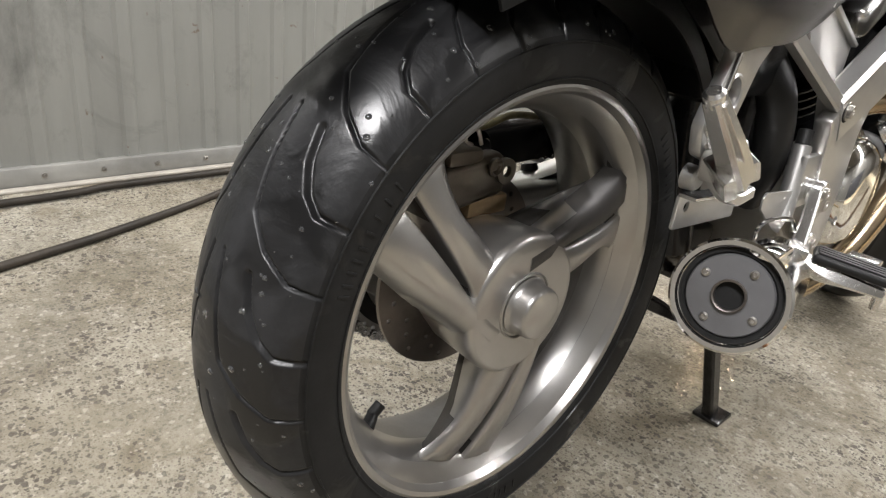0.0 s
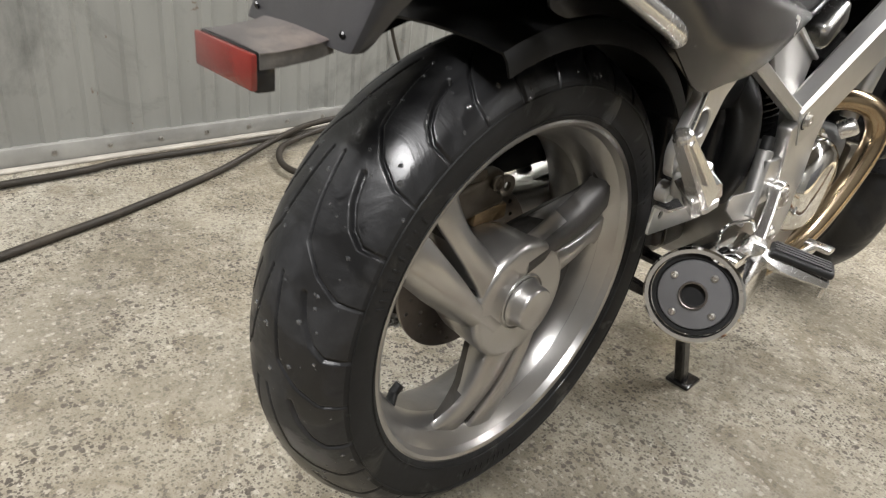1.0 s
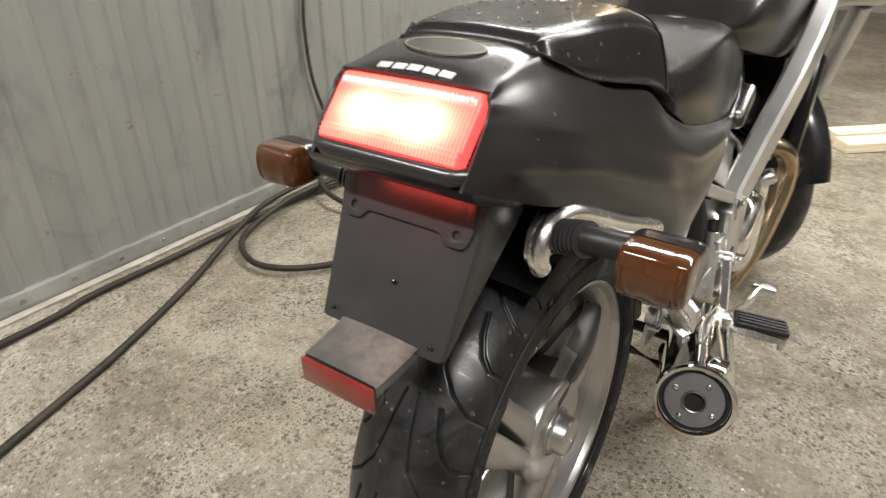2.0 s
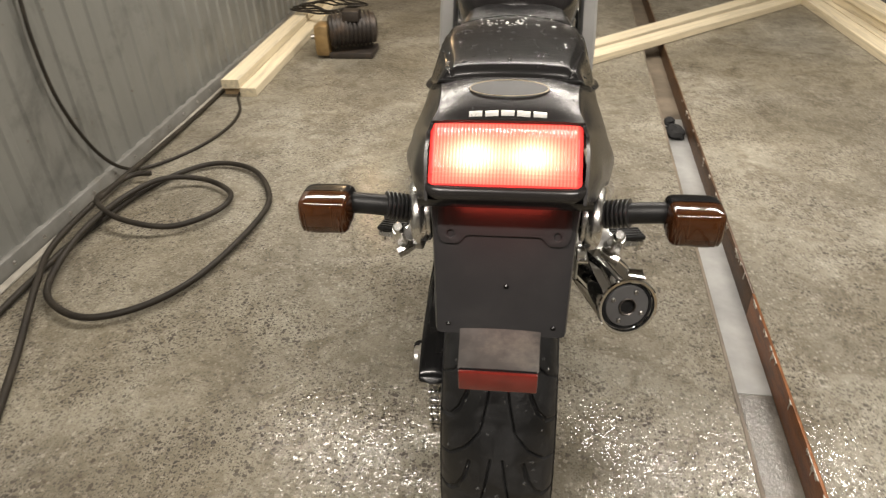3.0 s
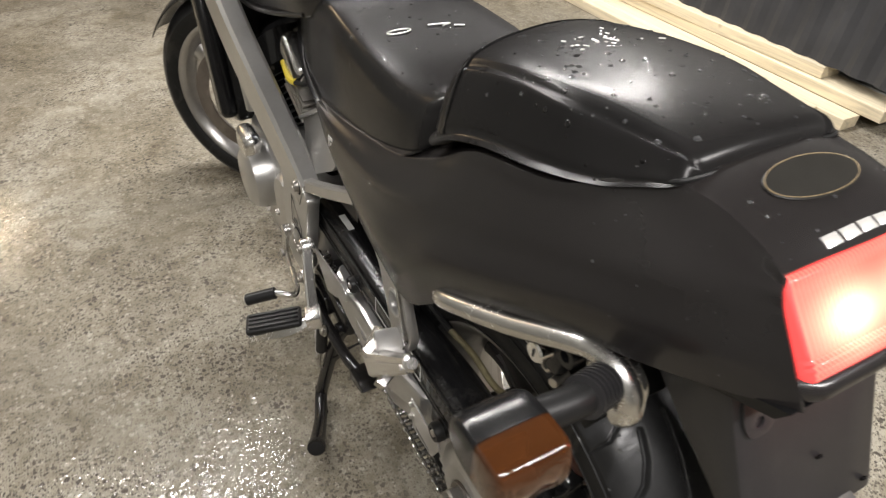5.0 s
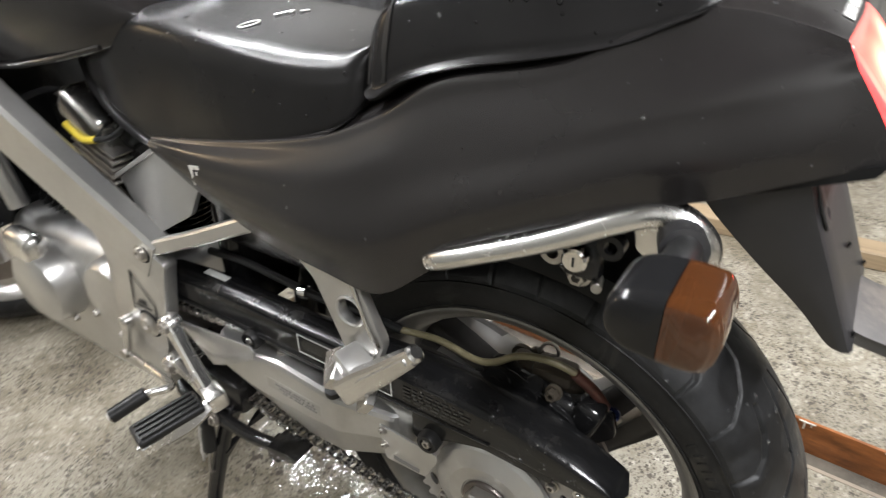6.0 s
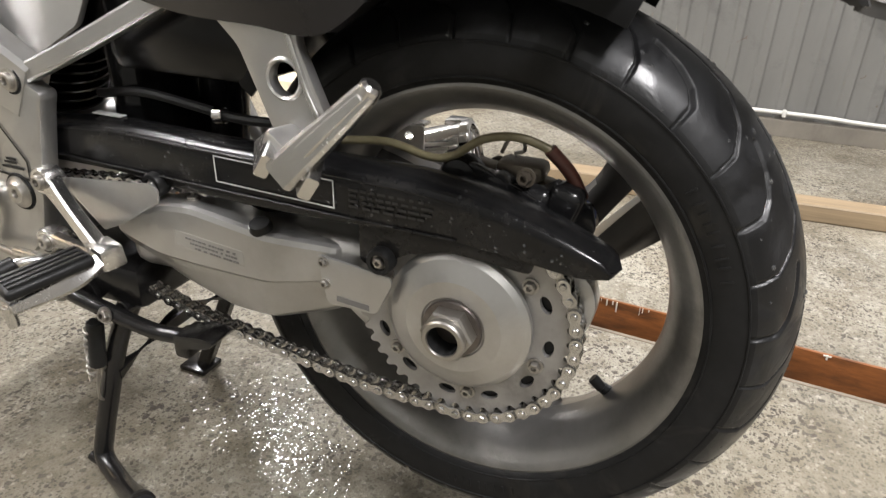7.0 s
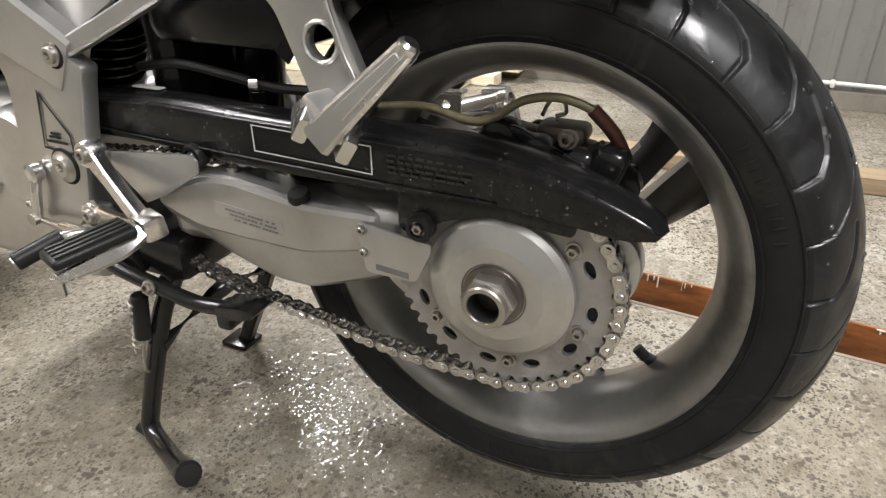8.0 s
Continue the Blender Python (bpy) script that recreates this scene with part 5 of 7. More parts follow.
part("hose_sleeve", tube([(-0.054, -0.062, 0.552), (-0.044, -0.082, 0.528), (-0.034, -0.094, 0.502)], 0.0066, 10, 6), M_SLEEVE, caliper, "red-brown heat-shrink sleeve on the hose")
part("hose_union", rod((-0.030, -0.096, 0.490), (-0.018, -0.100, 0.478), 0.009, 8), M_BLUE, caliper, "blue anodised hose union")
part("union_nut", rod((-0.018, -0.100, 0.478), (-0.010, -0.100, 0.466), 0.010, 6), M_STEEL, caliper)
part("torque_arm", plate(rounded([(-0.06, 0.485), (-0.105, 0.50), (-0.112, 0.468), (-0.09, 0.445), (-0.06, 0.455)], 0.008), -0.040, -0.030, bevel=0.002), M_BLACK, caliper)

# ---- frame ----
def beam(points, sizes, n=6):
    """A box-section beam through points (x, y, z) with (width, height) at each, rounded corners."""
    P = [Vector(p) for p in points]
    rows = []
    for i, p in enumerate(P):
        d = (P[min(i + 1, len(P) - 1)] - P[max(i - 1, 0)]).normalized()
        side = Vector((1, 0, 0))
        up = side.cross(d).normalized()
        if up.z < 0:
            up = -up
        side = d.cross(up).normalized()
        w, h = sizes[i]
        e = min(w, h) * 0.16
        ring = []
        for sx, sy in ((1, 1), (-1, 1), (-1, -1), (1, -1)):
            if sx == sy:
                ring += [(sx * (w / 2), sy * (h / 2 - e)), (sx * (w / 2 - e), sy * (h / 2))]
            else:
                ring += [(sx * (w / 2 - e), sy * (h / 2)), (sx * (w / 2), sy * (h / 2 - e))]
        rows.append([p + side * a + up * b for a, b in ring])
    cols = [spline([r[k] for r in rows], n) for k in range(8)]
    return grid_mesh([[c[i] for c in cols] for i in range(len(cols[0]))], True, True)


PIVOT = [(0.472, 0.563), (0.492, 0.570), (0.520, 0.600), (0.585, 0.655), (0.640, 0.600), (0.612, 0.535), (0.628, 0.430), (0.612, 0.349), (0.560, 0.350), (0.527, 0.383), (0.504, 0.462), (0.480, 0.545)]
GUSSET = [(0.480, 0.728), (0.418, 0.700), (0.440, 0.632), (0.515, 0.585), (0.590, 0.655)]


def side_frame(s):
    """One side of the frame; s is -1 or 1."""
    bm = beam([(s * 0.143, 0.50, 0.560), (s * 0.150, 0.60, 0.618), (s * 0.168, 0.78, 0.745), (s * 0.168, 0.95, 0.862), (s * 0.12, 1.10, 0.925), (s * 0.05, 1.20, 0.94)], [(0.034, 0.07), (0.036, 0.082), (0.038, 0.084), (0.038, 0.084), (0.04, 0.09), (0.05, 0.11)])
    beam_ob = part("frame_spar", bm, M_ALU, bike, "silver box-section frame spar", 30)
    a, b = (s * 0.135, s * 0.158)
    part("pivot_plate", plate(rounded(PIVOT, 0.014), min(a, b), max(a, b), bevel=0.004), M_ALU, beam_ob, "", 30)
    a, b = (s * 0.118, s * 0.126)
    gp = plate(rounded(GUSSET, 0.006), min(a, b), max(a, b), bevel=0.001)
    for v in gp.verts:
        v.co.x -= s * 0.30 * (v.co.z - 0.62)
    part("gusset_plate", gp, M_ALU, beam_ob, "", 30)
    part("gusset_rib", beam([(s * 0.094, 0.476, 0.7245), (s * 0.105, 0.527, 0.690), (s * 0.117, 0.584, 0.653)], [(0.016, 0.006)] * 3), M_ALU, beam_ob)
    part("subframe_tube", beam([(s * 0.150, 0.530, 0.567), (s * 0.143, 0.42, 0.615), (s * 0.132, 0.30, 0.672)], [(0.018, 0.021), (0.018, 0.020), (0.018, 0.020)]), M_ALU, beam_ob, "silver rectangular seat subframe tube")
    # flat dark disc painting the shade of a recess round the bolt
    part("recess_shade", lathe([(0, 0.002), (0.0155, 0.002), (0.0165, 0.0)], (s * 0.159, 0.511, 0.574), (s, 0, 0), 24), M_SOOT_SHADE, beam_ob)
    part("bolt", bolt_mesh((s * 0.160, 0.511, 0.574), (s, 0, 0), 0.0095, 0.008, False), M_STEEL, beam_ob)
    part("pivot_ring", lathe([(0, 0.0015), (0.0225, 0.0015), (0.0235, 0.0)], (s * 0.158, 0.547, 0.438), (s, 0, 0), 28), M_SOOT_SHADE, beam_ob)
    part("pivot_cap", lathe([(0, 0), (0.019, 0), (0.020, 0.003), (0.015, 0.005), (0.012, 0.009), (0.006, 0.009), (0.005, 0.004), (0, 0.004)], (s * 0.158, 0.547, 0.438), (s, 0, 0), 28), M_STEEL, beam_ob)
    return beam_ob


spar_l = side_frame(-1)
spar_r = side_frame(1)
part("head_stock", rod((0, 1.165, 0.99), (0, 1.215, 0.83), 0.034, 24), M_ALU, spar_l)
bm = plate([(0.560, 0.530), (0.520, 0.480), (0.522, 0.455), (0.575, 0.458)], -0.1592, -0.1596, holes=[[(0.5575, 0.5235), (0.5225, 0.479), (0.5245, 0.4575), (0.5725, 0.4605)]])
part("frame_label", bm, M_RUBBER, spar_l, "black outlined triangular label")
bm = bmesh.new()
for z, y0, w in ((0.4685, 0.566, 0.036), (0.4745, 0.560, 0.020), (0.4790, 0.556, 0.016)):
    add_box(bm, (-0.1594, y0 - w / 2, z), (0.0005, w, 0.0028))
part("label_print", bm, M_RUBBER, spar_l)


def rear_hanger(s):
    """Passenger peg hanger with its folded peg."""
    out = [(0.250, 0.676), (0.140, 0.676), (0.146, 0.645), (0.132, 0.612), (0.118, 0.580), (0.128, 0.550), (0.168, 0.536), (0.174, 0.556), (0.208, 0.636)]
    hole = circle_yz(0.160, 0.611, 0.0160, 28)
    a, b = s * 0.138, s * 0.151
    bm = plate(rounded(out, 0.008), min(a, b), max(a, b), [hole], 0.003)
    ob = part("peg_hanger", bm, M_ALU, bike, "silver cast passenger peg hanger with a round hole", 30)
    part("hole_collar", lathe([(0.0155, 0.0), (0.0195, 0.0), (0.0195, 0.002), (0.0175, 0.0035), (0.0155, 0.002)], (s * 0.1505, 0.160, 0.611), (s, 0, 0), 32, True), M_ALU, ob)
    part("hanger_rib", beam([(s * 0.152, 0.152, 0.650), (s * 0.153, 0.137, 0.606), (s * 0.154, 0.124, 0.578), (s * 0.155, 0.131, 0.560)], [(0.006, 0.005)] * 4), M_POLISH, ob)
    part("clevis_block", boxm((s * 0.166, 0.148, 0.549), (0.036, 0.046, 0.032), 0.006, Euler((RAD(28), 0, s * RAD(14))).to_quaternion(), 2), M_ALU, ob)
    for dy in (-0.022, 0.022):
        part("clevis_arm", beam([(s * 0.164, 0.151 + dy, 0.553 + dy * 0.3), (s * 0.180, 0.143 + dy, 0.543 + dy * 0.3), (s * 0.196, 0.134 + dy, 0.537 + dy * 0.3)], [(0.012, 0.030), (0.012, 0.030), (0.012, 0.024)]), M_POLISH, ob)
    part("passenger_peg", beam([(s * 0.187, 0.143, 0.536), (s * 0.186, 0.121, 0.558), (s * 0.184, 0.090, 0.587), (s * 0.181, 0.058, 0.618)], [(0.026, 0.031), (0.024, 0.029), (0.021, 0.024), (0.017, 0.018)]), M_POLISH, ob, "polished folded passenger foot peg")
    part("peg_rib", beam([(s * 0.1990, 0.114, 0.565), (s * 0.1955, 0.090, 0.588), (s * 0.1905, 0.062, 0.614)], [(0.005, 0.012), (0.005, 0.010), (0.004, 0.007)]), M_POLISH, ob)
    part("peg_tip", rod((s * 0.181, 0.064, 0.611), (s * 0.181, 0.054, 0.624), 0.0098, 16, None, 0.003), M_POLISH, ob)
    part("pivot_pin", rod((s * 0.189, 0.106, 0.538), (s * 0.189, 0.168, 0.542), 0.0045, 12), M_CHROME, ob)
    return ob


rear_hanger(-1)
hr = rear_hanger(1)
part("heel_guard", plate(rounded([(0.150, 0.500), (0.300, 0.486), (0.302, 0.450), (0.150, 0.460)], 0.005), 0.128, 0.132, [circle_yz(0.172, 0.484, 0.006, 16)], 0.001), M_ALU, hr, "silver heel guard plate")
part("guard_flange", beam([(0.140, 0.150, 0.5005), (0.140, 0.225, 0.4945), (0.140, 0.300, 0.4875)], [(0.020, 0.004)] * 3), M_POLISH, hr)
part("guard_boss", lathe([(0, 0.012), (0.010, 0.012), (0.013, 0.009), (0.014, -0.004)], (0.132, 0.158, 0.520), (1, 0, 0), 20), M_ALU, hr)
part("silencer_bracket", beam([(0.150, 0.165, 0.535), (0.158, 0.175, 0.515), (0.165, 0.20, 0.500), (0.168, 0.23, 0.505)], [(0.016, 0.014)] * 4), M_ALU, hr)


def front_peg(s):
    """Rider's peg bracket: an open cast triangle, and the peg with its rubber."""
    ob = part("peg_bracket", beam([(s * 0.163, 0.486, 0.466), (s * 0.178, 0.440, 0.440), (s * 0.196, 0.375, 0.402)], [(0.018, 0.026), (0.016, 0.018), (0.018, 0.020)]), M_POLISH, bike, "polished cast rider peg bracket", 30)
    part("bracket_strut", beam([(s * 0.165, 0.502, 0.388), (s * 0.178, 0.450, 0.396), (s * 0.196, 0.378, 0.404)], [(0.014, 0.020), (0.012, 0.012), (0.016, 0.018)]), M_POLISH, ob)
    for y, z in ((0.486, 0.466), (0.504, 0.387)):
        part("bolt", bolt_mesh((s * 0.172, y, z), (s, 0, 0), 0.0085, 0.008, False), M_STEEL, ob)
        part("boss", lathe([(0, -0.012), (0.0155, -0.012), (0.0165, 0.006), (0.0145, 0.009), (0, 0.009)], (s * 0.165, y, z), (s, 0, 0), 24), M_POLISH, ob)
    part("heel_plate", plate(rounded([(0.489, 0.464), (0.343, 0.480), (0.336, 0.474), (0.338, 0.459), (0.394, 0.424), (0.428, 0.409)], 0.003), s * 0.150 - 0.0015, s * 0.150 + 0.0015, bevel=0.0006), M_ALU, ob, "thin silver heel plate")
    pa, pb = Vector((s * 0.198, 0.380, 0.408)), Vector((s * 0.287, 0.408, 0.398))
    d = (pb - pa).normalized()
    rotq = d.to_track_quat("X", "Z")
    part("clevis", boxm(pa - d * 0.004, (0.026, 0.036, 0.026), 0.004, rotq), M_POLISH, ob)
    peg = part("rider_peg", beam([pa - Vector((0, 0, 0.006)), pa.lerp(pb, 0.4) - Vector((0, 0, 0.013)), pb + d * 0.006 - Vector((0, 0, 0.010))], [(0.034, 0.016), (0.038, 0.020), (0.036, 0.012)]), M_POLISH, ob, "aluminium rider foot peg")
    part("peg_rubber", boxm((pa + pb) / 2 + d * 0.012 + Vector((0, 0, 0.008)), (0.088, 0.042, 0.012), 0.005, rotq, 3), M_RUBBER, ob, "ribbed black peg rubber")
    for k in range(4):
        part("rubber_rib", boxm((pa + pb) / 2 + d * 0.012 + Vector((0, 0, 0.0145)) + rotq @ Vector((0, -0.0135 + 0.009 * k, 0)), (0.078, 0.0055, 0.004), 0.0012, rotq), M_RUBBER, ob)
    part("peg_feeler", rod(pb + d * 0.004 - Vector((0, 0, 0.010)), pb + d * 0.004 - Vector((0, 0, 0.034)), 0.0062, 14, 0.0055), M_POLISH, ob)
    return ob


pl = front_peg(-1)
part("shift_lever", tube([(-0.176, 0.560, 0.364), (-0.186, 0.500, 0.372), (-0.200, 0.470, 0.384), (-0.22, 0.478, 0.388), (-0.232, 0.490, 0.385)], 0.006, 10, 6), M_POLISH, pl)
part("shift_lever_rubber", rod((-0.226, 0.486, 0.386), (-0.274, 0.505, 0.372), 0.0105, 16), M_RUBBER, pl, "black rubber shift pedal")
part("pedal_end", rod((-0.2735, 0.5048, 0.3722), (-0.2765, 0.506, 0.3713), 0.0070, 14), M_STEEL, pl)
part("shift_rod", rod((-0.178, 0.550, 0.360), (-0.165, 0.630, 0.356), 0.0045, 10), M_STEEL, pl)
part("shift_arm", tube([(-0.165, 0.600, 0.424), (-0.170, 0.604, 0.395), (-0.168, 0.618, 0.362)], 0.0065, 10, 6), M_POLISH, pl)
part("shift_arm_boss", lathe([(0, 0), (0.012, 0), (0.012, 0.012), (0.008, 0.014), (0, 0.014)], (-0.160, 0.600, 0.424), (-1, 0, 0), 18), M_POLISH, pl)
part("rod_joint", lathe([(0, 0), (0.008, 0), (0.008, 0.01), (0, 0.01)], (-0.168, 0.618, 0.360), (-1, 0, 0), 14), M_STEEL, pl)
pr = front_peg(1)
part("brake_cylinder", rod((0.150, 0.430, 0.428), (0.135, 0.462, 0.525), 0.0125, 20), M_ALU, pr, "silver rear brake master cylinder")
part("cylinder_cap", rod((0.135, 0.462, 0.525), (0.132, 0.469, 0.545), 0.010, 16), M_RUBBER, pr)
part("cylinder_bracket", boxm((0.148, 0.475, 0.478), (0.012, 0.06, 0.075), 0.004), M_ALU, pr)
part("brake_pedal_spring", tube([(0.190, 0.36, 0.440), (0.190, 0.33, 0.462), (0.186, 0.265, 0.470), (0.184, 0.248, 0.455), (0.190, 0.275, 0.432), (0.196, 0.31, 0.424), (0.198, 0.318, 0.440)], 0.0026, 6, 5), M_CHROME, pr)
part("brake_pedal", tube([(0.172, 0.400, 0.400), (0.190, 0.46, 0.365), (0.205, 0.56, 0.342), (0.215, 0.62, 0.348)], 0.007, 10, 6, flat=1.4), M_POLISH, pr)
part("pedal_pad", boxm((0.222, 0.628, 0.353), (0.045, 0.026, 0.010), 0.003), M_POLISH, pr)

# ---- centre stand and folded side stand ----
stand = part("centre_stand", tube([(-0.115, 0.455, 0.285), (-0.128, 0.480, 0.225), (-0.140, 0.500, 0.150), (-0.150, 0.525, 0.060), (-0.158, 0.525, 0.025), (-0.180, 0.470, 0.018), (-0.205, 0.415, 0.036), (-0.217, 0.388, 0.050)], 0.0135, 14, 8, radii=lambda t: 0.0132 + 0.0045 * max(0.0, (t - 0.72) / 0.28)), M_FRAME_BLACK, bike, "black tubular centre stand pressed on the floor")
part("stand_leg", beam([(0.092, 0.455, 0.25), (0.096, 0.492, 0.165), (0.099, 0.568, 0.008)], [(0.020, 0.024), (0.020, 0.024), (0.022, 0.024)]), M_FRAME_BLACK, stand)
part("stand_foot", boxm((0.099, 0.578, 0.0045), (0.05, 0.055, 0.009), 0.003), M_FRAME_BLACK, stand)
part("stand_foot", tube([(-0.152, 0.56, 0.010), (-0.157, 0.525, 0.0085), (-0.165, 0.49, 0.010)], 0.0085, 10, 6), M_FRAME_BLACK, stand)
part("stand_brace", beam([(-0.136, 0.488, 0.175), (-0.02, 0.478, 0.205), (0.096, 0.488, 0.180)], [(0.024, 0.018)] * 3), M_FRAME_BLACK, stand)
part("tread_pad", lathe([(0, 0), (0.0160, 0), (0.0180, 0.003), (0.0170, 0.011), (0, 0.012)], (-0.213, 0.397, 0.045), (-0.35, -0.8, 0.45), 18), M_RUBBER, stand, "black foot pad")
part("stand_pivot", rod((-0.135, 0.452, 0.285), (0.115, 0.452, 0.285), 0.011, 14), M_FRAME_BLACK, stand)
part("stand_spring", tube([(-0.158 + 0.007 * math.cos(k * 1.9), 0.490 + 0.007 * math.sin(k * 1.9) + 0.0006 * k, 0.262 - 0.0035 * k) for k in range(26)], 0.0018, 6, 3), M_STEEL, stand)
part("spring_sleeve", rod((-0.152, 0.484, 0.268), (-0.156, 0.492, 0.20), 0.011, 12), M_RUBBER, stand)
part("spring_hook", tube([(-0.156, 0.492, 0.205), (-0.160, 0.500, 0.15), (-0.152, 0.502, 0.135)], 0.0022, 6, 6), M_STEEL, stand)
sidestand = part("side_stand", tube([(-0.140, 0.545, 0.307), (-0.148, 0.520, 0.300), (-0.146, 0.455, 0.286), (-0.140, 0.395, 0.272), (-0.134, 0.350, 0.272)], 0.0105, 12, 8), M_FRAME_BLACK, bike, "black side stand folded up")
part("side_stand_foot", plate(rounded([(0.352, 0.262), (0.300, 0.277), (0.292, 0.288), (0.312, 0.290), (0.356, 0.282)], 0.006), -0.150, -0.112, bevel=0.002), M_FRAME_BLACK, sidestand)
part("side_stand_lug", boxm((-0.130, 0.352, 0.262), (0.03, 0.022, 0.034), 0.005), M_FRAME_BLACK, sidestand)
part("side_stand_bolt", bolt_mesh((-0.156, 0.455, 0.288), (-1, 0, 0.3), 0.008, 0.008), M_STEEL, sidestand)
part("side_stand_bracket", plate(rounded([(0.57, 0.33), (0.50, 0.325), (0.485, 0.29), (0.52, 0.275), (0.58, 0.29)], 0.008), -0.138, -0.128, bevel=0.002), M_FRAME_BLACK, sidestand)
part("under_bracket", boxm((-0.06, 0.50, 0.315), (0.14, 0.16, 0.06), 0.012), M_FRAME_BLACK, sidestand, "black engine underside bracket")

# ---- exhaust ----
sa = Vector((0.224, 0.11, 0.434))
sd = Vector((0.20, -0.93, 0.235)).normalized()
silencer = part("silencer", lathe([(0.030, -0.36), (0.046, -0.33), (0.0535, -0.29), (0.0545, -0.05), (0.0545, -0.012), (0.0565, -0.010), (0.0565, 0.001), (0.054, 0.0035), (0.0495, 0.0035), (0.0485, -0.004), (0.046, -0.006)], sa, sd, 72), M_CHROME, bike, "chrome silencer with a grey end cap")
part("end_cap_ring", lathe([(0.0485, -0.0065), (0.0465, -0.004), (0.043, -0.0035), (0.0415, -0.006), (0.0, -0.006)], sa, sd, 64), M_SOOT_SHADE, silencer)
part("end_cap", lathe([(0.0410, -0.0065), (0.0405, -0.003), (0.0395, -0.002), (0.0165, -0.002), (0.0160, -0.003)], sa, sd, 64), M_SILENCER_END, silencer, "grey enamelled silencer end cap")
part("tail_pipe", lathe([(0.0165, -0.010), (0.0165, 0.0015), (0.0155, 0.0025), (0.0140, 0.0015), (0.0135, -0.02)], sa, sd, 40), M_DISC, silencer)
part("pipe_bore", lathe([(0.0137, -0.018), (0.0, -0.018)], sa, sd, 32), M_SOOT_SHADE, silencer)
qd = sd.to_track_quat("Z", "Y")
for k in range(4):
    a = RAD(60 + 90 * k)
    part("rivet", lathe([(0, 0), (0.0042, 0), (0.0042, 0.0022), (0.0025, 0.0036), (0.0012, 0.002), (0, 0.002)], sa + sd * -0.002 + qd @ Vector((0.031 * math.cos(a), 0.031 * math.sin(a), 0)), sd, 14), M_STEEL, silencer)
part("silencer_clamp", boxm(sa + sd * -0.035 + Vector((0.020, 0.0, 0.054)), (0.03, 0.035, 0.012), 0.003), M_CHROME, silencer)
part("collector_pipe", tube([sa - sd * 0.34, (0.125, 0.50, 0.315), (0.08, 0.62, 0.235), (0.02, 0.75, 0.20), (0.0, 0.88, 0.20)], 0.026, 18, 8), M_HEADER, silencer)
header = part("header_pipe", tube([(0.075, 0.83, 0.545), (0.120, 0.865, 0.560), (0.160, 0.905, 0.545), (0.178, 0.925, 0.49), (0.172, 0.895, 0.40), (0.150, 0.83, 0.29), (0.11, 0.74, 0.22), (0.05, 0.66, 0.21)], 0.0215, 20, 8), M_HEADER, bike, "heat-tinted golden exhaust header")
part("header_flange", lathe([(0.022, 0), (0.033, 0.0), (0.033, 0.008), (0.022, 0.010)], (0.075, 0.83, 0.545), (0.8, 0.55, 0.2), 28, True), M_STEEL, header)

# ---- engine ----
engine = part("crankcase", boxm((0.0, 0.78, 0.365), (0.26, 0.40, 0.26), 0.04, None, 4), M_ALU, bike, "silver cast V-twin crankcase")
part("clutch_cover", lathe([(0, 0.040), (0.05, 0.0385), (0.070, 0.034), (0.082, 0.024), (0.090, 0.010), (0.092, -0.02)], (0.138, 0.70, 0.425), (1, 0, 0), 64), M_CHROME, engine, "polished round clutch cover")
part("cover_flange", lathe([(0.090, 0.004), (0.104, 0.002), (0.106, -0.004), (0.106, -0.025)], (0.130, 0.70, 0.425), (1, 0, 0), 56), M_POLISH, engine)
cbolt = finish(bolt_mesh((0, 0, 0), (1, 0, 0), 0.005, 0.006), "cover_bolt", M_STEEL)
for k in range(8):
    a = k * math.pi / 4 + 0.2
    cb = part("cover_bolt", cbolt, None, engine)
    cb.location = (0.132, 0.70 + 0.098 * math.cos(a), 0.425 + 0.098 * math.sin(a))
part("filler_cap", lathe([(0, 0.03), (0.014, 0.029), (0.017, 0.024), (0.017, 0.0)], (0.150, 0.765, 0.520), (0.8, 0.2, 0.6), 20), M_POLISH, engine)
part("generator_cover", lathe([(0, 0.040), (0.050, 0.039), (0.066, 0.030), (0.072, 0.012), (0.074, -0.03)], (-0.140, 0.845, 0.400), (-1, 0, 0), 56), M_ALU, engine, "silver round generator cover")
part("cover_neck", boxm((-0.155, 0.858, 0.470), (0.040, 0.085, 0.062), 0.018, None, 3), M_POLISH, engine)
part("sprocket_case", lathe([(0, 0.022), (0.058, 0.021), (0.066, 0.012), (0.068, -0.02)], (-0.128, 0.668, 0.425), (-1, 0, 0), 48), M_ALU, engine, "silver front sprocket cover")
cb2 = finish(bolt_mesh((0, 0, 0), (-1, 0, 0), 0.0055, 0.007), "cover_bolt", M_STEEL)
for y, z in ((0.622, 0.388), (0.655, 0.365), (0.715, 0.385), (0.79, 0.345), (0.90, 0.355), (0.91, 0.45)):
    o = part("cover_bolt", cb2, None, engine)
    o.location = (-0.148, y, z)


def cylinder(y, z, tilt, sign):
    """A finned cylinder and its head."""
    ax = Vector((0, math.sin(RAD(tilt)), math.cos(RAD(tilt))))
    prof = [(0.0, 0.0)]
    for k in range(9):
        h = 0.01 + 0.014 * k
        prof += [(0.058, h), (0.082, h + 0.001), (0.082, h + 0.004), (0.058, h + 0.005)]
    prof += [(0.07, 0.145), (0.078, 0.15), (0.078, 0.215), (0.06, 0.235), (0.0, 0.235)]
    return lathe(prof, (0, y, z), ax, 36)


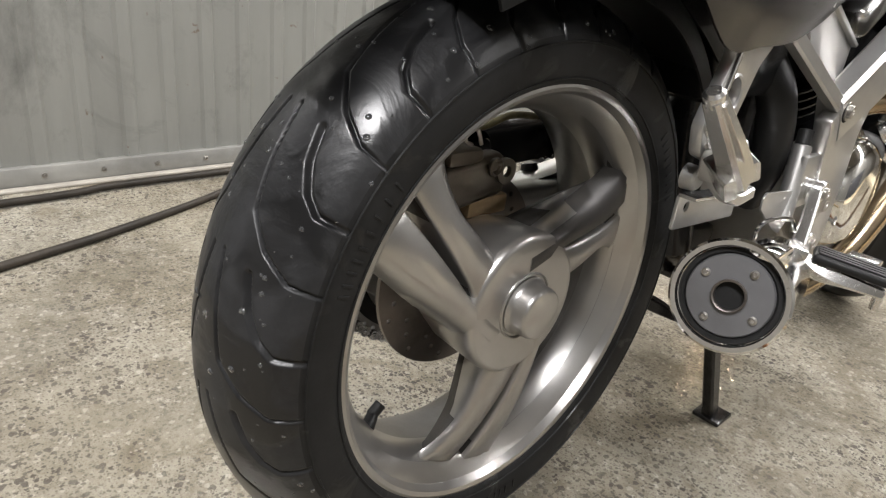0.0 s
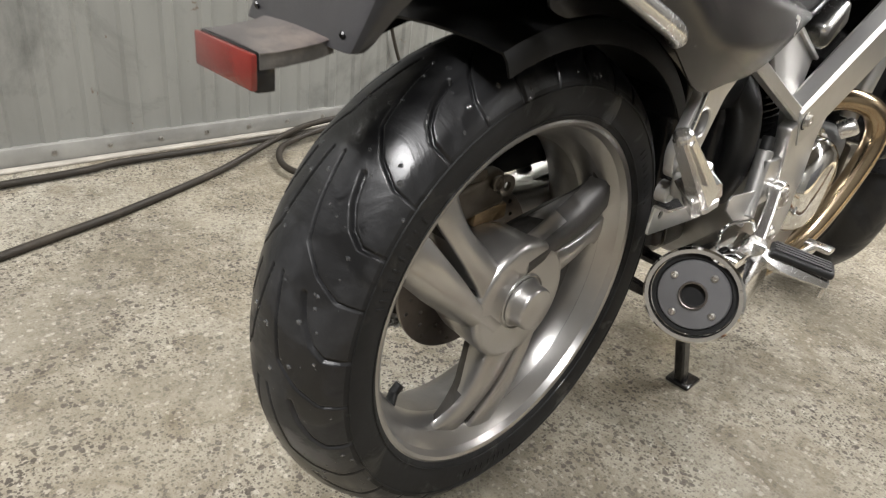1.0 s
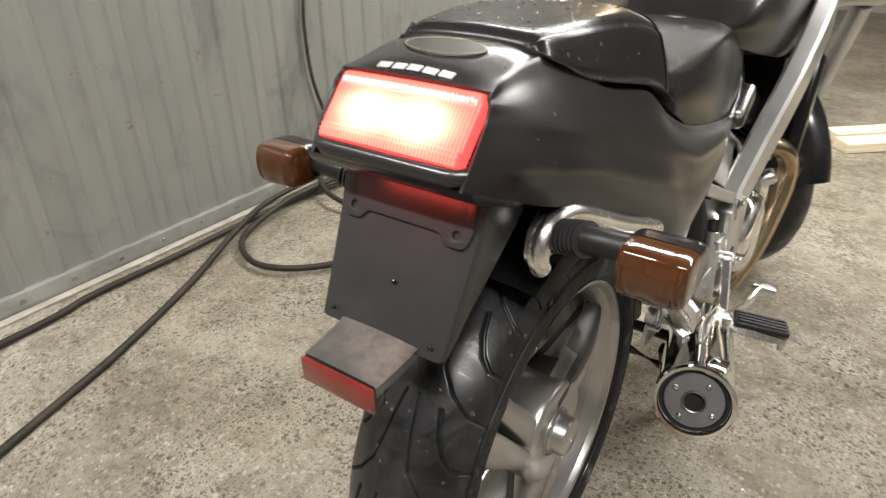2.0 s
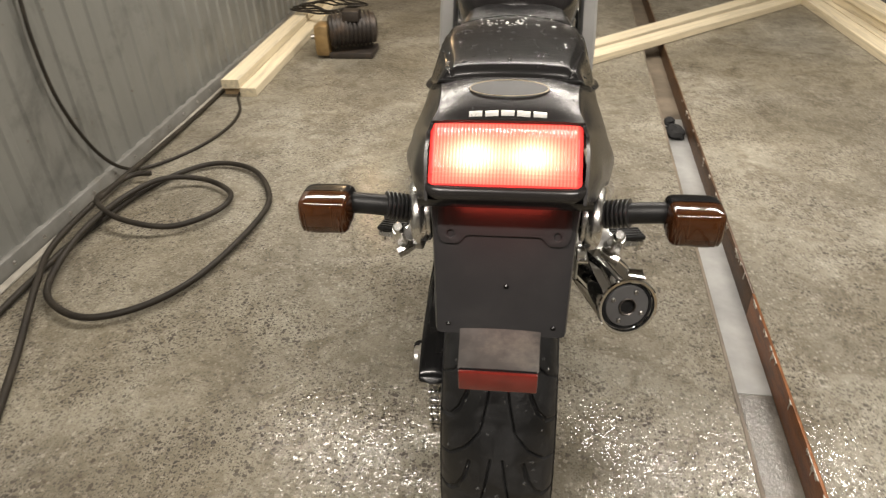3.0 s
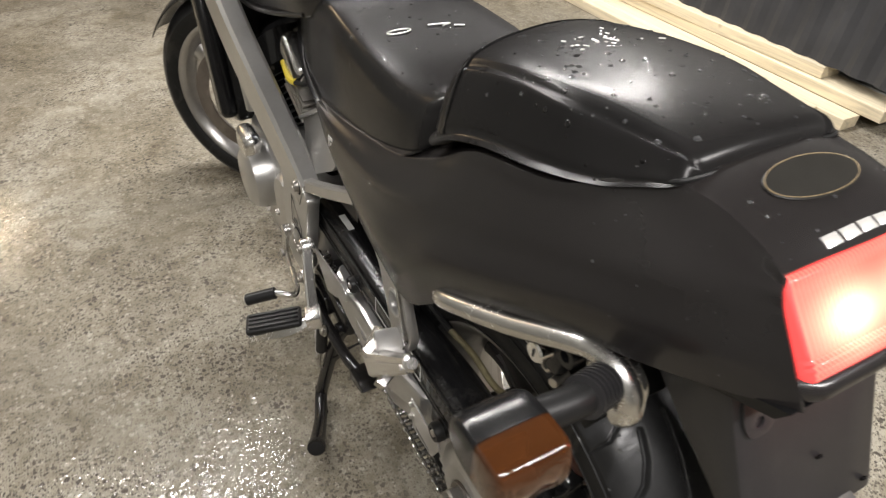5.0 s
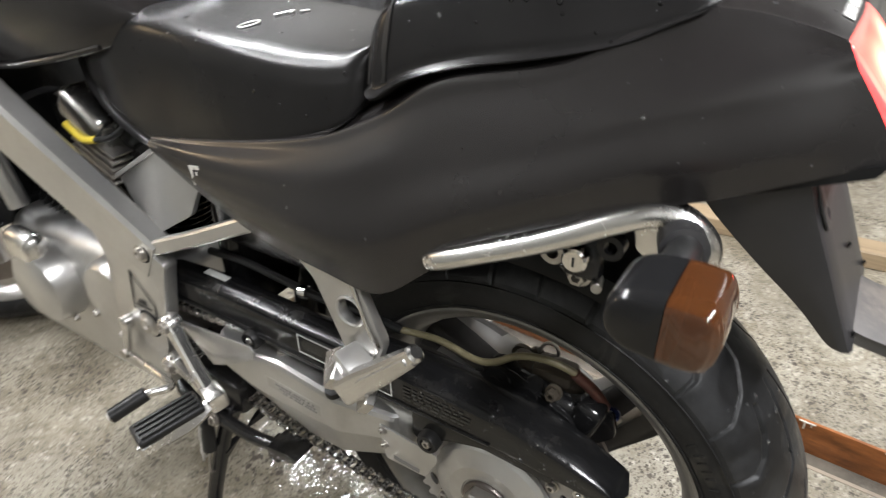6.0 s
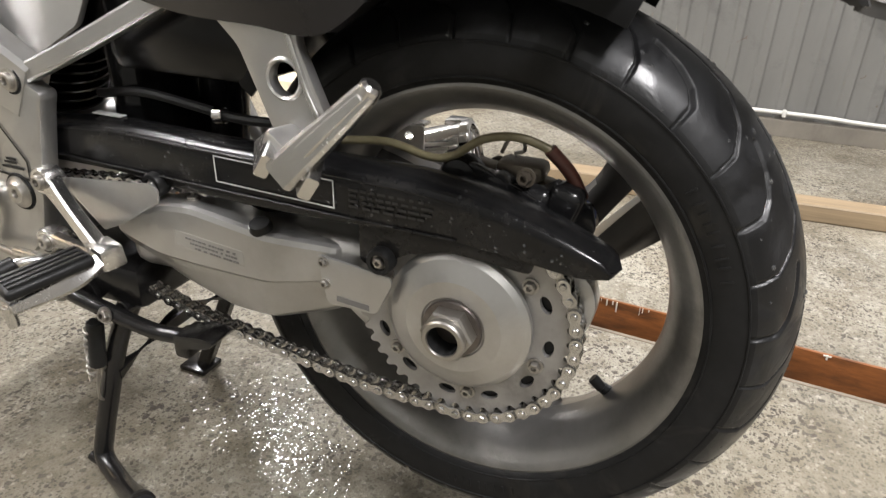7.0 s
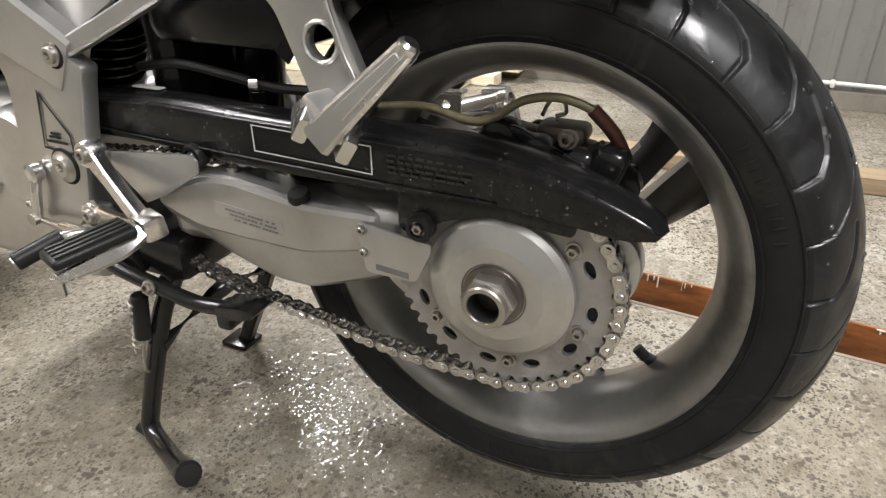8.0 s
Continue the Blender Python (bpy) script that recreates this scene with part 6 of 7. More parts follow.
part("rear_cylinder", cylinder(0.70, 0.48, -24, -1), M_BLACK, engine, "black finned rear cylinder")
part("front_cylinder", cylinder(0.86, 0.46, 42, 1), M_BLACK, engine, "black finned front cylinder")
for k in range(5):
    part("head_fin", boxm((-0.072, 0.662 - 0.004 * k, 0.640 + 0.0115 * k), (0.075, 0.090, 0.0035), 0.001, Euler((RAD(24), 0, 0)).to_quaternion()), M_STEEL, engine)
part("rocker_cover_cap", boxm((-0.085, 0.665, 0.715), (0.052, 0.088, 0.050), 0.012, Euler((RAD(30), 0, 0)).to_quaternion(), 3), M_POLISH, engine)
part("rocker_cover_cap", boxm((0.092, 0.655, 0.700), (0.050, 0.088, 0.048), 0.012, Euler((RAD(30), 0, 0)).to_quaternion(), 3), M_POLISH, engine)
part("spark_lead", tube([(-0.108, 0.700, 0.700), (-0.112, 0.660, 0.686), (-0.110, 0.632, 0.690)], 0.0052, 8, 6), M_YELLOW, engine, "yellow sleeve on a lead")
part("plug_lead", tube([(-0.110, 0.632, 0.690), (-0.10, 0.60, 0.70), (-0.08, 0.57, 0.73), (-0.04, 0.56, 0.76)], 0.0045, 8, 6), M_RUBBER, engine)
part("carburettor", boxm((0.0, 0.78, 0.655), (0.11, 0.13, 0.11), 0.02), M_BLACK, engine)
part("air_duct", tube([(0.06, 0.42, 0.64), (0.095, 0.43, 0.58), (0.10, 0.45, 0.50), (0.075, 0.48, 0.43)], 0.026, 16, 8), M_RUBBER, engine, "black rubber duct")
part("battery_box", boxm((0.0, 0.34, 0.655), (0.19, 0.20, 0.15), 0.02), M_BLACK, engine, "black battery box under the seat")
part("inner_splash_guard", boxm((0.0, 0.435, 0.545), (0.17, 0.05, 0.18), 0.015), M_BLACK, engine)
part("shock_absorber", rod((0.02, 0.40, 0.34), (0.01, 0.36, 0.62), 0.030, 20), M_BLACK, engine)
part("vacuum_pipe", tube([(-0.085, 0.47, 0.55), (-0.09, 0.40, 0.56), (-0.088, 0.33, 0.553), (-0.085, 0.27, 0.545), (-0.08, 0.20, 0.545), (-0.075, 0.15, 0.536)], 0.0055, 8, 8), M_RUBBER, engine)
part("pipe_clip", rod((-0.088, 0.300, 0.546), (-0.087, 0.288, 0.547), 0.009, 12), M_CHROME, engine)
radiator = part("radiator", boxm((0.0, 1.035, 0.60), (0.30, 0.05, 0.30), 0.008, Euler((RAD(-18), 0, 0)).to_quaternion()), M_BLACK, bike, "black radiator")
part("radiator_tank", boxm((0.165, 1.025, 0.60), (0.035, 0.062, 0.27), 0.012, Euler((RAD(-18), 0, 0)).to_quaternion(), 3), M_BLACK, radiator)
part("radiator_tank", boxm((-0.165, 1.025, 0.60), (0.035, 0.062, 0.27), 0.012, Euler((RAD(-18), 0, 0)).to_quaternion(), 3), M_BLACK, radiator)
part("down_tube", rod((-0.135, 0.945, 0.735), (-0.125, 0.90, 0.52), 0.017, 18), M_ALU, spar_l)
part("down_tube", rod((0.135, 0.945, 0.735), (0.125, 0.90, 0.52), 0.017, 18), M_ALU, spar_r)
part("horn", lathe([(0, 0), (0.034, 0.002), (0.040, 0.012), (0.036, 0.026), (0, 0.03)], (0.150, 1.07, 0.455), (0.7, 0.6, 0), 28), M_BLACK, radiator)

# ---- front wheel, fork, mudguard, turned to the lock ----
STEER = Matrix.Translation((0.0, 1.43, 0.0)) @ Matrix.Rotation(RAD(41), 4, "Z")
FR = 0.300


def turned(ob_or_bm):
    if isinstance(ob_or_bm, bmesh.types.BMesh):
        bmesh.ops.transform(ob_or_bm, matrix=STEER, verts=list(ob_or_bm.verts))
    else:
        ob_or_bm.transform(STEER)
    return ob_or_bm


front_wheel = part("front_wheel", turned(lathe(rim_profile(0.048, 0.229), (0, 0, FR), (1, 0, 0), 96, True)), M_RIM, bike, "silver cast front wheel turned to the lock", 30)
FT = [(-0.044, 0.2225), (-0.052, 0.232), (-0.057, 0.248), (-0.055, 0.266), (-0.043, 0.283), (-0.022, 0.2955), (0, 0.300), (0.022, 0.2955), (0.043, 0.283), (0.055, 0.266), (0.057, 0.248), (0.052, 0.232), (0.044, 0.2225)]
part("tyre", turned(tyre_mesh("tyre", FT, None, 120, 0.006, centre=(0, 0, FR))), None, front_wheel, "black front tyre")
for k in range(3):
    c = RAD(30 + 120 * k)
    er, et = Vector((0, math.cos(c), math.sin(c))), Vector((0, -math.sin(c), math.cos(c)))
    rows = []
    for r, w, h in ((0.03, 0.05, 0.03), (0.10, 0.038, 0.022), (0.16, 0.042, 0.020), (0.202, 0.07, 0.024)):
        base = Vector((0, 0, FR)) + er * r
        rows.append([base + et * (w / 2 * a) + Vector((h * b, 0, 0)) for a, b in ((1, 0), (0.7, 0.8), (-0.7, 0.8), (-1, 0), (-0.7, -0.8), (0.7, -0.8))])
    part("spoke", turned(grid_mesh(smooth_rows(rows, 2, 3, True), True, True)), M_RIM, front_wheel)
part("hub", turned(lathe([(0, -0.06), (0.03, -0.06), (0.045, -0.03), (0.045, 0.03), (0.03, 0.06), (0, 0.06)], (0, 0, FR), (1, 0, 0), 36)), M_RIM, front_wheel)
part("brake_disc", turned(plate(circle_yz(0, FR, 0.155, 56), -0.066, -0.061, [circle_yz(0, FR, 0.115, 40)])), M_DISC, front_wheel)
part("front_caliper", turned(boxm((-0.075, -0.135, FR + 0.03), (0.07, 0.06, 0.12), 0.014, None, 3)), M_BRONZE, front_wheel, "front brake caliper")
fork = part("fork_leg", turned(rod((-0.095, 0.0, FR - 0.03), (-0.095, -0.20, 0.80), 0.024, 20)), M_ALU, bike, "silver fork leg")
part("fork_leg", turned(rod((0.095, 0.0, FR - 0.03), (0.095, -0.20, 0.80), 0.024, 20)), M_ALU, fork)
part("fork_yoke", turned(boxm((0, -0.205, 0.82), (0.25, 0.08, 0.035), 0.01)), M_ALU, fork)
rows = []
for k in range(18):
    a = RAD(28 + k * 8.2)
    rows.append([Vector((x, (0.325 - 0.02 * abs(x / 0.07) ** 2.5) * math.cos(a), FR + (0.325 - 0.02 * abs(x / 0.07) ** 2.5) * math.sin(a))) for x in (-0.072, -0.06, -0.03, 0, 0.03, 0.06, 0.072)])
guard = turned(thicken(grid_mesh(rows), 0.003))
part("front_mudguard", guard, M_BLACK, fork, "black front mudguard")

# ---- tank ----
rows = []
for y, hw, zb, zt in ((0.50, 0.085, 0.845, 0.872), (0.56, 0.118, 0.820, 0.925), (0.66, 0.135, 0.795, 0.975), (0.80, 0.145, 0.772, 1.010), (0.95, 0.150, 0.785, 1.020), (1.06, 0.130, 0.83, 1.000), (1.13, 0.07, 0.88, 0.955)):
    zm = zb + 0.45 * (zt - zb)
    rows.append([(0, y, zt), (hw * 0.62, y, zt - 0.012), (hw * 0.94, y, zt - 0.055 * (zt - zb) / 0.2), (hw, y, zm), (hw * 0.93, y, zb + 0.008), (hw * 0.80, y, zb), (0, y, zb - 0.005), (-hw * 0.80, y, zb), (-hw * 0.93, y, zb + 0.008), (-hw, y, zm), (-hw * 0.94, y, zt - 0.055 * (zt - zb) / 0.2), (-hw * 0.62, y, zt - 0.012)])
part("fuel_tank", grid_mesh(smooth_rows(rows, 4, 5, True), True, True), M_BODY, bike, "dark glossy fuel tank", 60)
part("tank_seam", tube([(-0.108, 0.560, 0.826), (-0.130, 0.66, 0.800), (-0.138, 0.80, 0.776), (-0.14, 0.95, 0.79)], 0.004, 8, 6), M_BODY, bike)
bars = part("handlebar", turned(tube([(-0.34, -0.36, 0.99), (-0.22, -0.30, 1.0), (-0.10, -0.22, 0.98), (0.10, -0.22, 0.98), (0.22, -0.30, 1.0), (0.34, -0.36, 0.99)], 0.011, 12, 8)), M_BLACK, fork, "black handlebar")

# ---- tail cowl ----
TAIL = [
    [(0.088, 0.490, 0.728), (0.114, 0.492, 0.726), (0.122, 0.492, 0.720), (0.124, 0.489, 0.714), (0.119, 0.486, 0.706)],
    [(0.080, 0.400, 0.752), (0.122, 0.400, 0.744), (0.137, 0.400, 0.727), (0.142, 0.395, 0.703), (0.135, 0.390, 0.682)],
    [(0.070, 0.300, 0.776), (0.124, 0.300, 0.765), (0.145, 0.300, 0.738), (0.154, 0.295, 0.695), (0.146, 0.290, 0.660)],
    [(0.060, 0.200, 0.806), (0.127, 0.200, 0.792), (0.148, 0.200, 0.755), (0.164, 0.192, 0.700), (0.156, 0.186, 0.655)],
    [(0.040, 0.130, 0.838), (0.121, 0.130, 0.824), (0.142, 0.128, 0.783), (0.164, 0.120, 0.712), (0.156, 0.114, 0.654)],
    [(0.000, 0.060, 0.885), (0.116, 0.065, 0.864), (0.134, 0.062, 0.808), (0.157, 0.056, 0.752), (0.146, 0.046, 0.706)],
    [(0.000, -0.040, 0.921), (0.107, -0.040, 0.891), (0.123, -0.042, 0.844), (0.140, -0.046, 0.800), (0.130, -0.050, 0.764)],
    [(0.000, -0.100, 0.9425), (0.0850, -0.105, 0.9310), (0.114, -0.108, 0.869), (0.127, -0.114, 0.832), (0.118, -0.120, 0.797)],
    [(0.000, -0.150, 0.9465), (0.0770, -0.150, 0.9365), (0.105, -0.155, 0.886), (0.114, -0.164, 0.846), (0.108, -0.170, 0.816)],
    [(0.000, -0.195, 0.9385), (0.0755, -0.192, 0.9310), (0.0935, -0.198, 0.902), (0.103, -0.210, 0.864), (0.099, -0.216, 0.837)],
    [(0.000, -0.2185, 0.9295), (0.0800, -0.2160, 0.9265), (0.0845, -0.226, 0.911), (0.0855, -0.246, 0.885), (0.0840, -0.264, 0.8575)],
]


def tail_cowl():
    rows = []
    for st in TAIL:
        right = [Vector(p) for p in st]
        top = Vector((st[0][0] * 0.42 + st[1][0] * 0.58, (st[0][1] + st[1][1]) / 2, st[0][2] * 0.84 + st[1][2] * 0.16))
        ridge = Vector((st[1][0] * 0.94, st[1][1], st[0][2] * 0.19 + st[1][2] * 0.81))
        rear = min(1.0, max(0.0, (st[0][1] + 0.205) / 0.09))
        turn = right[1].lerp(right[2], 0.30 - 0.05 * rear)
        sharp = rear * min(1.0, max(0.0, (0.32 - st[0][1]) / 0.26))
        crease = right[2] + Vector((0.0025, 0, 0.0015)) * sharp
        bow = Vector((0.0012, 0, 0.0008)) * (1 - sharp)
        right = [right[0], top, ridge, right[1], turn, right[1].lerp(crease, 0.66) + bow, crease, crease.lerp(right[3], 0.32) + bow * 0.6] + right[3:]
        left = [Vector((-p.x, p.y, p.z)) for p in reversed(right)]
        if right[0].x < 1e-6:
            left = left[:-1]
        else:
            right[0].x = 1e-4
            left = left[:-1]
        rows.append(left + right)
    V = smooth_rows(rows, 7, 8)
    bm = grid_mesh(V)
    thicken(bm, 0.0035)
    return bm


tail = part("tail_cowl", tail_cowl(), M_BODY, bike, "dark grey painted tail cowl, wet", 89)
# rolled lower lip under the lamp and the underside
lip_rows = []
for k in range(25):
    x = -0.0850 + 0.170 * k / 24
    c = 0.016 * max(0.0, (abs(x) - 0.066) / 0.0235) ** 2
    lip_rows.append([(x, y + c, z) for y, z in ((-0.250, 0.8740), (-0.2600, 0.8735), (-0.2650, 0.8700), (-0.2660, 0.8640), (-0.2630, 0.8585), (-0.2560, 0.8555), (-0.240, 0.8560))])
part("rear_lip", grid_mesh(smooth_rows(lip_rows, 3, 1), False), M_BODY, tail)
part("cowl_underside", plate([(-0.262, 0.858), (-0.10, 0.792), (0.06, 0.735), (0.06, 0.725), (-0.10, 0.780), (-0.255, 0.846)], -0.092, 0.092), M_BLACK, tail)
# decals
badge_bm = lathe([(0, 0.0), (0.48, 0.0), (0.50, -0.03)], (0, 0, 0), (0, 0, 1), 48)
bmesh.ops.transform(badge_bm, matrix=Matrix.LocRotScale((0.0, -0.166, 0.9452), Euler((RAD(9), 0, 0)), (0.088, 0.038, 0.03)), verts=list(badge_bm.verts))
badge = part("badge", badge_bm, M_BADGE, tail, "dark oval badge with a gold rim", 0)
part("badge_rim", tube([(0.0425 * math.cos(k * math.pi / 12), -0.166 + 0.0178 * math.sin(k * math.pi / 12), 0.9457 + 0.0178 * math.sin(k * math.pi / 12) * 0.14 - 0.0006 * math.cos(k * math.pi / 12) ** 2) for k in range(24)], 0.0004, 6, 3, True), M_BRONZE_DECAL, badge)
for x in (-0.0335, -0.0165, 0.0, 0.0165, 0.0335):
    part("brand_bar", boxm((x, -0.2105, 0.9345 - 0.040 * abs(x)), (0.0138, 0.0082, 0.0010), 0.0003, Euler((RAD(21), RAD(-4 if x > 0.01 else 4 if x < -0.01 else 0) * -1, 0)).to_quaternion()), M_SILVERPRINT, tail, "plain silver bar")
for s in (-1, 1):
    bm = bmesh.new()
    add_box(bm, (s * 0.1415, 0.385, 0.7205), (0.0012, 0.020, 0.005), 0.0003, Euler((RAD(-12), 0, s * 0.1)).to_quaternion())
    add_box(bm, (s * 0.1425, 0.388, 0.7085), (0.0012, 0.004, 0.020), 0.0003, Euler((RAD(-8), 0, s * 0.1)).to_quaternion())
    add_box(bm, (s * 0.1428, 0.379, 0.7085), (0.0012, 0.003, 0.016), 0.0003, Euler((RAD(-8), 0, s * 0.1)).to_quaternion())
    part("side_mark", bm, M_SILVERPRINT, tail, "small plain silver mark")

# ---- tail lamp ----
LC = Vector((-0.001, -0.2375, 0.9000))
LV = Vector((0, -0.043, -0.048)).normalized()
LN = Vector((0, -0.745, 0.667)).normalized()
LU = Vector((1, 0, 0))


def lamp_glow():
    m = bpy.data.materials.new("lit_red_lens")
    m.use_nodes = True
    nt = m.node_tree
    L = nt.links
    b = nt.nodes["Principled BSDF"]
    b.inputs["Base Color"].default_value = (0.55, 0.02, 0.015, 1)
    b.inputs["Roughness"].default_value = 0.12
    b.inputs["Coat Weight"].default_value = 0.5
    tc = node(nt, "ShaderNodeTexCoord")
    total = None
    for cx in (-0.033, 0.029):
        c = LC + LU * cx + LV * 0.003
        d = node(nt, "ShaderNodeVectorMath")
        d.operation = "SUBTRACT"
        d.inputs[1].default_value = c
        L.new(tc.outputs["Object"], d.inputs[0])
        sc = node(nt, "ShaderNodeVectorMath")
        sc.operation = "MULTIPLY"
        sc.inputs[1].default_value = (1 / 0.036, 1 / 0.024, 1 / 0.024)
        L.new(d.outputs["Vector"], sc.inputs[0])
        ln = node(nt, "ShaderNodeVectorMath")
        ln.operation = "LENGTH"
        L.new(sc.outputs["Vector"], ln.inputs[0])
        sq = node(nt, "ShaderNodeMath")
        sq.operation = "POWER"
        sq.inputs[1].default_value = 2.0
        L.new(ln.outputs["Value"], sq.inputs[0])
        ng = node(nt, "ShaderNodeMath")
        ng.operation = "MULTIPLY"
        ng.inputs[1].default_value = -1.6
        L.new(sq.outputs[0], ng.inputs[0])
        ex = node(nt, "ShaderNodeMath")
        ex.operation = "EXPONENT"
        L.new(ng.outputs[0], ex.inputs[0])
        if total is None:
            total = ex.outputs[0]
        else:
            ad = node(nt, "ShaderNodeMath")
            ad.operation = "ADD"
            L.new(total, ad.inputs[0])
            L.new(ex.outputs[0], ad.inputs[1])
            total = ad.outputs[0]
    col = ramp(nt, total, [(0.0, (1.0, 0.22, 0.165)), (0.25, (1.0, 0.34, 0.23)), (0.6, (1.0, 0.50, 0.32)), (1.0, (1.0, 0.78, 0.56))])
    st = node(nt, "ShaderNodeMapRange")
    st.inputs["To Min"].default_value = 1.15
    st.inputs["To Max"].default_value = 3.2
    L.new(total, st.inputs["Value"])
    L.new(col, b.inputs["Emission Color"])
    xyz = node(nt, "ShaderNodeSeparateXYZ")
    L.new(tc.outputs["Object"], xyz.inputs["Vector"])
    chain_of = [("MULTIPLY", 44 * math.pi / 0.0785), ("COSINE", 0.0), ("MULTIPLY", 0.26), ("ADD", 0.84)]
    value = xyz.outputs["X"]
    for op, c in chain_of:
        x = node(nt, "ShaderNodeMath")
        x.operation = op
        x.inputs[1].default_value = c
        L.new(value, x.inputs[0])
        value = x.outputs[0]
    x = node(nt, "ShaderNodeMath")
    x.operation = "MULTIPLY"
    L.new(value, x.inputs[0])
    L.new(st.outputs["Result"], x.inputs[1])
    L.new(x.outputs[0], b.inputs["Emission Strength"])
    return m


def lamp_lens():
    """The ribbed lens, wrapped round the corners."""
    nu, rows = 176, []
    hw, hh = 0.0800, 0.0345
    for j in range(33):
        v = -1 + 2 * j / 32
        row = []
        for i in range(nu + 1):
            u = -1 + 2 * i / nu
            edge = max(0, (abs(u) - 0.90) / 0.10)
            edge_v = max(0, (abs(v) - 0.82) / 0.18)
            rib = 0.0013 * math.cos(u * math.pi * 44) * (1 - edge) * min(1.0, max(0.0, (v + 0.80) / 0.25)) * (1 if v < 0.55 else 0) + (0.0010 * math.cos(v * math.pi * 16) if 0.55 <= v < 0.85 else 0)
            depth = 0.004 * (1 - u * u * 0.6) - 0.009 * edge ** 2 - 0.006 * edge_v ** 2 + rib
            row.append(LC + LU * (hw * u) + LV * (hh * v) + LN * depth)
        rows.append(row)
    bm = thicken(grid_mesh(rows), 0.0025)
    for f in bm.faces:
        d = f.calc_center_median() - LC
        if abs(d.dot(LU)) > 0.0745 or abs(d.dot(LV)) > 0.0315:
            f.material_index = 1
    return bm


lamp = part("tail_lamp", lamp_lens(), [lamp_glow(), M_LENS_EDGE], bike, "lit red ribbed tail lamp", 50)
bm = bmesh.new()
for v in (-0.0355, 0.0355):
    add_tube(bm, [LC + LU * x + LV * v - LN * (0.003 + 0.006 * max(0, abs(x) - 0.070) / 0.012) for x in (-0.079, -0.070, 0, 0.070, 0.079)], 0.0012, 8, 6)
part("lamp_gasket", bm, M_RUBBER, lamp)
part("lamp_body", boxm(LC - LN * 0.032, (0.150, 0.060, 0.030), 0.006, LN.to_track_quat("Z", "Y")), M_BLACK, lamp)

# added red lamp under the lip, standing in for the tail lamp's spill
lens_spill_data = bpy.data.lights.new("lens_spill_light", "AREA")
lens_spill_data.shape, lens_spill_data.size, lens_spill_data.size_y = "RECTANGLE", 0.11, 0.012
lens_spill_data.energy, lens_spill_data.color = 0.045, (1.0, 0.09, 0.06)
lens_spill_light = new("lens_spill_light", lens_spill_data)
lens_spill_light.matrix_world = look((0, -0.262, 0.8465), (0, -0.229, 0.812))
# ---- number plate holder / rear fender ----
def fender_tail():
    """A tapering box: rear face, two cheeks, rounded corners, open in front."""
    rows = []
    for z, yb, hw, yf in ((0.868, -0.205, 0.088, -0.118), (0.840, -0.218, 0.086, -0.128), (0.800, -0.2335, 0.082, -0.151), (0.760, -0.252, 0.079, -0.193), (0.725, -0.268, 0.077, -0.236), (0.700, -0.280, 0.0755, -0.261), (0.694, -0.283, 0.0745, -0.269)):
        rows.append([(-hw + 0.002, yf, z), (-hw, (yf + yb) / 2, z), (-hw, yb + 0.007, z), (-hw + 0.002, yb + 0.002, z), (-hw + 0.007, yb, z), (-hw * 0.5, yb, z), (0, yb, z), (hw * 0.5, yb, z), (hw - 0.007, yb, z), (hw - 0.002, yb + 0.002, z), (hw, yb + 0.007, z), (hw, (yf + yb) / 2, z), (hw - 0.002, yf, z)])
    cols = [spline([r[k] for r in rows], 4) for k in range(13)]
    return thicken(grid_mesh([[c[i] for c in cols] for i in range(len(cols[0]))]), 0.003)


fend = part("rear_fender", fender_tail(), M_PLASTIC, bike, "grey plastic rear fender and plate carrier", 35)
rows = []
for y, z, hw in ((-0.276, 0.7005, 0.0455), (-0.290, 0.6965, 0.0448), (-0.305, 0.694, 0.0442), (-0.320, 0.692, 0.0436), (-0.3365, 0.691, 0.0432)):
    rows.append([(-hw, y, z - 0.012), (-hw, y, z - 0.002), (-hw + 0.003, y, z), (0, y, z + 0.001), (hw - 0.003, y, z), (hw, y, z - 0.002), (hw, y, z - 0.012)])
part("fender_flap", thicken(grid_mesh(smooth_rows(rows, 2, 3)), 0.003), M_FLAP, fend, "dusty grey plastic flap")
part("reflector_housing", boxm((0, -0.331, 0.6765), (0.085, 0.016, 0.029), 0.002), M_BLACK, fend)
part("reflector", boxm((0, -0.3405, 0.6770), (0.086, 0.005, 0.0260), 0.0012), M_RED, fend, "red plastic reflector")
tilt = math.atan2(0.047, 0.105)
panel = rounded([(-0.074, 0.036), (-0.076, -0.016), (-0.070, -0.030), (-0.050, -0.030), (-0.043, -0.020), (0.043, -0.020), (0.050, -0.030), (0.070, -0.030), (0.076, -0.016), (0.074, 0.036)], 0.008)
bm = plate(panel, 0.0, 0.0026, [[(x + 0.0045 * math.cos(k * math.pi / 6), -0.0185 + 0.0045 * math.sin(k * math.pi / 6)) for k in range(12)] for x in (-0.0600, 0.0600)], 0.0012)
# plate() lies in (y, z): turn it to face the rear along the fender's slope
bmesh.ops.transform(bm, matrix=Matrix.Translation((0, -0.2268, 0.8165)) @ Matrix.Rotation(-tilt, 4, "X") @ Matrix(((0, 1, 0, 0), (-1, 0, 0, 0), (0, 0, 1, 0), (0, 0, 0, 1))), verts=list(bm.verts))
part("plate_backing", bm, M_PLASTIC, fend, "raised plate carrier panel with two screw tabs")
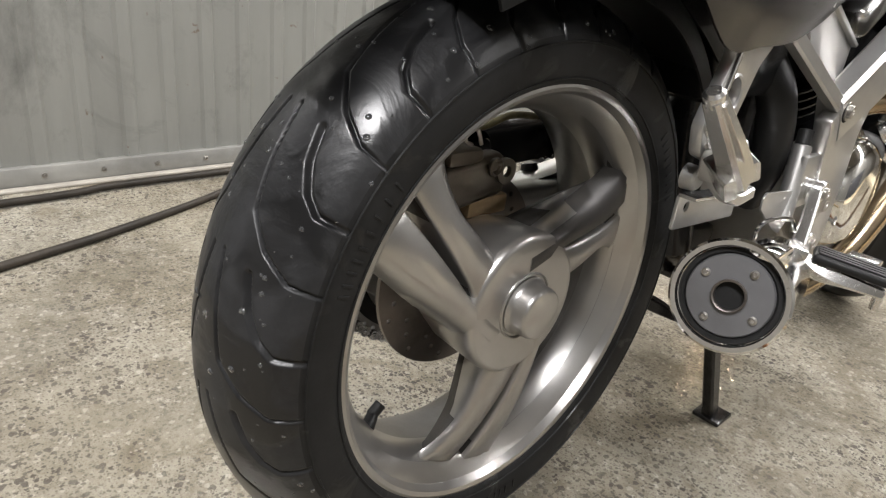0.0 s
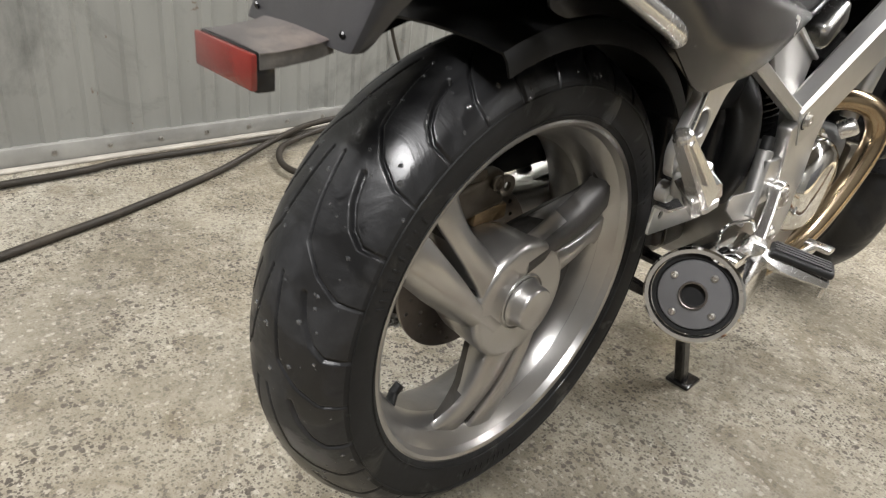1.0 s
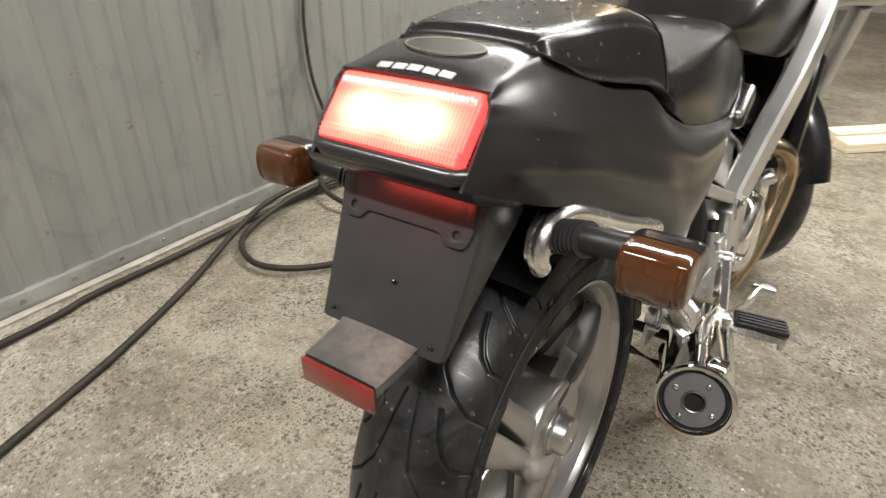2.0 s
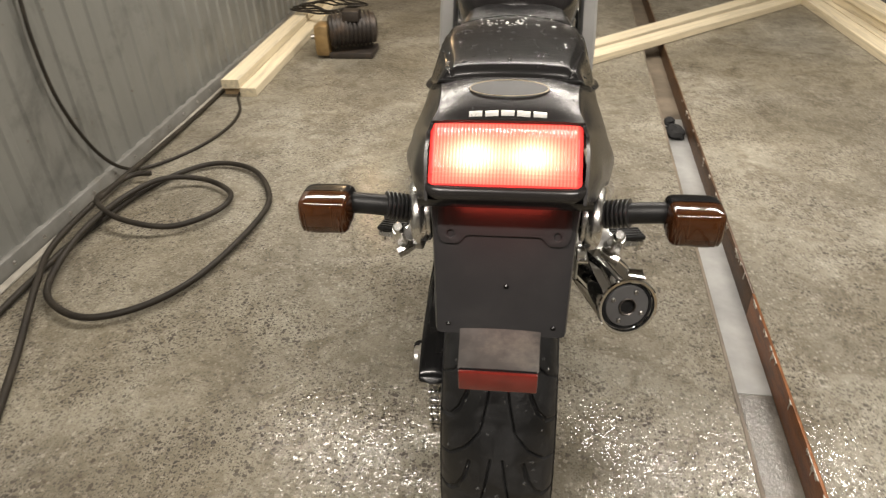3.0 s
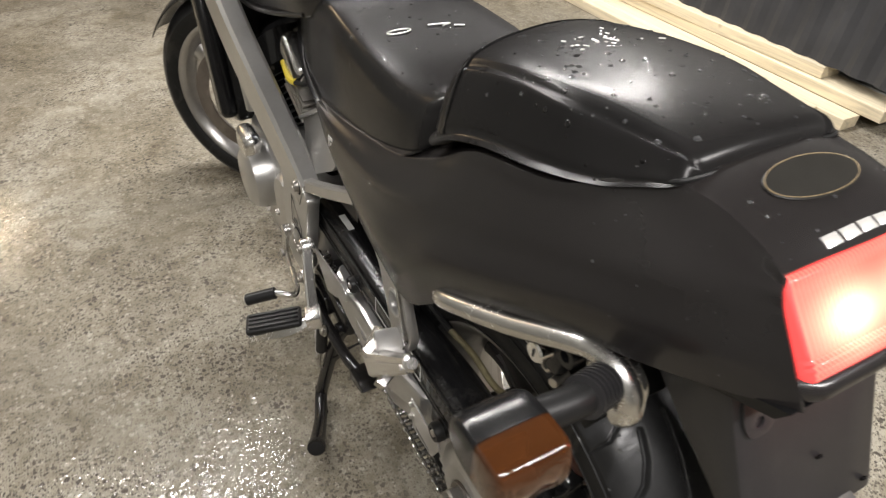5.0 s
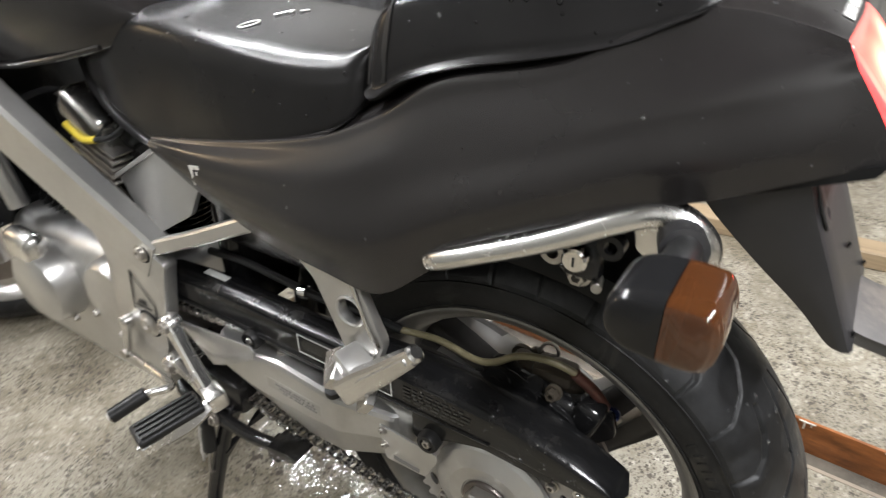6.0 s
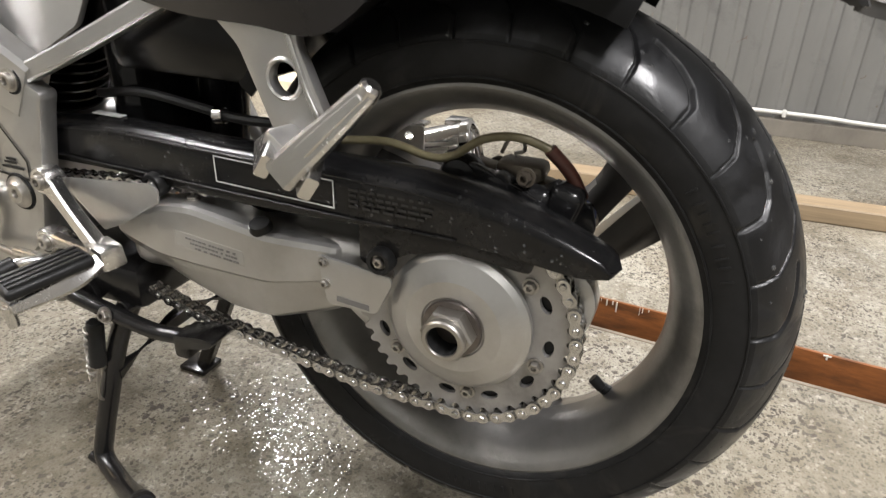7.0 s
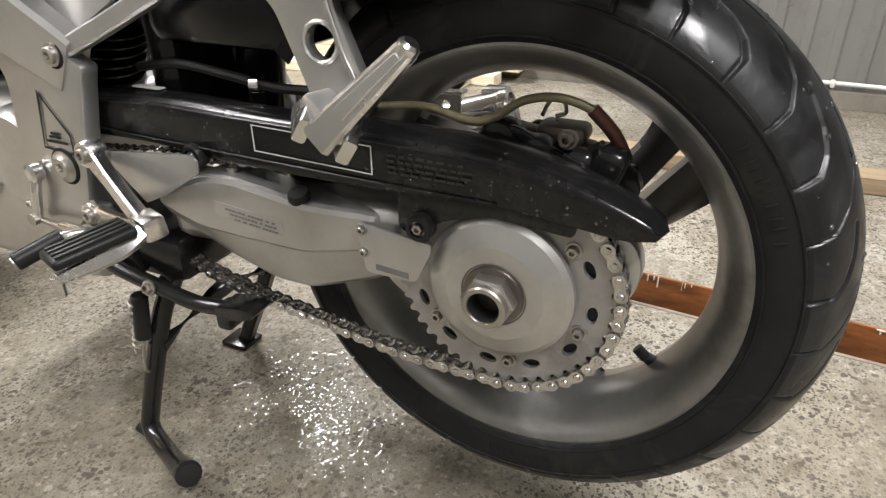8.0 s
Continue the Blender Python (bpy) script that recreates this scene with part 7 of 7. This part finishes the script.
for x, z in ((0.005, 0.7465), (0.060, 0.7045), (-0.060, 0.7045)):
    y = -0.2335 - (0.80 - z) * 0.462
    part("screw", lathe([(0, 0.0022), (0.0025, 0.002), (0.0032, 0.0)], (x, y - 0.001, z), (0, -1, -0.4), 12), M_BLACK, fend)

# inner fender over the tyre, its sides turned down
rows = []
for k in range(23):
    a = RAD(38 + k * 3.4)
    rows.append([Vector((x, r * math.cos(a), HUB + r * math.sin(a))) for x, r in ((-0.0925, 0.312), (-0.0920, 0.328), (-0.088, 0.336), (-0.06, 0.341), (-0.03, 0.343), (0, 0.344), (0.03, 0.343), (0.06, 0.341), (0.088, 0.336), (0.0920, 0.328), (0.0925, 0.312))])
inner = part("inner_fender", thicken(grid_mesh(rows), 0.003), M_SOOT_PLASTIC, bike, "black inner rear fender")
for s in (-1, 1):
    part("fender_side", plate(rounded([(0.27, 0.735), (0.26, 0.62), (0.20, 0.655), (0.10, 0.705), (0.0, 0.722), (-0.055, 0.718), (-0.085, 0.728), (-0.075, 0.775), (0.05, 0.765)], 0.01), s * 0.090 - 0.0015, s * 0.090 + 0.0015), M_BLACK, inner)

# helmet lock, bolts by the grab rail
lock = part("helmet_lock", lathe([(0, 0.020), (0.0095, 0.020), (0.0115, 0.018), (0.012, 0.0), (0.012, -0.02)], (-0.104, -0.069, 0.736), (-1, 0, 0), 24), M_CHROME, bike, "chrome helmet lock")
part("key_slot", boxm((-0.1243, -0.069, 0.736), (0.0008, 0.002, 0.009)), M_SOOT_SHADE, lock)
part("lock_body", boxm((-0.100, -0.069, 0.732), (0.020, 0.040, 0.045), 0.008), M_BLACK, lock)
part("rail_eye", lathe([(0.006, 0), (0.0115, 0), (0.0115, 0.012), (0.006, 0.012)], (-0.100, -0.045, 0.731), (-1, 0, 0), 22, True), M_STEEL, lock)
part("rail_eye", lathe([(0.006, 0), (0.0115, 0), (0.0115, 0.012), (0.006, 0.012)], (-0.100, -0.095, 0.751), (-1, 0, 0), 22, True), M_BLACK, lock)
part("fender_bolt", bolt_mesh((-0.092, -0.066, 0.706), (-1, 0, 0), 0.009, 0.012), M_STEEL, lock)
part("fender_bolt", rod((-0.092, -0.083, 0.706), (-0.112, -0.088, 0.708), 0.005, 10), M_STEEL, lock)

# ---- grab rails and indicators ----
def grab_rail(s):
    ob = part("grab_rail", tube([(s * 0.146, 0.058, 0.708), (s * 0.149, 0.036, 0.719), (s * 0.135, -0.040, 0.752), (s * 0.120, -0.106, 0.786), (s * 0.1135, -0.130, 0.7935), (s * 0.1100, -0.152, 0.790), (s * 0.1080, -0.166, 0.776), (s * 0.1070, -0.168, 0.758), (s * 0.1060, -0.160, 0.746)], 0.0105, 18, 8), M_POLISH, bike, "polished aluminium grab rail")
    outline = rounded([(-0.106, 0.790), (-0.122, 0.802), (-0.150, 0.797), (-0.168, 0.784), (-0.171, 0.758), (-0.165, 0.748), (-0.124, 0.745), (-0.112, 0.752)], 0.010)
    x0, x1 = sorted((s * 0.092, s * 0.104))
    part("rail_bracket", plate(outline, x0, x1, bevel=0.0025), M_POLISH, ob, "polished bracket carrying the indicator", 30)
    return ob


def ind_section(k):
    """Outline (y, z) of the indicator: blunt round front, square rear."""
    return [(0.038 * k, 0.0), (0.034 * k, 0.013 * k), (0.022 * k, 0.022 * k), (0.0, 0.0255 * k), (-0.024 * k, 0.0255 * k), (-0.036 * k, 0.021 * k), (-0.0405 * k, 0.0), (-0.036 * k, -0.021 * k), (-0.024 * k, -0.0255 * k), (0.0, -0.0255 * k), (0.022 * k, -0.022 * k), (0.034 * k, -0.013 * k)]


def indicator(s):
    IY, IZ = -0.166, 0.790
    stem = part("indicator", tube([(s * 0.098, IY + 0.022, IZ - 0.014), (s * 0.120, IY + 0.016, IZ - 0.010), (s * 0.155, IY + 0.008, IZ - 0.001), (s * 0.198, IY + 0.010, IZ)], 0.0132, 16, 8), M_RUBBER, bike, "turn signal on a ribbed rubber stalk")
    for k in range(8):
        part("stalk_rib", lathe([(0.0125, -0.0018), (0.0178, -0.0010), (0.0178, 0.0010), (0.0125, 0.0018)], (s * (0.1135 + 0.0050 * k), IY + 0.0185 - 0.0014 * k, IZ - 0.0115 + 0.0014 * k), (s, -0.36, 0.25), 18), M_PLASTIC, stem)
    part("stalk_washer", rod((s * 0.1012, IY + 0.0215, IZ - 0.0138), (s * 0.1060, IY + 0.0200, IZ - 0.0130), 0.0175, 22), M_POLISH, stem, "bright washer")
    xs = [(0.190, 0.66), (0.192, 0.88), (0.196, 0.97), (0.204, 1.0), (0.236, 1.0), (0.244, 0.97), (0.2490, 0.90), (0.2508, 0.72)]
    rows, rows2 = [], []
    for x, k in xs:
        sec = ind_section(k * 0.90)
        rows.append([(s * x, IY + y, IZ + z) for y, z in sec])
    full = smooth_rows(rows, 4, 3, True)
    n = len(full)
    cut = 0
    # the housing is the front half, the lens the rear half
    house = [[Vector((p[0], max(p[1], IY - 0.003) if i >= cut else p[1], p[2])) for p in r] for i, r in enumerate(full)]
    lens = [[Vector((p[0], min(p[1], IY - 0.0035), p[2])) for p in r] for r in full[cut:]]
    hb = grid_mesh(house, True, True)
    bmesh.ops.remove_doubles(hb, verts=list(hb.verts), dist=0.0002)
    part("indicator_housing", hb, M_BLACK, stem, "glossy black indicator housing", 35)
    # the lens, with fine ribs round its back
    fine = []
    for i in range(48):
        x = i / 47 * (len(lens) - 1)
        k = min(int(x), len(lens) - 2)
        row = [a.lerp(c, x - k) for a, c in zip(lens[k], lens[k + 1])]
        fine.append([Vector((p.x, p.y + (0.0008 * math.cos(p.x * 2 * math.pi / 0.0046) if p.y < IY - 0.012 and p.z < IZ + 0.012 else 0), p.z)) for p in row])
    part("indicator_lens", grid_mesh(fine, True, True), M_AMBER, stem, "amber ribbed indicator lens", 35)
    part("lamp_reflector", boxm((s * 0.231, IY - 0.009, IZ), (0.036, 0.005, 0.034), 0.002), M_GOLD, stem)
    return stem


for s in (-1, 1):
    grab_rail(s)
    indicator(s)

# ---- seats ----
def seat_loft(stations, flat=False):
    """Padded seat from (y, half width, edge height, shoulder height, top height)."""
    rows = []
    for y, hw, ze, zs, zt in stations:
        half = [(0, zt - 0.003), (hw * 0.42, zt - 0.0035), (hw * 0.74, zs + 0.72 * (zt - zs)), (hw * 0.87, zs + 0.40 * (zt - zs)), (hw * 0.935, zs - 0.07 * (zs - ze)), (hw * 0.965, zs - 0.25 * (zs - ze)), (hw * 0.995, ze + 0.35 * (zs - ze)), (hw, ze + 0.004), (hw - 0.008, ze)]
        if flat:
            h, c = zt - ze, min(1.0, max(0.0, (y - 0.01) / 0.13))
            half = [(0, zt), (hw * 0.44, zt - 0.0010 - 0.0050 * c), (hw * 0.74, zt - 0.0035 - 0.0150 * c), (hw * 0.83, zt - 0.0050 - 0.10 * h - 0.0140 * c), (hw * 0.88, zt - 0.26 * h - 0.0080 * c), (hw * 0.96, ze + 0.40 * h), (hw * 1.01, ze + 0.12 * h), (hw - 0.008, ze)]
        ring = [(x, y, z) for x, z in half] + [(-x, y, z) for x, z in reversed(half[1:])]
        rows.append(ring)
    return rows


PASS = [(0.152, 0.090, 0.848, 0.862, 0.880), (0.146, 0.108, 0.838, 0.885, 0.925), (0.130, 0.115, 0.838, 0.905, 0.945), (0.100, 0.112, 0.858, 0.917, 0.953), (0.050, 0.108, 0.876, 0.925, 0.957), (-0.02, 0.104, 0.893, 0.934, 0.959), (-0.075, 0.093, 0.908, 0.941, 0.959), (-0.110, 0.086, 0.926, 0.943, 0.9580), (-0.122, 0.083, 0.932, 0.942, 0.9560), (-0.129, 0.079, 0.936, 0.942, 0.9510), (-0.132, 0.073, 0.939, 0.942, 0.9455)]
seat = part("passenger_seat", grid_mesh(smooth_rows(seat_loft(PASS, True), 4, 4, True), True, True), M_SEAT, bike, "black vinyl passenger seat with water drops", 60)
welt = []
for y, hw, ze, zs, zt in PASS[2:-1]:
    welt.append((-hw + 0.0010, y, ze + 0.0035))
right = [(-x, y, z) for x, y, z in reversed(welt)]
# rolled edge at the rear; along the sides it paints the gap's shade
part("seat_welt", tube(welt + [(-0.062, -0.1328, 0.9415), (-0.03, -0.1338, 0.9425), (0.03, -0.1338, 0.9425), (0.062, -0.1328, 0.9415)] + right, 0.0020, 8, 6), M_RUBBER, seat, "rolled black rear edge, and a dark line for the gap's shade")
FRONT = [(0.150, 0.085, 0.835, 0.860, 0.895), (0.165, 0.112, 0.812, 0.855, 0.882), (0.200, 0.118, 0.790, 0.848, 0.872), (0.260, 0.121, 0.766, 0.846, 0.866), (0.340, 0.121, 0.746, 0.850, 0.868), (0.420, 0.117, 0.726, 0.850, 0.873), (0.490, 0.111, 0.714, 0.846, 0.876), (0.560, 0.108, 0.735, 0.835, 0.875), (0.620, 0.096, 0.765, 0.832, 0.868), (0.660, 0.080, 0.79, 0.825, 0.85)]
rseat = part("rider_seat", grid_mesh(smooth_rows(seat_loft(FRONT), 4, 4, True), True, True), M_SEAT, bike, "black vinyl rider seat", 60)
band = []
for y, grow in ((0.1475, -0.004), (0.1465, 0.0010), (0.1450, 0.0018), (0.1240, 0.0018), (0.1225, 0.0010), (0.1215, -0.004)):
    hw, ze, zs, zt = (float(np.interp(y, [st[0] for st in reversed(PASS[1:4])], [st[q] for st in reversed(PASS[1:4])])) for q in (1, 2, 3, 4))
    ring = seat_loft([(y, hw + grow, ze, zs + grow, zt + grow)], True)[0]
    half = ring[:7]
    band.append([(-x, yy, z) for x, yy, z in reversed(half[1:])] + half)
part("seat_strap", grid_mesh(smooth_rows(band, 4, 2)), M_RUBBER, seat, "flat black seat strap")
# scattered pale flecks on the passenger seat, worn writing as strokes on the rider's
bm = bmesh.new()
lr = random.Random(31)
for i in range(34):
    x, y = lr.gauss(0.0, 0.020), 0.045 + lr.gauss(0, 0.014)
    add_box(bm, (x, y, 0.9572 - 0.35 * x * x), (lr.uniform(0.0012, 0.006), lr.uniform(0.0008, 0.0022), 0.0008), 0.0002, Euler((0, 0, lr.uniform(-1.3, 1.3))).to_quaternion())
part("pale_marks", bm, M_SILVERPRINT, seat, "scattered pale flecks on the vinyl")

bm = tube([(-0.054 + 0.016 * math.cos(k * math.pi / 8), 0.353 + 0.006 * math.sin(k * math.pi / 8), 0.8662 + 0.010 * math.cos(k * math.pi / 8) * 0.06) for k in range(16)], 0.0009, 6, 3, True)
for x0, y0, x1, y1 in ((-0.012, 0.356, 0.016, 0.353), (0.004, 0.346, 0.018, 0.352), (0.020, 0.345, 0.034, 0.343), (-0.075, 0.338, -0.069, 0.336)):
    add_rod(bm, (x0, y0, 0.8682 - 2.0 * x0 * x0), (x1, y1, 0.8682 - 2.0 * x1 * x1), 0.0009, 6)
part("pale_marks", bm, M_SILVERPRINT, rseat, "thin worn pale strokes on the vinyl")

# water beads standing on the seat
M_WATER = bpy.data.materials.new("water")
M_WATER.use_nodes = True
wb = M_WATER.node_tree.nodes["Principled BSDF"]
wb.inputs["Base Color"].default_value = (0.9, 0.92, 0.95, 1)
wb.inputs["Roughness"].default_value = 0.02
wb.inputs["Transmission Weight"].default_value = 0.95
wb.inputs["IOR"].default_value = 1.45
wb.inputs["Coat Weight"].default_value = 1.0
wb.inputs["Coat Roughness"].default_value = 0.02

def scatter_beads(ob, n, box, way, seed, sizes, holder=None, least=0.0):
    """Water beads where rays along way, from random places in the box, meet the part."""
    me = ob.data
    tree = BVHTree.FromPolygons([v.co for v in me.vertices], [tuple(p.vertices) for p in me.polygons])
    way = Vector(way)
    lr = random.Random(seed)
    bm = bmesh.new()
    for i in range(n):
        start = Vector([lr.uniform(a, b) for a, b in box])
        p, nrm, idx, dist = tree.ray_cast(start, way)
        if p is None or math.hypot(p.y, p.z - HUB) < least:
            continue
        if nrm.dot(way) > 0:
            nrm = -nrm
        r = lr.choice(sizes) * lr.uniform(0.8, 1.2)
        add_lathe(bm, [(r, -0.0002), (r * 0.86, r * 0.17), (r * 0.5, r * 0.35), (0, r * 0.42)], p, nrm, 10)
    tagged(part("standing_water", bm, M_WATER, holder or ob, "clear water beads"), kind="stuff")


FINE = (0.0006, 0.0008, 0.0010, 0.0015)
MIXED = (0.0010, 0.0014, 0.0019, 0.0026)
scatter_beads(seat, 190, ((-0.105, 0.105), (-0.12, 0.13), (1.2, 1.2)), (0, 0, -1), 3, (0.0007, 0.0009, 0.0012, 0.0017, 0.0027))
scatter_beads(tail, 45, ((-0.12, 0.12), (-0.21, -0.10), (1.2, 1.2)), (0, 0, -1), 4, FINE)
scatter_beads(tail, 40, ((-0.5, -0.5), (-0.22, 0.42), (0.68, 0.90)), (1, 0, 0), 5, FINE)
scatter_beads(tail, 40, ((0.5, 0.5), (-0.22, 0.42), (0.68, 0.90)), (-1, 0, 0), 6, FINE)
scatter_beads(case, 220, ((-0.5, -0.5), (-0.14, 0.45), (0.468, 0.535)), (1, 0, 0), 7, FINE)
scatter_beads(rseat, 90, ((-0.11, 0.11), (0.18, 0.60), (1.2, 1.2)), (0, 0, -1), 9, FINE)
scatter_beads(tyre, 240, ((0.10, 0.36), (-0.6, -0.6), (0.20, 0.80)), (-0.36, 0.92, -0.14), 10, MIXED, rear_wheel, 0.268)
scatter_beads(tyre, 150, ((-0.40, -0.12), (-0.6, -0.6), (0.06, 0.74)), (0.42, 0.90, -0.08), 11, MIXED, rear_wheel, 0.268)
